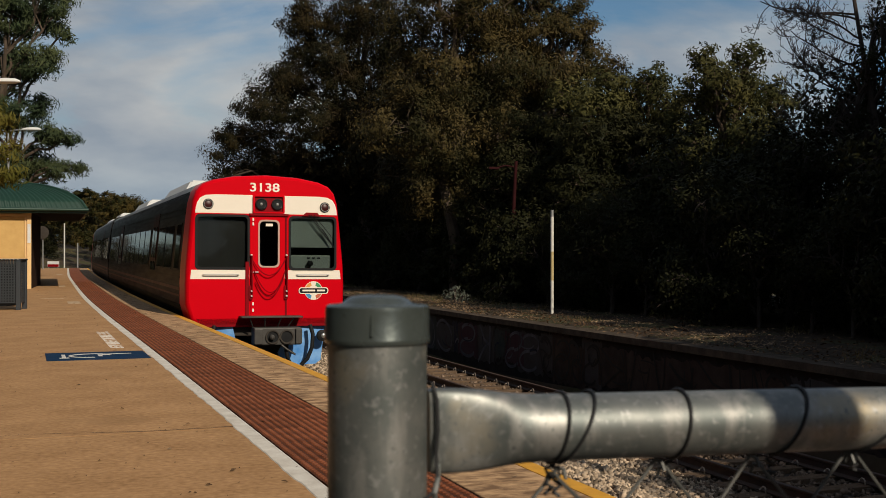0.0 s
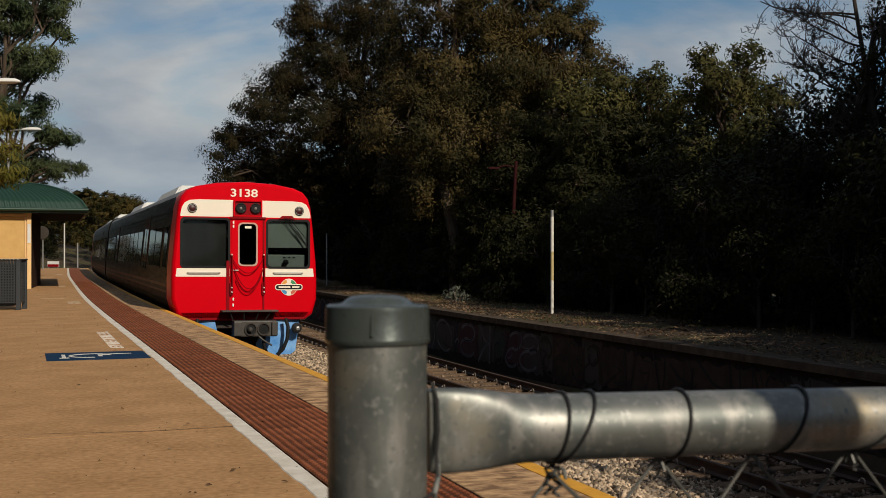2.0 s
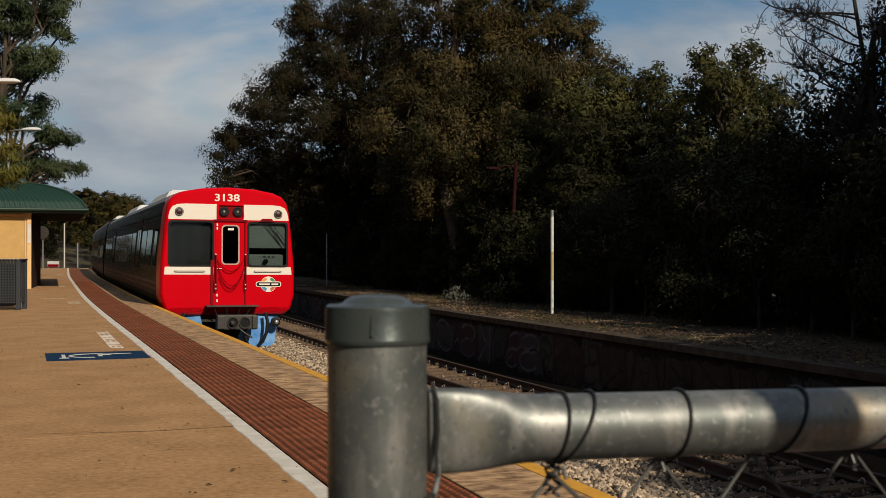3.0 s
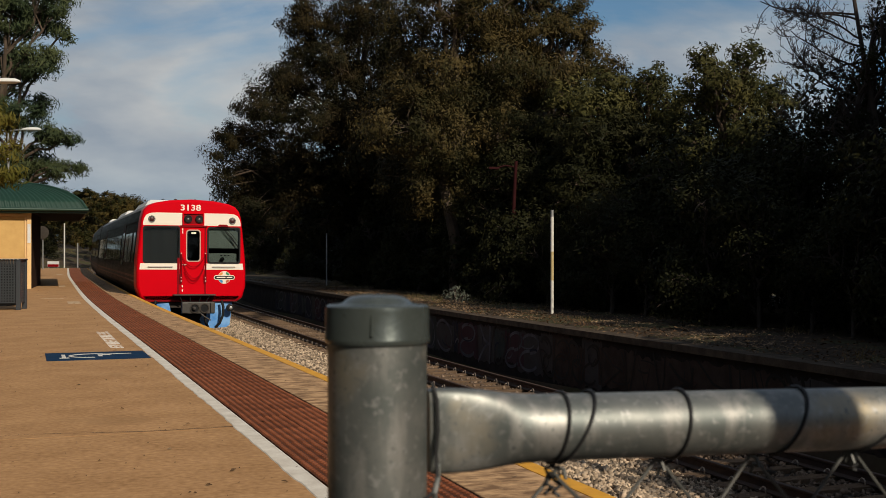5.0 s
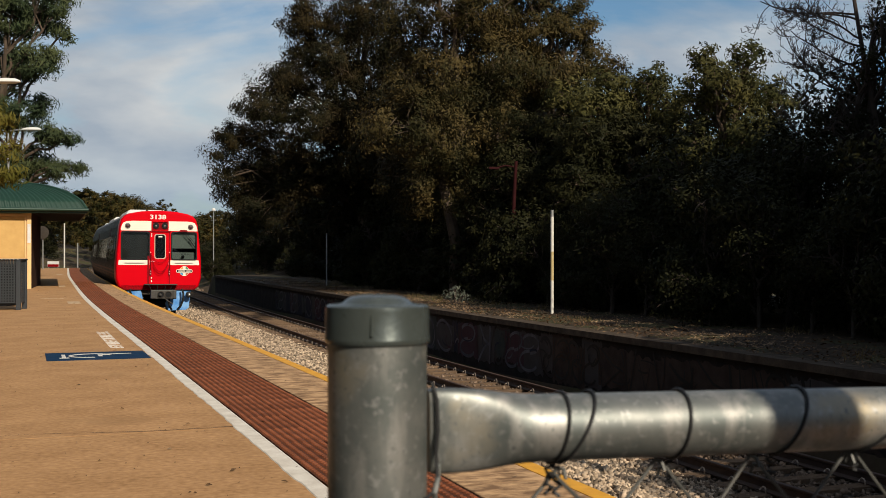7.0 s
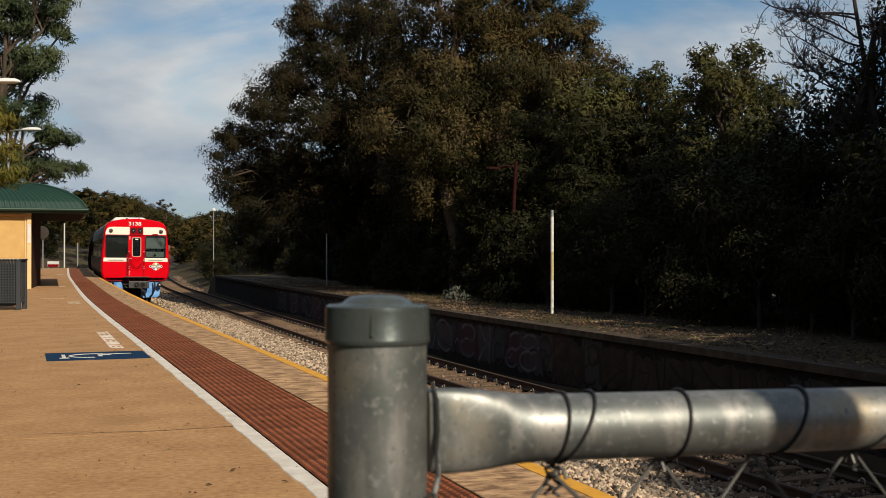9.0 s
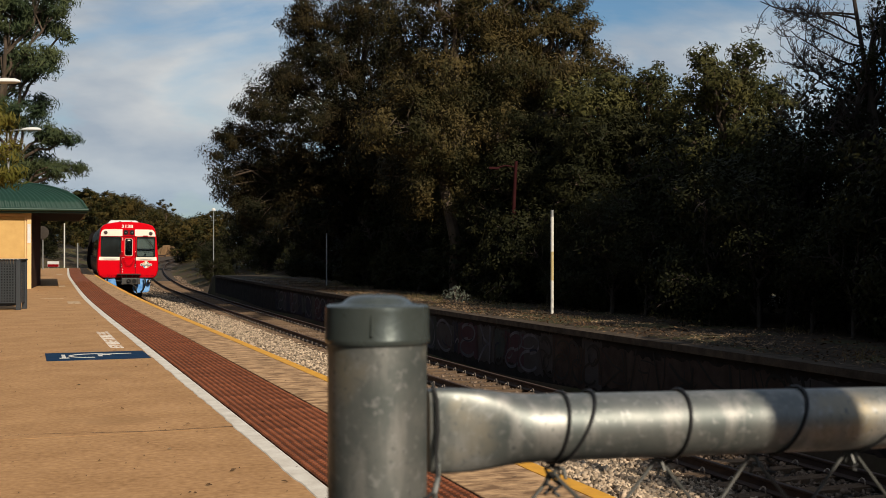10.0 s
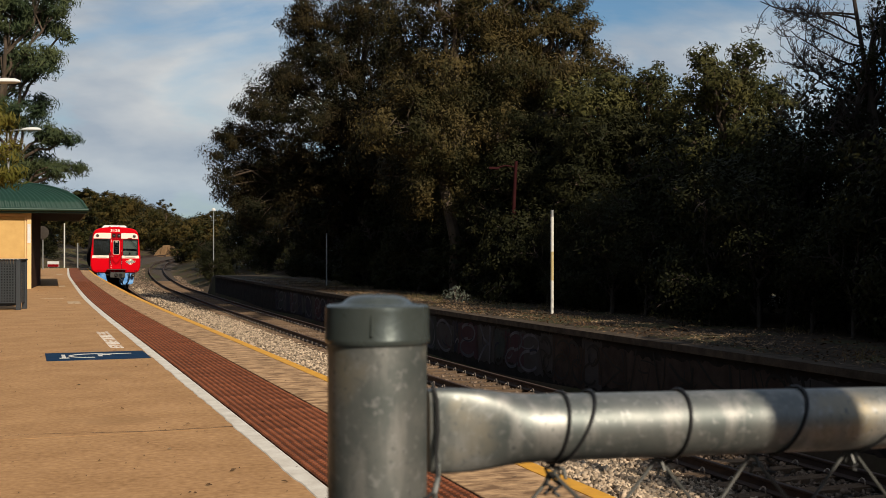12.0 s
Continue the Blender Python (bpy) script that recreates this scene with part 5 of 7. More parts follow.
def litter_bin():
    t = thing("litter_bin", pose(-8.58, 23.0, 0, 0, 0, 6.0), "dark grey perforated steel litter bin enclosure", "litter bin")
    W, D, H = 0.72, 0.55, 1.04
    for x in (-W, -0.09):
        for y in (0.0, D - 0.08):
            box("leg", (x, y, 0.0), (x + 0.09, y + 0.08, H - 0.02), M["bin"], t, 0.008)
    box("lid", (-W - 0.01, -0.01, H - 0.03), (0.01, D + 0.01, H), M["bin"], t, 0.012, "flat dark top")
    for y0 in (0.02, D - 0.03):
        bm = bmesh.new()
        x0, x1, z0, z1, p = -W + 0.09, -0.09, 0.14, H - 0.03, 0.0545
        for i in range(int((x1 - x0) / p) + 1):
            add_box(bm, (x0 + i * p, y0, z0), (x0 + i * p + 0.024, y0 + 0.006, z1))
        for k in range(int((z1 - z0) / p) + 1):
            add_box(bm, (x0, y0 + 0.001, z0 + k * p), (x1, y0 + 0.005, z0 + k * p + 0.024))
        part("perforated_panel", bm, M["bin"], t)["kind"] = "stuff"
    for x in (-W + 0.02, -0.03):
        bm = bmesh.new()
        p = 0.0545
        for i in range(8):
            add_box(bm, (x, 0.08 + i * p, 0.14), (x + 0.006, 0.104 + i * p, H - 0.03))
        for k in range(16):
            add_box(bm, (x + 0.001, 0.08, 0.14 + k * p), (x + 0.005, D - 0.08, 0.164 + k * p))
        part("perforated_panel", bm, M["bin"], t)["kind"] = "stuff"
    lathe("liner", [(0.2, 0.08), (0.23, H - 0.12), (0.235, H - 0.10), (0.225, H - 0.12), (0.19, 0.1)], M["black"], t, 20, "dark inner drum", pose(-W / 2, D / 2, 0))
    for k in range(9):
        lathe("rivet", [(0.008, 0), (0.007, 0.004), (0.001, 0.006)], M["podwhite"], t, 8, "", pose(-W + 0.05 + k * 0.078, -0.012, H - 0.012, 90, 0, 0))
    return t


litter_bin()


# ---- lamps and poles ----
def platform_lamp(x, y, h, reach, turn, label="white street lamp on a grey pole above the platform"):
    t = thing("street_lamp", pose(x, y, 0, 0, 0, turn), label, "street lamp", "platform lamps")
    tube("pole", [(0, 0, 0), (0, 0, h * 0.5), (0, 0, h - 0.12)], [0.06, 0.05, 0.04], M["polegrey"], t, 12)
    tube("arm", [(0, 0, h - 0.14), (0.05, 0, h - 0.03), (0.18, 0, h), (reach - 0.55, 0, h + 0.02)], 0.025, M["polegrey"], t, 10)
    ring, verts, faces = [(0, 0.03, 0.03), (0.08, 0.09, 0.07), (0.35, 0.12, 0.10), (0.62, 0.11, 0.09), (0.74, 0.06, 0.04), (0.76, 0.01, 0.01)], [], []
    for u, w, hh in ring:
        for k in range(12):
            a = 2 * math.pi * k / 12
            verts.append(Vector((reach - 0.6 + u, w * math.cos(a), h + 0.02 + (hh if math.sin(a) > 0 else hh * 0.45) * math.sin(a))))
    for i in range(len(ring) - 1):
        for k in range(12):
            faces.append((i * 12 + k, i * 12 + (k + 1) % 12, (i + 1) * 12 + (k + 1) % 12, (i + 1) * 12 + k))
    faces.append(tuple(range(11, -1, -1)))
    faces.append(tuple(range(60, 72)))
    obj_from("lamp_head", verts, faces, M["podwhite"], t, "white lamp housing", True)
    return t


platform_lamp(-16.5, 43.0, 5.78, 1.1, 0)
platform_lamp(-11.85, 28.0, 5.36, 1.25, 0)


def far_pole(name, px, y, z0, z1, r, mat, label, head=None):
    x = (px - 784) / 2005.0 * y
    t = thing(name, pose(x, y, z0), label, "pole")
    tube("pole", [(0, 0, -0.2), (0, 0, (z1 - z0) / 2), (0, 0, z1 - z0)], [r, r * 0.95, r * 0.85], mat, t, 12)
    if head == "lamp":
        h = z1 - z0
        lathe("lamp_head", [(0.04, h - 0.02), (0.16, h + 0.02), (0.17, h + 0.1), (0.12, h + 0.2), (0.02, h + 0.24)], M["podwhite"], t, 16, "white round lamp head")
        tube("crossarm", [(-0.22, 0, h - 0.75), (0.22, 0, h - 0.75)], 0.02, M["polegrey"], t, 6)
    if head == "mirror":
        h = z1 - z0
        lathe("disc", [(0.02, -0.05), (0.30, -0.03), (0.42, 0.0), (0.43, 0.03), (0.3, 0.05)], M["under"], t, 24, "round dark sign disc", pose(0, -0.08, h + 0.2, 90, 0, 0))
    return t


far_pole("lamp_post", 378, 92, -0.7, 4.45, 0.042, M["polegrey"], "slim pale grey lamp post with round white head", "lamp")
far_pole("pole", 578, 54, FAR_TOP, 2.05, 0.035, M["polegrey"], "thin grey metal pole on the disused platform")
far_pole("pole", 114, 82, -0.6, 3.2, 0.055, M["whitepole"], "plain pale pole past the shelter")
far_pole("sign_post", 76, 74, -0.6, 2.2, 0.042, M["polegrey"], "round sign on a grey pole past the shelter", "mirror")
far_pole("pole", 137.5, 78.5, -0.3, 1.75, 0.055, M["polegrey"], "grey short pole at the platform end")

wp = thing("marker_pole", pose(2.88, 29.9, FAR_TOP), "white pole with a peeled ochre band on the disused platform", "pole")
for nm, a, b, mt in (("lower_pole", -0.1, 0.90, M["whitepole"]), ("ochre_band", 0.90, 1.66, M["ochrepole"]), ("upper_pole", 1.66, 2.58, M["whitepole"]), ("pole_tip", 2.58, 2.76, M["polegrey"])):
    lathe(nm, [(0.043, a), (0.043 if nm != "pole_tip" else 0.04, b)], mt, wp, 16)

rp = thing("lamp_post", pose(2.24, 37.5, FAR_TOP, 0, 1.6, 0), "old dark red lamp post among the trees", "pole")
tube("pole", [(0, 0, -0.2), (0.0, 0, 2.5), (0.05, 0, 4.65)], [0.07, 0.065, 0.055], M["redpole"], rp, 12)
tube("arm", [(0.05, 0, 4.45), (-0.3, 0, 4.5), (-0.55, 0, 4.42)], 0.025, M["redpole"], rp, 8)
box("lamp_head", (-0.85, -0.07, 4.36), (-0.5, 0.07, 4.44), M["redpole"], rp, 0.02)

sign = thing("barrier_sign", pose(-28.2, 82.0, -0.5), "small red and white board past the platform end", "sign")
box("board", (-0.42, -0.03, 0.55), (0.42, 0.03, 0.95), M["podwhite"], sign, 0.01)
box("red_band", (-0.40, -0.045, 0.56), (0.40, -0.032, 0.74), M["darkred"], sign, 0.004)
for x in (-0.35, 0.31):
    box("leg", (x, -0.02, -0.1), (x + 0.04, 0.02, 0.55), M["polegrey"], sign, 0.004)

base = (0.4, 36.0, FAR_TOP)
make_tree("small_bush", pose(*base), "small grey-leaved bush on the disused platform", "bush", 61, 0.2, 0.02,
          [(0, 0, 0.3, 0.27), (-0.22, 0, 0.28, 0.2), (0.24, 0.05, 0.25, 0.2), (0.02, 0, 0.5, 0.16)], M["greyleaf"], M["twig"], clumps=900, per=7, length=0.11, width=0.028, droop=-0.6, clump_r=0.09)


# ---- litter and dry grass ----
def scatter_litter():
    rng = np.random.default_rng(81)
    n = 17000
    s, o = rng.uniform(4, 62, n), 8.35 + rng.gamma(2.0, 0.9, n)
    keep = o < 12.4
    s, o = s[keep], o[keep]
    p = np.array([on_line(a, b, FAR_TOP + 0.03) for a, b in zip(s, o)])
    n = len(p)
    d = rng.normal(size=(n, 3)) * np.array([1, 1, 0.25])
    d /= np.linalg.norm(d, axis=1, keepdims=True)
    w = np.cross(d, np.array([0, 0, 1]) + rng.normal(size=(n, 3)) * 0.35)
    w /= np.linalg.norm(w, axis=1, keepdims=True)
    ln, wd = rng.uniform(0.04, 0.13, (n, 1)), rng.uniform(0.012, 0.045, (n, 1))
    q = np.stack([p - d * ln / 2, p + w * wd / 2, p + d * ln / 2, p - w * wd / 2], axis=1)
    tagged(new("leaf_litter", mesh_quads("leaf_litter", q, M["litter"])), "fallen leaves and bark strips on the disused platform", "leaf litter", kind="stuff")
    n = 34
    cs = [on_line(rng.uniform(8, 60), rng.uniform(9.4, 12.3), FAR_TOP) for _ in range(n)]
    c = np.repeat(np.array(cs), 50, axis=0)
    m = len(c)
    b = c + rng.normal(size=(m, 3)) * np.array([0.16, 0.16, 0])
    d = rng.normal(size=(m, 3)) * 0.45 + np.array([0, 0, 1])
    d /= np.linalg.norm(d, axis=1, keepdims=True)
    w = np.cross(d, rng.normal(size=(m, 3)))
    w /= np.linalg.norm(w, axis=1, keepdims=True)
    ln = rng.uniform(0.06, 0.2, (m, 1))
    q = np.stack([b - w * 0.005, b + w * 0.005, b + d * ln + w * 0.002, b + d * ln - w * 0.002], axis=1)
    tagged(new("dry_grass", mesh_quads("dry_grass", q, M["drygrass"])), "sparse dry grass tufts on the disused platform", "grass", kind="stuff")
    n = 520
    p = np.array([on_line(a, b, 0.008) for a, b in zip(rng.uniform(0, 40, n), rng.uniform(-7, -0.2, n))])
    d = rng.normal(size=(n, 3)) * np.array([1, 1, 0.1])
    d /= np.linalg.norm(d, axis=1, keepdims=True)
    w = np.cross(d, np.array([0, 0, 1.0]))
    ln, wd = rng.uniform(0.012, 0.06, (n, 1)), rng.uniform(0.006, 0.022, (n, 1))
    q = np.stack([p - d * ln / 2, p + w * wd / 2 + np.array([0, 0, 0.008]), p + d * ln / 2, p - w * wd / 2], axis=1)
    tagged(new("fallen_leaves", mesh_quads("fallen_leaves", q, M["litter"])), "a few dry leaves lying on the platform", "leaf litter", kind="stuff")


scatter_litter()


# ---- crack and blown specks on the near platform ----
def deck_crack():
    g = random.Random(8)
    n, verts, faces = 26, [], []
    for k in range(n):
        u = k / (n - 1)
        x, y = -3.02 + 2.12 * u, 7.26 + 0.62 * u + 0.035 * math.sin(u * 9) + g.uniform(-0.012, 0.012)
        w = (0.005 if 0.35 < u < 0.8 else 0.003) * g.uniform(0.6, 1.3)
        verts += [(x, y - w, 0.0028), (x, y + w, 0.0028)]
    for k in range(n - 1):
        faces.append((2 * k, 2 * k + 2, 2 * k + 3, 2 * k + 1))
    return tagged(obj_from("crack", verts, faces, M["under"]), "thin dark crack across the tan platform surface", "crack", kind="structure")


def deck_specks():
    rng = np.random.default_rng(19)
    quads = []
    for k in range(420):
        d = 5.2 + 26 * rng.random() ** 1.5
        px = rng.uniform(-20, 760)
        x = (px - 784) / 2005 * d
        y = d
        r = rng.uniform(0.003, 0.009) * (1 + 0.02 * d)
        a = rng.uniform(0, 3.14)
        u, v = np.array([math.cos(a), math.sin(a), 0.15]) * r, np.array([-math.sin(a), math.cos(a), 0.1]) * r * rng.uniform(0.3, 0.8)
        c = np.array([x, y, 0.0055])
        quads.append([c - u, c + v, c + u, c - v])
    ob = new("fallen_leaves", mesh_quads("fallen_leaves", np.array(quads), M["specks"]))
    return tagged(ob, "tiny dark leaf scraps scattered on the platform", "litter", kind="stuff")


deck_crack()
deck_specks()


# ---- the train ----
HALF = [(1.25, -0.22), (1.40, -0.10), (1.485, 0.2), (1.49, 0.6), (1.475, 0.95), (1.40, 1.75), (1.36, 2.10), (1.30, 2.30), (1.19, 2.43), (1.0, 2.51), (0.6, 2.585), (0.0, 2.62)]
LEAN = 0.035


def section(scale=1.0, y=0.0, lean=0.0, lift=0.0):
    pts = [(x * scale, 1.2 + (z - 1.2) * scale) for x, z in HALF]
    ring = pts + [(-x, z) for x, z in reversed(pts[:-1])]
    return [Vector((x, y + lean * (z + 0.22), z + lift)) for x, z in ring]


def loft(rings, caps=(False, False)):
    n = len(rings[0])
    verts = [v for r in rings for v in r]
    faces = [(i * n + k, i * n + (k + 1) % n, (i + 1) * n + (k + 1) % n, (i + 1) * n + k) for i in range(len(rings) - 1) for k in range(n)]
    if caps[0]:
        faces.append(tuple(range(n - 1, -1, -1)))
    if caps[1]:
        faces.append(tuple(range((len(rings) - 1) * n, len(rings) * n)))
    return verts, faces


def rrect(x0, x1, z0, z1, r, n=5):
    out = []
    for cx, cz, a0 in ((x1 - r, z1 - r, 0), (x0 + r, z1 - r, 90), (x0 + r, z0 + r, 180), (x1 - r, z0 + r, 270)):
        for k in range(n + 1):
            a = radians(a0 + 90 * k / n)
            out.append((cx + r * math.cos(a), cz + r * math.sin(a)))
    return out


def face_pt(x, z, off=0.0):
    """A point on the leaning cab face, off metres in front of it."""
    return Vector((x, LEAN * (z + 0.22) - off, z))


def plate(name, pts, off, thick, mat, parent, label=""):
    """A flat piece on the cab face whose outer side stands off metres proud."""
    n = len(pts)
    v = [face_pt(x, z, off) for x, z in pts] + [face_pt(x, z, off - thick) for x, z in pts]
    f = [tuple(range(n - 1, -1, -1)), tuple(range(n, 2 * n))] + [(i, (i + 1) % n, (i + 1) % n + n, i + n) for i in range(n)]
    return obj_from(name, v, f, mat, parent, label)


def frame_ring(name, outer, inner, off, thick, mat, parent, label=""):
    n = len(outer)
    v = [face_pt(x, z, off) for x, z in outer] + [face_pt(x, z, off) for x, z in inner] + [face_pt(x, z, off - thick) for x, z in outer] + [face_pt(x, z, off - thick) for x, z in inner]
    f = []
    for i in range(n):
        j = (i + 1) % n
        f += [(i, n + i, n + j, j), (2 * n + i, 2 * n + j, 3 * n + j, 3 * n + i), (i, j, 2 * n + j, 2 * n + i), (n + i, 3 * n + i, 3 * n + j, n + j)]
    return obj_from(name, v, f, mat, parent, label)


def text_mesh(name, body, size, mat, m, parent, label=""):
    cu = bpy.data.curves.new(name, "FONT")
    cu.body, cu.size, cu.extrude, cu.align_x, cu.align_y, cu.offset = body, size, 0.003, "CENTER", "CENTER", 0.004
    tmp = bpy.data.objects.new(name, cu)
    scene.collection.objects.link(tmp)
    me = bpy.data.meshes.new_from_object(tmp.evaluated_get(bpy.context.evaluated_depsgraph_get()))
    bpy.data.objects.remove(tmp)
    me.materials.clear()
    me.materials.append(mat)
    ob = new(name, me)
    ob.parent, ob.matrix_basis = parent, m
    if label:
        ob["label"] = label
    return ob


def face_pose(x, z, off):
    """x to the right, y up, z out of the cab face."""
    p = face_pt(x, z, off)
    return pose(p.x, p.y, p.z, 90 - math.degrees(math.atan(LEAN)), 0, 0)


def on_face(name, prof, x, z, off, mat, parent, sides=24, label="", cap=True):
    return lathe(name, prof, mat, parent, sides, label, face_pose(x, z, off), cap)


def build_car():
    c = thing("railcar", pose(0, 0, 0), "red and cream diesel railcar with shade-darkened steel sides", "train", "coupled railcars")
    # cab shell and pierced front
    v, f = loft([section(0.955, 0, LEAN), section(0.975, 0.018, 0.034), section(0.990, 0.055, 0.030), section(0.9985, 0.12, 0.025), section(1.0, 0.2, 0.02), section(1.0, 0.95)])
    shell = obj_from("cab_shell", v, f, M["red"], c, "glossy red cab shell", True)
    outer = [(p.x, p.z) for p in section(0.955, 0, LEAN)]
    wl_, wr_, wd = rrect(-1.30, -0.34, 0.87, 1.85, 0.08), rrect(0.43, 1.31, 0.86, 1.84, 0.08), rrect(-0.145, 0.215, 0.91, 1.76, 0.08)
    loops = [[Vector((x, z, 0)) for x, z in lp] for lp in (outer, wl_, wr_, wd)]
    flat = [p for lp in loops for p in lp]
    tris = geometry.tessellate_polygon(loops)
    front = obj_from("cab_front", [face_pt(p.x, p.y) for p in flat], [tuple(t) for t in tris], M["red"], c, "flat red cab front")

    def grown(lp, d):
        cx, cz = sum(p[0] for p in lp) / len(lp), sum(p[1] for p in lp) / len(lp)
        w, h = max(p[0] for p in lp) - cx, max(p[1] for p in lp) - cz
        return [(cx + (x - cx) * (w + d) / w, cz + (z - cz) * (h + d) / h) for x, z in lp]

    for lp, nm in ((wl_, "second_man_window"), (wr_, "driver_window")):
        win = frame_ring("windscreen", grown(lp, 0.020), grown(lp, -0.022), 0.014, 0.06, M["black"], c, "cab windscreen in black rubber")
        plate("glass", grown(lp, -0.018), -0.006, 0.006, M["trainglass"], win, "dark tinted windscreen glass")
    door = frame_ring("cab_door", rrect(-0.30, 0.335, -0.02, 1.86, 0.03), grown(wd, 0.005), 0.012, 0.012, M["red"], c, "narrow red gangway door")
    frame_ring("window_frame", grown(wd, 0.020), grown(wd, -0.010), 0.022, 0.05, M["creamdull"], door, "dull cream door window frame")
    plate("glass", grown(wd, -0.01), -0.006, 0.006, M["trainglass"], door, "dark door glass")
    plate("notice", [(-0.02, 1.66), (0.11, 1.66), (0.11, 1.71), (-0.02, 1.71)], 0.0, 0.003, M["cream"], door, "white sticker")
    plate("door_handle", [(-0.30, 0.80), (-0.16, 0.80), (-0.16, 0.815), (-0.30, 0.815)], 0.05, 0.02, M["podwhite"], door, "white door handle")
    for zz in (1.70, 1.78, 0.22, 0.10):
        plate("hinge", rrect(-0.275, -0.245, zz - 0.03, zz + 0.03, 0.008, 2), 0.03, 0.02, M["cream"], door)
    plate("door_sill", [(-0.33, 1.855), (0.40, 1.855), (0.40, 1.895), (-0.33, 1.895)], 0.05, 0.05, M["darkred"], c, "dark red drip strip")
    # cream bands
    up = [(-1.32, 1.89), (-0.27, 1.89), (-0.27, 2.235), (-0.95, 2.235), (-1.13, 2.22), (-1.23, 2.17), (-1.285, 2.08), (-1.31, 1.98)]
    plate("cream_band", list(reversed(up)), 0.005, 0.005, M["cream"], c, "cream upper panel")
    plate("cream_band", [(-x + 0.02, z) for x, z in up], 0.005, 0.005, M["cream"], c, "cream upper panel")
    lo = [(-1.405, 0.675), (-0.33, 0.675), (-0.33, 0.845), (-1.385, 0.845)]
    plate("cream_band", list(reversed(lo)), 0.005, 0.005, M["cream"], c, "cream waist panel")
    plate("cream_band", [(-x + 0.005, z) for x, z in lo], 0.005, 0.005, M["cream"], c, "cream waist panel")
    for x0, x1 in ((-1.17, -0.53), (0.57, 1.17)):
        hr = tube("handrail", [face_pt(x0, 0.755, 0.0), face_pt(x0, 0.765, 0.05), face_pt(x0 + 0.03, 0.765, 0.06), face_pt(x1 - 0.03, 0.765, 0.06), face_pt(x1, 0.765, 0.05), face_pt(x1, 0.755, 0.0)], 0.012, M["podwhite"], c, 8, "white grab rail below the windscreen")
    # headlights in their recess
    rec = frame_ring("headlight_box", rrect(-0.265, 0.325, 1.90, 2.235, 0.02), rrect(-0.235, 0.295, 1.925, 2.21, 0.02), 0.05, 0.055, M["red"], c, "red headlight surround")
    plate("back_panel", rrect(-0.235, 0.295, 1.925, 2.21, 0.02), 0.012, 0.01, M["darkred"], rec)
    for x in (-0.11, 0.19):
        h = on_face("headlight", [(0.105, 0.0), (0.11, 0.03), (0.105, 0.04), (0.092, 0.042), (0.088, 0.02)], x, 2.07, 0.014, M["black"], c, 24, "round headlight")
        bowl = on_face("reflector", [(0.090, 0.030), (0.075, 0.010), (0.045, -0.012), (0.001, -0.020)], x, 2.07, 0.016, M["reflector"], h, 24, "dark mirrored lamp bowl", False)
        on_face("bulb", [(0.030, -0.018), (0.032, 0.014), (0.020, 0.028), (0.001, 0.032)], x, 2.07, 0.016, M["lens"], bowl, 14, "clear lamp bulb")
    for x in (-1.085, 1.10):
        mk = on_face("marker_light", [(0.095, 0.0), (0.095, 0.018), (0.085, 0.026), (0.068, 0.026), (0.064, 0.01)], x, 2.055 - (0.02 if x > 0 else 0), 0.006, M["black"], c, 24, "round marker light")
        on_face("bezel", [(0.080, 0.024), (0.079, 0.029), (0.075, 0.029), (0.074, 0.024)], x, 2.055 - (0.02 if x > 0 else 0), 0.006, M["podwhite"], mk, 24, "", False)
        on_face("bulb", [(0.064, 0.012), (0.04, 0.022), (0.001, 0.026)], x, 2.055 - (0.02 if x > 0 else 0), 0.006, M["lensred"], mk, 20, "dark red lamp glass")
    text_mesh("fleet_number", "3138", 0.222, M["cream"], face_pose(-0.045, 2.375, 0.006) @ Matrix.Diagonal((1.28, 1.0, 1.0, 1)), c, "cream fleet number")
    # roundel in plain shapes
    lg = new("roundel")
    lg.parent = c
    lg["label"] = "round white emblem with a black name bar"
    bx, bz = 0.885, 0.46
    plate("disc", [(bx + 0.175 * math.cos(-2 * math.pi * k / 28), bz + 0.175 * math.sin(-2 * math.pi * k / 28)) for k in range(28)][::-1], 0.006, 0.006, M["cream"], lg)
    for a0, mt in ((20, "lg_green"), (110, "lg_orange"), (200, "lg_blue"), (290, "lg_red")):
        plate("segment", [(bx + x, bz + z) for x, z in ring_band(0, 0, 0.10, 0.165, radians(a0), radians(a0 + 50), 6)], 0.009, 0.004, M[mt], lg)
    plate("bar_border", rrect(bx - 0.285, bx + 0.285, bz - 0.062, bz + 0.062, 0.055), 0.011, 0.006, M["cream"], lg)
    plate("bar", rrect(bx - 0.268, bx + 0.268, bz - 0.045, bz + 0.045, 0.04), 0.014, 0.006, M["black"], lg)
    for x0, x1 in ((-0.215, 0.03), (0.065, 0.22)):
        plate("name_bar", rrect(bx + x0, bx + x1, bz - 0.014, bz + 0.018, 0.008, 2), 0.017, 0.004, M["cream"], lg)
    # wipers
    wm = plate("wiper_motor", [(0.66, 1.86), (1.0, 1.86), (0.95, 1.93), (0.74, 1.93)], 0.05, 0.05, M["darkred"], c, "red wiper housing")
    for x0, x1, z1, nm in ((0.78, 1.20, 1.38, "wiper_arm"), (0.82, 1.24, 1.35, "wiper_arm"), (0.88, 1.27, 1.42, "wiper_arm")):
        tube("wiper_arm", [face_pt(x0, 1.89, 0.06), face_pt((x0 + x1) / 2, (1.89 + z1) / 2, 0.05), face_pt(x1, z1, 0.03)], 0.007, M["black"], wm, 6)
    tube("wiper_blade", [face_pt(1.05, 1.62, 0.03), face_pt(1.16, 1.46, 0.03), face_pt(1.27, 1.27, 0.03)], 0.011, M["black"], wm, 6)
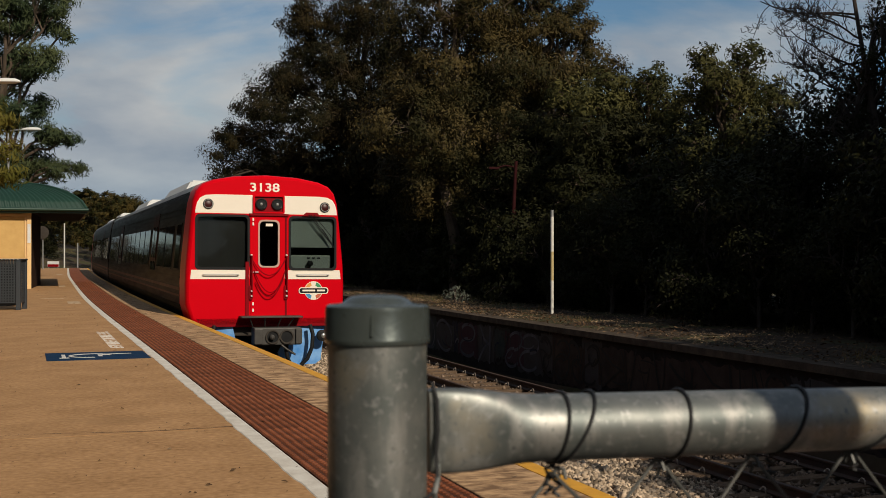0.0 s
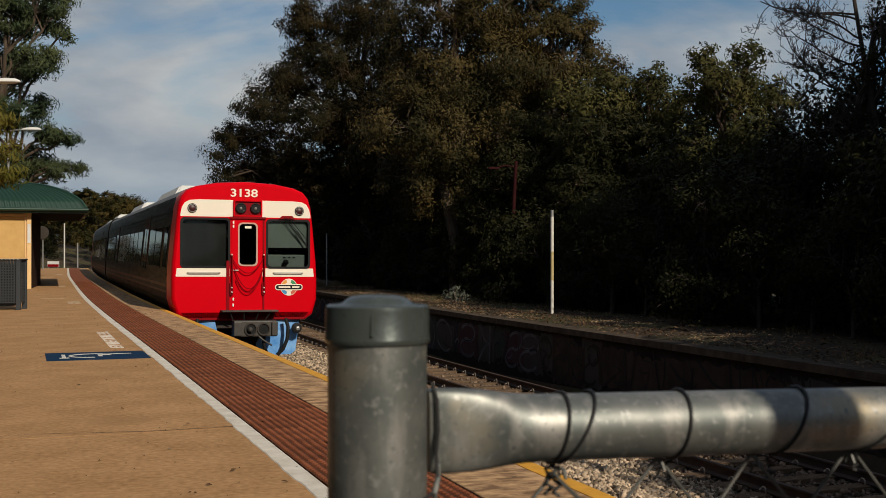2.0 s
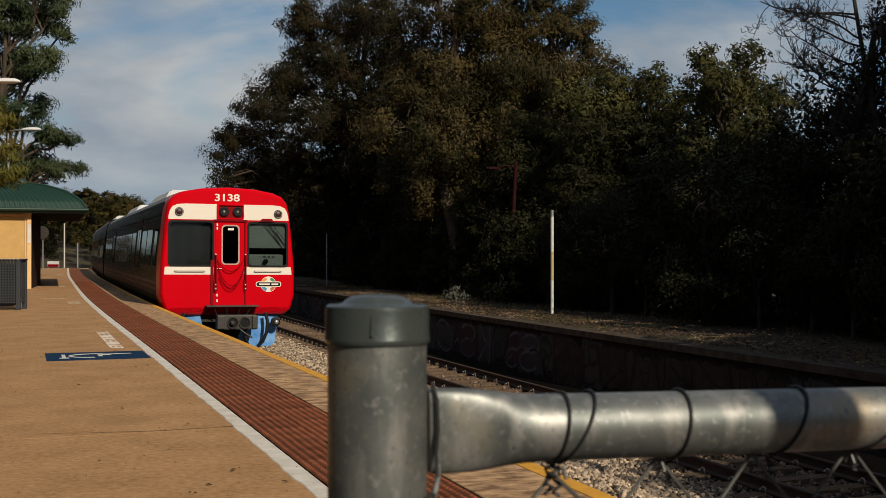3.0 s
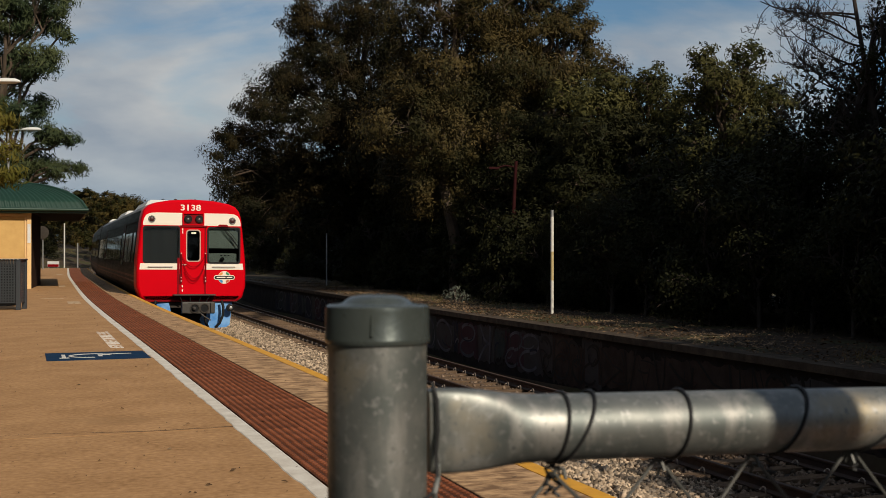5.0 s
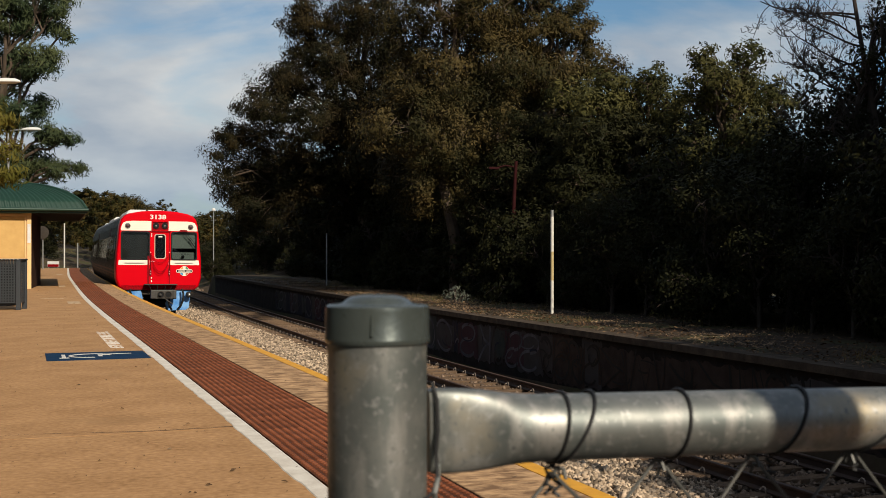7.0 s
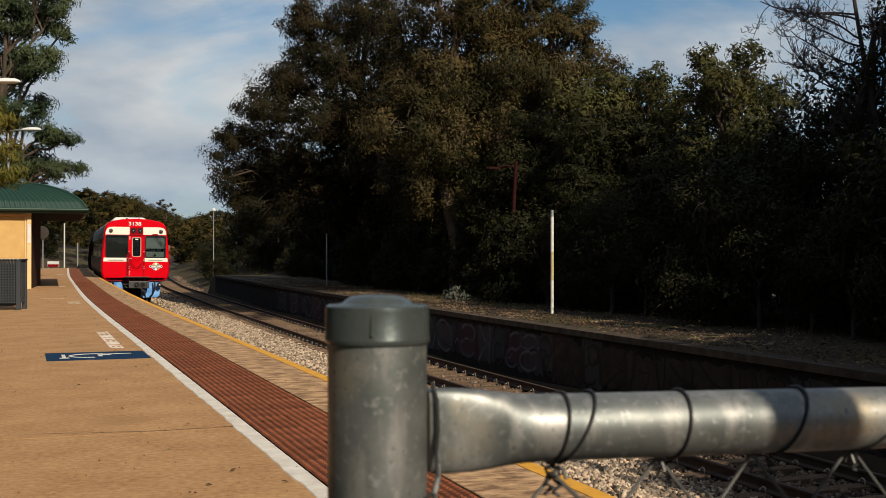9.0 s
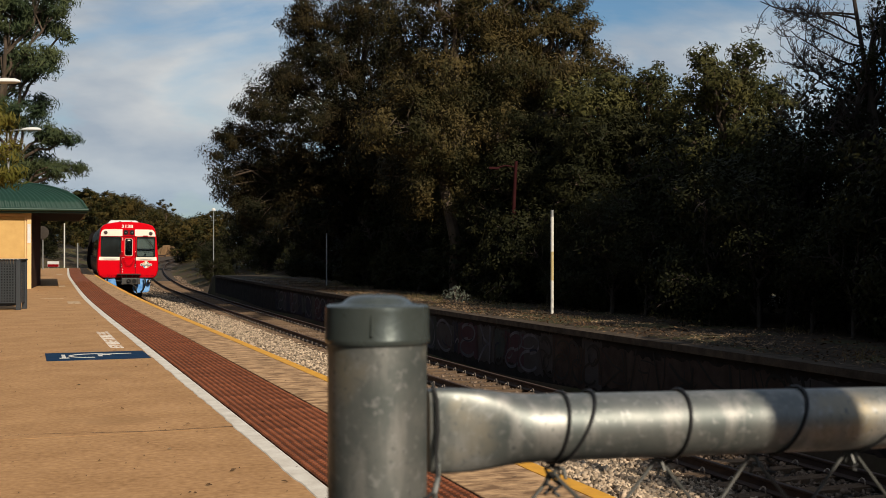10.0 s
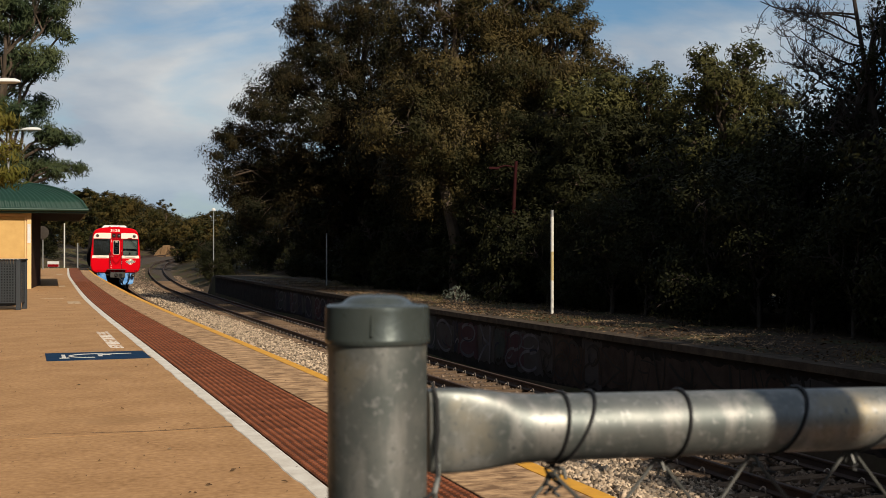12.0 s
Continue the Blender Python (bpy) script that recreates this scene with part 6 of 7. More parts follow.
    # gangway handrails, jumper cables
    for x in (-0.285, 0.37):
        t = tube("door_rail", [face_pt(x, 0.40, 0.01), face_pt(x, 0.42, 0.07), face_pt(x, 0.8, 0.07), face_pt(x, 1.10, 0.07), face_pt(x, 1.12, 0.01)], 0.015, M["darkred"], c, 8, "dark red upright handrail")
        for z in (1.12, 0.45, 0.36):
            on_face("bracket", [(0.018, 0), (0.018, 0.07), (0.012, 0.085), (0.001, 0.088)], x - 0.01, z, 0.005, M["cream"] if z > 0.5 else M["podwhite"], t, 12, "white rail bracket")
        plate("socket", rrect(x - 0.05, x + 0.02, 0.30, 0.56, 0.02, 3), 0.05, 0.045, M["darkred"], c, "jumper cable socket")
    plate("door_post", rrect(-0.40, -0.335, 0.0, 1.0, 0.01, 2), 0.022, 0.02, M["darkred"], c)
    plate("door_post", rrect(0.345, 0.375, 0.0, 1.85, 0.01, 2), 0.022, 0.02, M["darkred"], c)
    for z0, sag, xa, xb in ((1.02, 0.30, -0.27, 0.36), (0.85, 0.42, -0.25, 0.35), (0.62, 0.30, -0.22, 0.30)):
        pts = []
        for k in range(13):
            u = k / 12
            pts.append(face_pt(xa + (xb - xa) * u, z0 - sag * 4 * u * (1 - u) + (0.06 * u if sag < 0.4 else 0), 0.05 + 0.05 * math.sin(math.pi * u)))
        tube("jumper_cable", pts, 0.009, M["darkred"], c, 7, "dark red hanging jumper cable")
    # cab inside
    v, f = loft([section(0.93, 0.16), section(0.93, 1.5)], (False, True))
    lining = obj_from("cab_lining", v, f, M["cabdark"], c, "dark cab interior")
    box("floor_pan", (-1.3, 0.15, 0.0), (1.3, 1.5, 0.03), M["cabdark"], c, 0.0)
    con = box("console", (0.42, 0.22, 0.45), (1.27, 0.60, 1.13), M["cabgreen"], c, 0.03, "pale green driver's desk")
    on_face("dial", [(0.055, 0), (0.055, 0.05), (0.04, 0.06), (0.001, 0.06)], 0.84, 0.97, -0.12, M["black"], con, 16, "round black gauge")
    for k in range(3):
        box("switch", (0.80 + 0.10 * k, 0.205, 1.06), (0.85 + 0.10 * k, 0.26, 1.085), M["black"], con, 0.004)
    box("sun_blind", (0.45, 0.135, 1.27), (1.29, 0.15, 1.88), M["cabgreen"], c, 0.004, "grey-green pulled sun blind")
    # grey sheet added behind the left windscreen in place of its reflection
    cv, cf, cn = [], [], 40
    for k in range(cn + 1):
        x = -1.30 + 0.97 * k / cn
        for z in (0.80, 1.90):
            cv.append((x, 0.17 + 0.006 * math.sin(k * 0.47) + 0.004 * math.sin(k * 0.21), z))
    cf = [(2 * k, 2 * k + 2, 2 * k + 3, 2 * k + 1) for k in range(cn)]
    obj_from("reflection_sheet", cv, cf, M["reflectgrey"], c, "grey sheet behind the glass standing in for its reflection", True)
    box("left_desk", (-1.28, 0.25, 0.45), (-0.4, 0.6, 0.84), M["cabdark"], c, 0.02)
    box("seat_back", (0.6, 0.95, 0.5), (1.1, 1.07, 1.4), M["cabdark"], c, 0.05)
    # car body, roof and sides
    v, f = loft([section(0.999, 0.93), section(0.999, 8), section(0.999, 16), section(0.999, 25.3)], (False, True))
    body = obj_from("body", v, f, M["steel"], c, "steel car body with shade in its dark colour", True)
    roof_pts = [p for p in HALF if p[1] > 2.25]
    ring = [(x * 1.006, z + 0.012) for x, z in roof_pts] + [(-x * 1.006, z + 0.012) for x, z in reversed(roof_pts[:-1])]
    rv = [Vector((x, y, z)) for y in (0.96, 12, 25.32) for x, z in ring] + [Vector((x, y, z - 0.03)) for y in (0.96, 12, 25.32) for x, z in ring]
    n = len(ring)
    rf = [(i * n + k, i * n + k + 1, (i + 1) * n + k + 1, (i + 1) * n + k) for i in (0, 1, 3, 4) for k in range(n - 1)]
    rf += [(k, k + 1, 3 * n + k + 1, 3 * n + k) for k in range(n - 1)]
    roof = obj_from("roof", rv, rf, M["roofgrey"], c, "grey car roof", True)
    for y0, y1, w in ((5.2, 10.6, 0.95), (15.6, 21.0, 0.95)):
        bm = bmesh.new()
        add_box(bm, (-w, y0, 2.46), (w, y1, 2.83), 0.0)
        for vv in bm.verts:
            if vv.co.z > 2.7:
                vv.co.x *= 0.74
                vv.co.y += 0.5 if vv.co.y < (y0 + y1) / 2 else -0.5
        bmesh.ops.bevel(bm, geom=list(bm.edges), offset=0.04, segments=2, affect="EDGES")
        pod = part("roof_unit", bm, M["podwhite"], c, "white air conditioning unit")
        for k in range(5):
            box("grille", (-0.4, y0 + 1.0 + 0.8 * k, 2.82), (0.4, y0 + 1.5 + 0.8 * k, 2.84), M["roofgrey"], pod, 0.004)
    for x, y in ((-0.35, 1.1), (0.2, 1.15), (0.7, 1.2)):
        lathe("roof_fitting", [(0.05, 2.55), (0.05, 2.63), (0.03, 2.66), (0.001, 2.67)], M["under"], c, 10, "", pose(x, y, 0))

    def side_pt(x_sign, y, z, off):
        x = float(np.interp(z, [-0.1, 0.2, 0.6, 0.95, 1.75, 2.1], [1.40, 1.485, 1.49, 1.475, 1.40, 1.36]))
        return Vector((x_sign * (x + off), y, z))

    def side_panel(name, sg, y0, y1, z0, z1, off, mat, label="", parent=None):
        v = [side_pt(sg, y, z, o) for o in (off, -0.01) for y, z in ((y0, z0), (y1, z0), (y1, (z0 + z1) / 2), (y1, z1), (y0, z1), (y0, (z0 + z1) / 2))]
        f = [(0, 1, 2, 5), (5, 2, 3, 4)] + [(i, (i + 1) % 6, (i + 1) % 6 + 6, i + 6) for i in range(6)]
        return obj_from(name, v, f, mat, parent or c, label)

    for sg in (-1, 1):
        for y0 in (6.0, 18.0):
            d = side_panel("side_door", sg, y0, y0 + 1.3, -0.12, 2.05, 0.012, M["shadedred"], "red sliding door darkened for the shaded side")
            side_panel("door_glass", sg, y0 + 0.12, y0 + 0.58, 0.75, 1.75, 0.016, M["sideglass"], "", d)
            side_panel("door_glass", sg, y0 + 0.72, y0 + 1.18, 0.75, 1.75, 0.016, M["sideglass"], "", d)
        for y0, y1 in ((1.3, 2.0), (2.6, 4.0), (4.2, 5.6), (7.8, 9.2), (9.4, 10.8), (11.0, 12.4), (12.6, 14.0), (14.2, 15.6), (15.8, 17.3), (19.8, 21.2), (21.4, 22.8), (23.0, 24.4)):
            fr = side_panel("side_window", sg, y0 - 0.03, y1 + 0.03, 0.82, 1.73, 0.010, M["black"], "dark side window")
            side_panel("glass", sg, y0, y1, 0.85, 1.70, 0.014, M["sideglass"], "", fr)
        side_panel("stripe", sg, 0.97, 25.2, 0.44, 0.50, 0.006, M["stripe"], "pale stripe painted for a reflection on the side")
        side_panel("stripe", sg, 0.97, 25.2, 0.32, 0.36, 0.006, M["stripe"], "pale stripe painted for a reflection on the side")
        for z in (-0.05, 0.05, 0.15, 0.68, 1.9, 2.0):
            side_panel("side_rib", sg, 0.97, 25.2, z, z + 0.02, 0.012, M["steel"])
    # under the floor
    box("headstock", (-1.15, 0.12, -0.38), (1.15, 0.5, -0.20), M["under"], c, 0.02, "dark headstock beam")
    plate("lower_valance", [(-1.2, -0.20), (1.2, -0.20), (1.30, -0.05), (-1.30, -0.05)][::-1], 0.0, 0.02, M["darkred"], c, "dark red valance")
    st = box("step_plate", (-0.52, -0.30, -0.03), (0.62, 0.06, 0.0), M["couplergrey"], c, 0.006, "grey footstep over the coupler")
    for x in (-0.36, -0.08, 0.22, 0.46):
        tube("strut", [(x, -0.26, -0.03), (x * 0.8 + 0.01, -0.1, -0.2)], 0.012, M["couplergrey"], st, 6)
    cp = box("coupler_head", (-0.31, -0.42, -0.52), (0.57, -0.12, -0.20), M["couplergrey"], c, 0.025, "grey automatic coupler head")
    cp_m = pose(0, -0.42, 0, 90, 0, 0)
    for x, r in ((0.03, 0.13), (0.29, 0.13)):
        lathe("coupler_cone", [(r, 0.0), (r, 0.03), (r * 0.82, 0.03), (r * 0.78, -0.0)], M["under"], cp, 20, "", pose(x, -0.42, -0.37, 90, 0, 0))
        lathe("coupler_hole", [(r * 0.8, 0.004), (0.001, 0.006)], M["black"], cp, 20, "", pose(x, -0.42, -0.37, 90, 0, 0))
    lathe("coupler_pin", [(0.05, 0.0), (0.045, 0.10), (0.02, 0.12)], M["couplergrey"], cp, 14, "", pose(0.01, -0.42, -0.37, 90, 0, 0))
    for x0, x1 in ((-0.31, -0.15), (0.45, 0.57)):
        box("contact_box", (x0, -0.47, -0.50), (x1, -0.415, -0.22), M["couplergrey"], cp, 0.015)
    box("draft_gear", (-0.12, -0.12, -0.48), (0.38, 0.6, -0.24), M["under"], c, 0.03)
    tube("release_rod", [(0.20, -0.40, -0.52), (0.30, -0.42, -0.60), (0.46, -0.40, -0.70)], 0.02, M["couplergrey"], c, 8)
    for sg in (-1, 1):
        n = [(0.48, -0.20), (1.13, -0.20), (1.06, -0.86), (0.96, -0.93), (0.32, -0.95), (0.22, -0.70)] if sg > 0 else [(-1.1, -0.20), (-0.62, -0.20), (-0.52, -0.62), (-0.42, -0.88), (-0.60, -0.93), (-1.03, -0.88)]
        vv = [Vector((x, 0.0 + 0.10 * (x * sg) - (z + 0.2) * 0.06, z)) for x, z in n] + [Vector((x, 0.025 + 0.10 * (x * sg) - (z + 0.2) * 0.06, z)) for x, z in n]
        k = len(n)
        obj_from("plough", vv, [tuple(range(k)), tuple(range(2 * k - 1, k - 1, -1))] + [(i, i + k, (i + 1) % k + k, (i + 1) % k) for i in range(k)], M["plough"], c, "blue rail guard plate with pale cloud marks")
    for pts in ([(0.80, -0.10, -0.18), (0.84, -0.16, -0.35), (0.82, -0.17, -0.6), (0.74, -0.16, -0.8), (0.62, -0.14, -0.92)], [(0.36, -0.10, -0.50), (0.34, -0.16, -0.65), (0.37, -0.16, -0.8), (0.44, -0.14, -0.92)],
                [(-0.98, -0.10, -0.18), (-1.0, -0.14, -0.26), (-0.96, -0.1, -0.34)]):
        tube("air_hose", pts, 0.038, M["black"], c, 10, "black air hose")
    on_lamp = lathe("horn", [(0.10, 0.0), (0.11, 0.05), (0.10, 0.08), (0.07, 0.09)], M["black"], c, 18, "black lamp under the headstock", pose(1.03, -0.05, -0.38, 90, 0, 0))
    lathe("lens", [(0.045, 0.09), (0.03, 0.10), (0.001, 0.105)], M["lens"], on_lamp, 14, "", pose(1.05, -0.05, -0.38, 90, 0, 0))
    for y in (4.0, 21.0):
        bg = box("bogie_frame", (-1.05, y - 1.6, -0.95), (1.05, y + 1.6, -0.70), M["under"], c, 0.04, "grimy bogie frame")
        for dy in (-1.2, 1.2):
            for x in (-0.80, 0.80):
                lathe("wheel", [(0.05, -0.07), (0.44, -0.07), (0.44, -0.05), (0.42, 0.05), (0.36, 0.06), (0.05, 0.04)], M["rail"], bg, 24, "steel wheel", pose(x, y + dy, -0.83, 0, 90 if x > 0 else -90, 0))
            tube("axle", [(-0.85, y + dy, -0.83), (0.85, y + dy, -0.83)], 0.07, M["under"], bg, 10)
    for y0, y1 in ((7.0, 10.5), (11.0, 13.5), (14.0, 17.5)):
        for x0, x1 in ((-1.25, -0.3), (0.3, 1.25)):
            box("equipment_box", (x0, y0, -0.92), (x1, y1, -0.2), M["under"], c, 0.03, "grimy underfloor equipment box")
    return c


def car_pose(s):
    def c(q):
        return on_line(q, 1.55 - 0.0015 * max(0.0, q - 24) + 0.010 * max(0.0, q - 78))
    a, b = c(s + 4), c(s + 21)
    d = (b - a).normalized()
    p = a - 4 * d
    return pose(p.x, p.y, 0.0016 * max(0.0, s - 20), 0, 0, math.degrees(math.atan2(-d.x, d.y)) - 0.035 * max(0.0, s - 40)) @ pose(0, 0, -1.2, 0, 0.5, 0) @ pose(0, 0, 1.2)


TAIL = pose(0, 25.35, 0, 0, 0, 180)
front_car = build_car()
front_car.matrix_basis = car_pose(15.5)
rear_car = copy_thing(front_car, car_pose(15.5 + 25.75) @ TAIL)


# ---- graffiti on the disused platform's wall ----
def graffiti():
    """Letter-like strokes sprayed over shade-darkened colour fields; none can be read."""
    rng = random.Random(17)
    face = FE + 0.09
    top, bot = FAR_TOP - 0.16, -1.72
    cz, hz, lean = (top + bot) / 2, (top - bot) / 2, 0.0

    def wall_pt(s, z, off):
        return on_line(s, face - off, z)

    def field(s0, s1, z0, z1, mat, off):
        n = 14
        up = [(s0 + (s1 - s0) * i / n, z1 + rng.uniform(-0.05, 0.05)) for i in range(n + 1)]
        dn = [(s0 + (s1 - s0) * i / n, z0 + rng.uniform(-0.05, 0.05)) for i in range(n, -1, -1)]
        v = [wall_pt(a, b, off) for a, b in up + dn]
        f = [(i, i + 1, 2 * n - i, 2 * n + 1 - i) for i in range(n)]
        obj_from("graffiti_shape", v, f, mat, far_platform, "painted graffiti shape in shade-darkened colour")

    def stroke(pts, width, mat, off):
        v, f, n = [], [], len(pts)
        pts = [(a + lean * (b - cz), b) for a, b in pts]
        for i, (a, b) in enumerate(pts):
            a0, b0 = pts[max(0, i - 1)]
            a1, b1 = pts[min(n - 1, i + 1)]
            d = math.hypot(a1 - a0, b1 - b0) or 1.0
            nx, nz = -(b1 - b0) / d * width / 2, (a1 - a0) / d * width / 2
            v += [wall_pt(a + nx, b + nz, off), wall_pt(a - nx, b - nz, off)]
        f = [(2 * i, 2 * i + 1, 2 * i + 3, 2 * i + 2) for i in range(n - 1)]
        obj_from("graffiti_stroke", v, f, mat, far_platform)

    def arc(cs, cz, rs, rz, a0, a1, n=14):
        return [(cs + rs * math.cos(a0 + (a1 - a0) * i / n), cz + rz * math.sin(a0 + (a1 - a0) * i / n)) for i in range(n + 1)]

    s, k = 6.5, 0
    while s < 50:
        far = s > 17.5
        w = rng.uniform(0.5, 1.7)
        lean = rng.uniform(-0.45, 0.45)
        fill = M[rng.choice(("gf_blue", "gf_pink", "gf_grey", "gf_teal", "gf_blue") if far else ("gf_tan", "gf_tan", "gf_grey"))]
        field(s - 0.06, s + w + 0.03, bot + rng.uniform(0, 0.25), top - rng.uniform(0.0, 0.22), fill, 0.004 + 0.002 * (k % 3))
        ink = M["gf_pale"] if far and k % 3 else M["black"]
        wd = rng.uniform(0.05, 0.085)
        kind = rng.randrange(5)
        lo, hi = cz - hz * rng.uniform(0.5, 0.95), cz + hz * rng.uniform(0.5, 0.95)
        for _ in range(2):
            a0 = rng.uniform(0, 6)
            stroke(arc(s + w * rng.uniform(0.2, 0.9), cz + hz * rng.uniform(-0.5, 0.5), w * rng.uniform(0.1, 0.4), hz * rng.uniform(0.15, 0.5), a0, a0 + rng.uniform(1.2, 4.0), 10), rng.uniform(0.025, 0.06), M[rng.choice(("black", "gf_pale", "gf_pink", "gf_blue"))] if far else M["black"], 0.016)
        if kind == 0:
            stroke(arc(s + w / 2, cz, w * 0.42, hz * 0.78, 0.5, 5.9, 22), wd, ink, 0.012)
        elif kind == 1:
            stroke([(s + w * 0.12, lo), (s + w * 0.3, hi), (s + w * 0.5, lo + 0.2), (s + w * 0.7, hi), (s + w * 0.9, lo)], wd, ink, 0.012)
        elif kind == 2:
            stroke(arc(s + w / 2, cz + hz * 0.38, w * 0.36, hz * 0.40, 0.4, 4.6), wd, ink, 0.012)
            stroke(arc(s + w / 2, cz - hz * 0.36, w * 0.38, hz * 0.42, -2.7, 1.6), wd, ink, 0.013)
        elif kind == 3:
            stroke([(s + w * 0.2, lo), (s + w * 0.22, hi)], wd, ink, 0.012)
            stroke([(s + w * 0.25, cz), (s + w * 0.55, cz + 0.1), (s + w * 0.85, hi)], wd, ink, 0.013)
            stroke([(s + w * 0.35, cz), (s + w * 0.6, cz - 0.15), (s + w * 0.9, lo)], wd, ink, 0.014)
        else:
            stroke([(s + w * 0.15, hi), (s + w * 0.5, hi - 0.05), (s + w * 0.85, hi)], wd, ink, 0.012)
            stroke(arc(s + w * 0.5, cz - 0.05, w * 0.3, hz * 0.7, 1.4, 6.0, 16), wd, ink, 0.013)
        stroke([(s + w, bot + 0.1), (s + w + rng.uniform(-0.08, 0.08), cz), (s + w, top - 0.1)], 0.03, M["black"], 0.015)
        s += w * rng.uniform(0.75, 1.0)
        k += 1


graffiti()


# ---- loose ballast ----
def stones(name, label, mat, boxes, seed, size):
    """boxes: (count, s0, s1, o0, o1); one mesh of rough little blocks lying on the bed."""
    rng = np.random.default_rng(seed)
    cube = np.array([(-1, -1, -1), (1, -1, -1), (1, 1, -1), (-1, 1, -1), (-1, -1, 1), (1, -1, 1), (1, 1, 1), (-1, 1, 1)], float)
    quad = np.array([(0, 3, 2, 1), (4, 5, 6, 7), (0, 1, 5, 4), (1, 2, 6, 5), (2, 3, 7, 6), (3, 0, 4, 7)])
    prof_o, prof_z = [-0.05, 3.5, 4.2, 5.0, 7.9, 8.25], [-1.5, -1.47, -1.70, -1.84, -1.86, -1.93]
    allv = []
    for count, s0, s1, o0, o1 in boxes:
        s, o = rng.uniform(s0, s1, count), rng.uniform(o0, o1, count)
        h = np.interp(s, LS, LTH)
        z = np.interp(o, prof_o, prof_z) + rng.uniform(-0.01, 0.035, count) + np.array([climb(q) for q in s])
        c = np.stack([np.interp(s, LS, LX) + o * np.cos(h), np.interp(s, LS, LY) - o * np.sin(h), z], axis=1)
        v = cube[None] * (1 + 0.45 * rng.normal(size=(count, 8, 3))).clip(0.25, 1.8)
        v *= (size * rng.uniform(0.5, 1.35, (count, 1, 3)))
        q = rng.normal(size=(count, 4))
        q /= np.linalg.norm(q, axis=1, keepdims=True)
        w, x, y, zz = q.T
        R = np.stack([np.stack([1 - 2 * (y * y + zz * zz), 2 * (x * y - w * zz), 2 * (x * zz + w * y)], -1),
                      np.stack([2 * (x * y + w * zz), 1 - 2 * (x * x + zz * zz), 2 * (y * zz - w * x)], -1),
                      np.stack([2 * (x * zz - w * y), 2 * (y * zz + w * x), 1 - 2 * (x * x + y * y)], -1)], axis=1)
        allv.append(np.einsum("nij,nkj->nki", R, v) + c[:, None])
    V = np.concatenate(allv)
    n = len(V)
    F = (quad[None] + 8 * np.arange(n)[:, None, None]).reshape(-1)
    me = bpy.data.meshes.new(name)
    me.vertices.add(n * 8)
    me.vertices.foreach_set("co", V.astype(np.float32).ravel())
    me.loops.add(n * 24)
    me.loops.foreach_set("vertex_index", F.astype(np.int32))
    me.polygons.add(n * 6)
    me.polygons.foreach_set("loop_start", np.arange(0, n * 24, 4, dtype=np.int32))
    me.update(calc_edges=True)
    me.materials.append(mat)
    return tagged(new(name, me), label, "ballast", kind="stuff")


stones("ballast_stones", "pale angular ballast stones between the tracks", M["stone"], [(13000, 2, 16, 3.0, 5.6), (17000, 16, 48, 2.7, 5.5), (5000, 48, 90, 2.4, 5.4), (1500, 4, 40, 0.1, 3.0)], 91, 0.025)
stones("verge_stones", "coarse grey ballast spread past the platform end", M["stone_dark"], [(2600, 76, 128, 2.6, 5.5), (700, 80, 120, -1.2, 0.6), (900, 84, 112, 8.2, 9.4)], 93, 0.045)
stones("track_stones", "dark rust-stained ballast between the rails", M["stone_dark"], [(5000, 2, 14, 5.5, 8.2), (5000, 14, 40, 5.5, 8.2), (1500, 40, 80, 5.5, 8.2)], 92, 0.026)

# ---- sleepers and clips ----
def piece_mesh(name, bm, mat):
    me = bpy.data.meshes.new(name)
    bm.to_mesh(me)
    bm.free()
    me.materials.append(mat)
    return me


def piece(name, me, m, parent):
    ob = new(name, me)
    ob.parent, ob.matrix_basis = parent, m
    return ob


bm = add_box(bmesh.new(), (-1.27, -0.115, -0.12), (1.27, 0.115, 0.0), 0.012)
sleeper_me = piece_mesh("sleeper", bm, M["sleeper"])
cv, cf = tube_arrays([(0.0, -0.05, 0.0), (0.0, -0.05, 0.045), (0.005, -0.02, 0.075), (0.01, 0.02, 0.075), (0.0, 0.045, 0.05), (-0.03, 0.04, 0.03)], 0.011, 5)
clip_me = bpy.data.meshes.new("rail_clip")
clip_me.from_pydata([tuple(p) for p in cv], [], cf)
clip_me.materials.append(M["clip"])
for k in range(150):
    s = 1.0 + 0.667 * k
    piece("sleeper", sleeper_me, line_pose(s, FAR_O, FAR_RAIL - 0.165), far_track)
    piece("sleeper", sleeper_me, line_pose(s * 1.02, 1.55, NEAR_RAIL - 0.165), near_track)
    if k < 75:
        for r in (-0.7525, 0.7525):
            piece("rail_clip", clip_me, line_pose(s, FAR_O + r - 0.10, FAR_RAIL - 0.16), far_track)

# ---- coping slabs and the yellow edge ----
for k in range(100):
    a = -9 + 0.9 * k
    if a + 0.9 > S_END:
        break
    ribbon("coping_slab", [(0.0, -0.004), (0.0, -0.15), (-0.59, -0.15), (-0.600, -0.004), (-0.596, 0.0), (-0.004, 0.0)], [a + 0.003, a + 0.45, a + 0.897], M["coping"], platform, "", True)
ribbon("yellow_line", [(-0.111, 0.0), (-0.110, 0.0035), (-0.004, 0.0035), (0.0045, -0.004), (0.0045, -0.05)], steps(-8, S_END, 0.5), M["yellow_line"], platform, "worn yellow platform edge line")


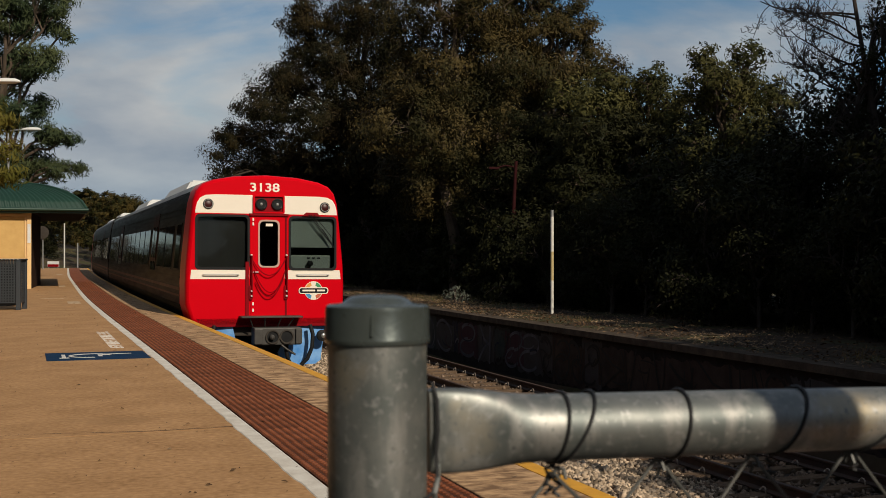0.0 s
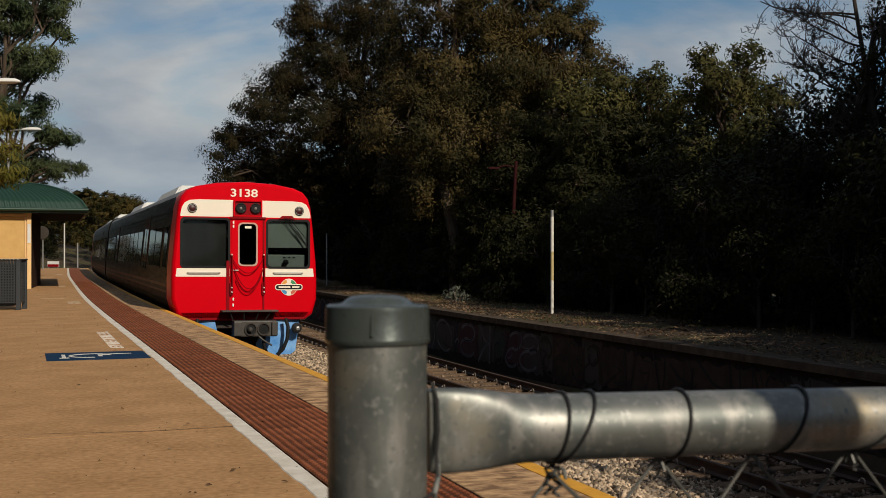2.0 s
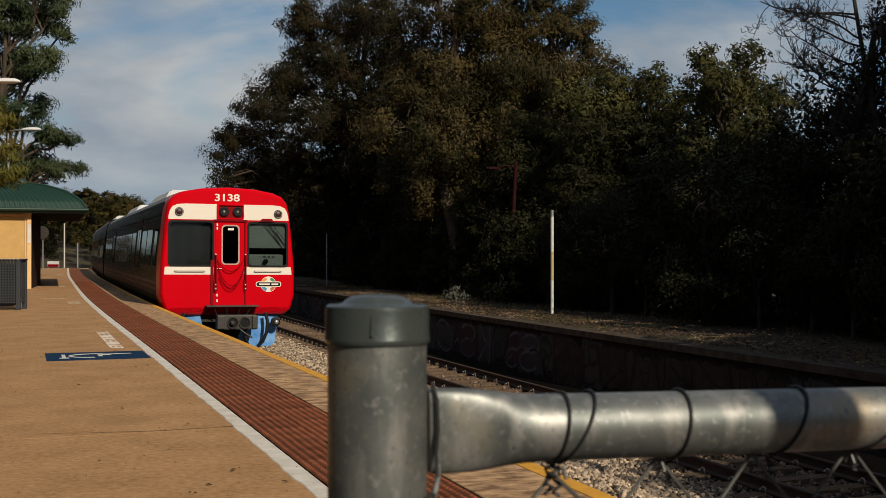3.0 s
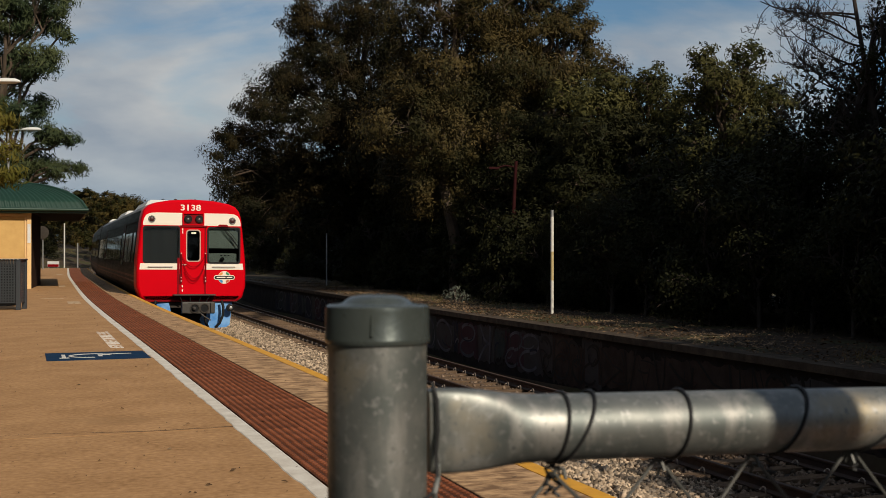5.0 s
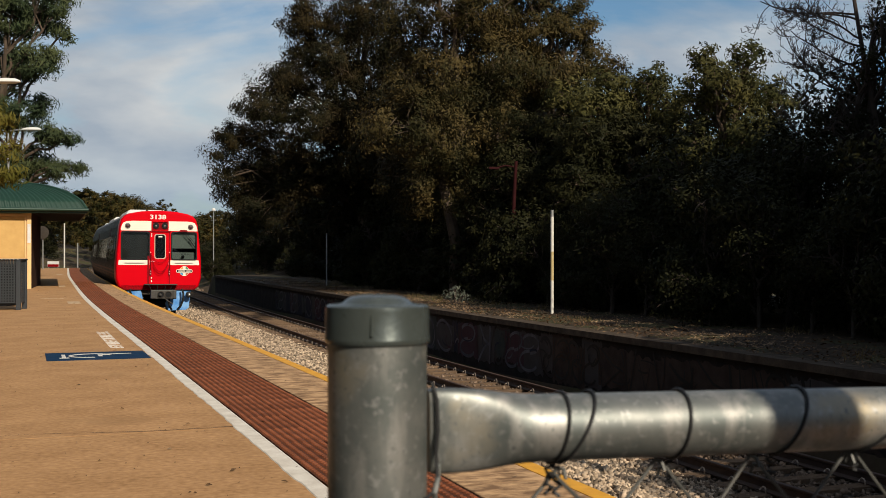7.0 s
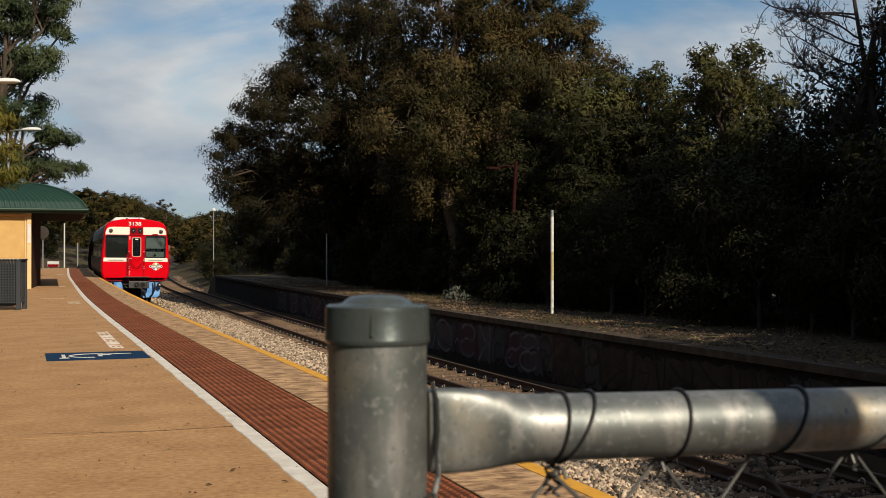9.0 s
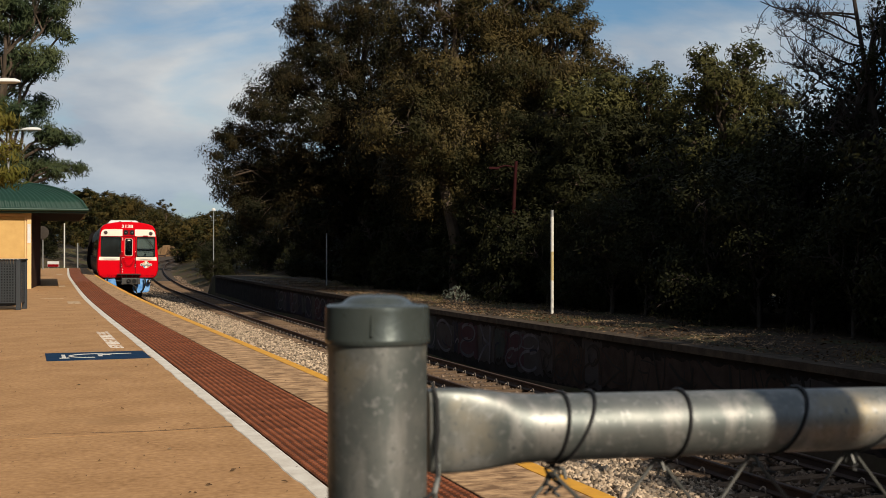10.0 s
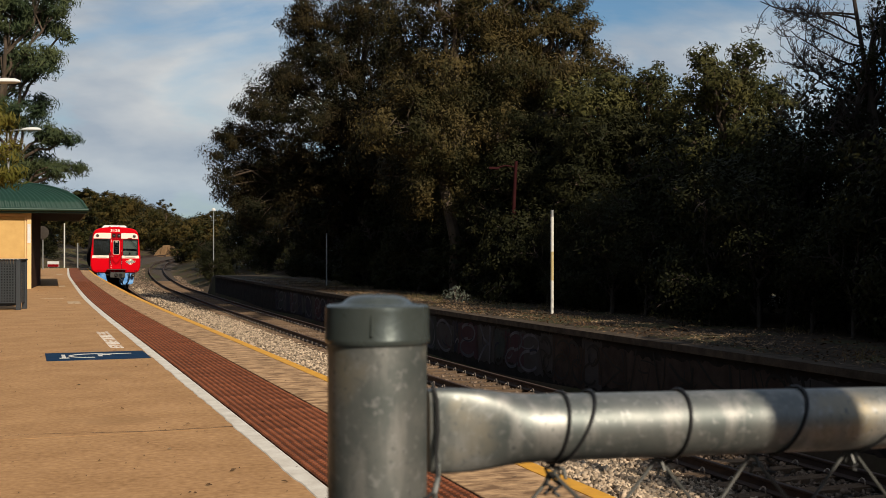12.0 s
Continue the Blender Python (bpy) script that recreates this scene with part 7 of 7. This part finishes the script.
# ---- tactile pavers with raised studs ----
def paver_mesh(studs):
    bm = add_box(bmesh.new(), (-0.1555, -0.148, -0.04), (0.1555, 0.148, 0.0), 0.0)
    base_faces = len(bm.faces)
    if studs:
        ang = (0.0, 1.047, 2.094, 3.142, 4.189, 5.236)
        for i in range(6):
            for j in range(6):
                x, y = -0.131 + i * 0.0524, -0.1235 + j * 0.0494
                lo = [bm.verts.new((x + 0.0185 * math.cos(a), y + 0.0245 * math.sin(a), 0.0)) for a in ang]
                hi = [bm.verts.new((x + 0.0135 * math.cos(a), y + 0.019 * math.sin(a), 0.007)) for a in ang]
                bm.faces.new(hi)
                for q in range(6):
                    bm.faces.new((lo[q], lo[(q + 1) % 6], hi[(q + 1) % 6], hi[q]))
    bm.faces.ensure_lookup_table()
    for k, fc in enumerate(bm.faces):
        fc.material_index = 1 if k < base_faces else 0
    me = piece_mesh("tactile_paver", bm, M["tactile"])
    me.materials.append(M["tactile_groove"])
    return me


studded = paver_mesh(True)
g = random.Random(12)
for k in range(150):
    s = -4.0 + 0.3 * k
    for o in (-0.774, -1.088):
        piece("tactile_paver", studded, line_pose(s, o, g.uniform(-0.002, 0.002)), platform)
ribbon("tactile_strip", [(-1.245, -0.04), (-1.245, 0.0), (-0.617, 0.0), (-0.617, -0.04)], steps(-4.0 + 0.3 * 150 - 0.14, S_END, 1.0), M["tactile"], platform, "terracotta tactile strip", True)
ribbon("tactile_strip", [(-1.245, -0.04), (-1.245, 0.0), (-0.617, 0.0), (-0.617, -0.04)], steps(-20, -4.16, 1.0), M["tactile"], platform, "terracotta tactile strip", True)


# ---- what moves ----
def motions():
    rows = [(0, 15.5), (0.5, 15.78), (1, 16.24), (1.5, 16.86), (2, 17.66), (2.5, 18.64), (3, 19.83), (3.5, 21.2), (4, 22.75), (4.5, 24.45), (5, 26.3), (5.5, 28.35), (6, 30.65),
            (6.5, 33.2), (7, 35.95), (7.5, 38.8), (8, 41.65), (8.5, 44.5), (9, 47.4), (9.5, 50.4), (10, 53.45), (10.5, 56.7), (11, 60.1), (11.5, 63.6), (12, 67.3)]
    walk(front_car, [(t, car_pose(s)) for t, s in rows])
    walk(rear_car, [(t, car_pose(s + 25.75) @ TAIL) for t, s in rows])


motions()
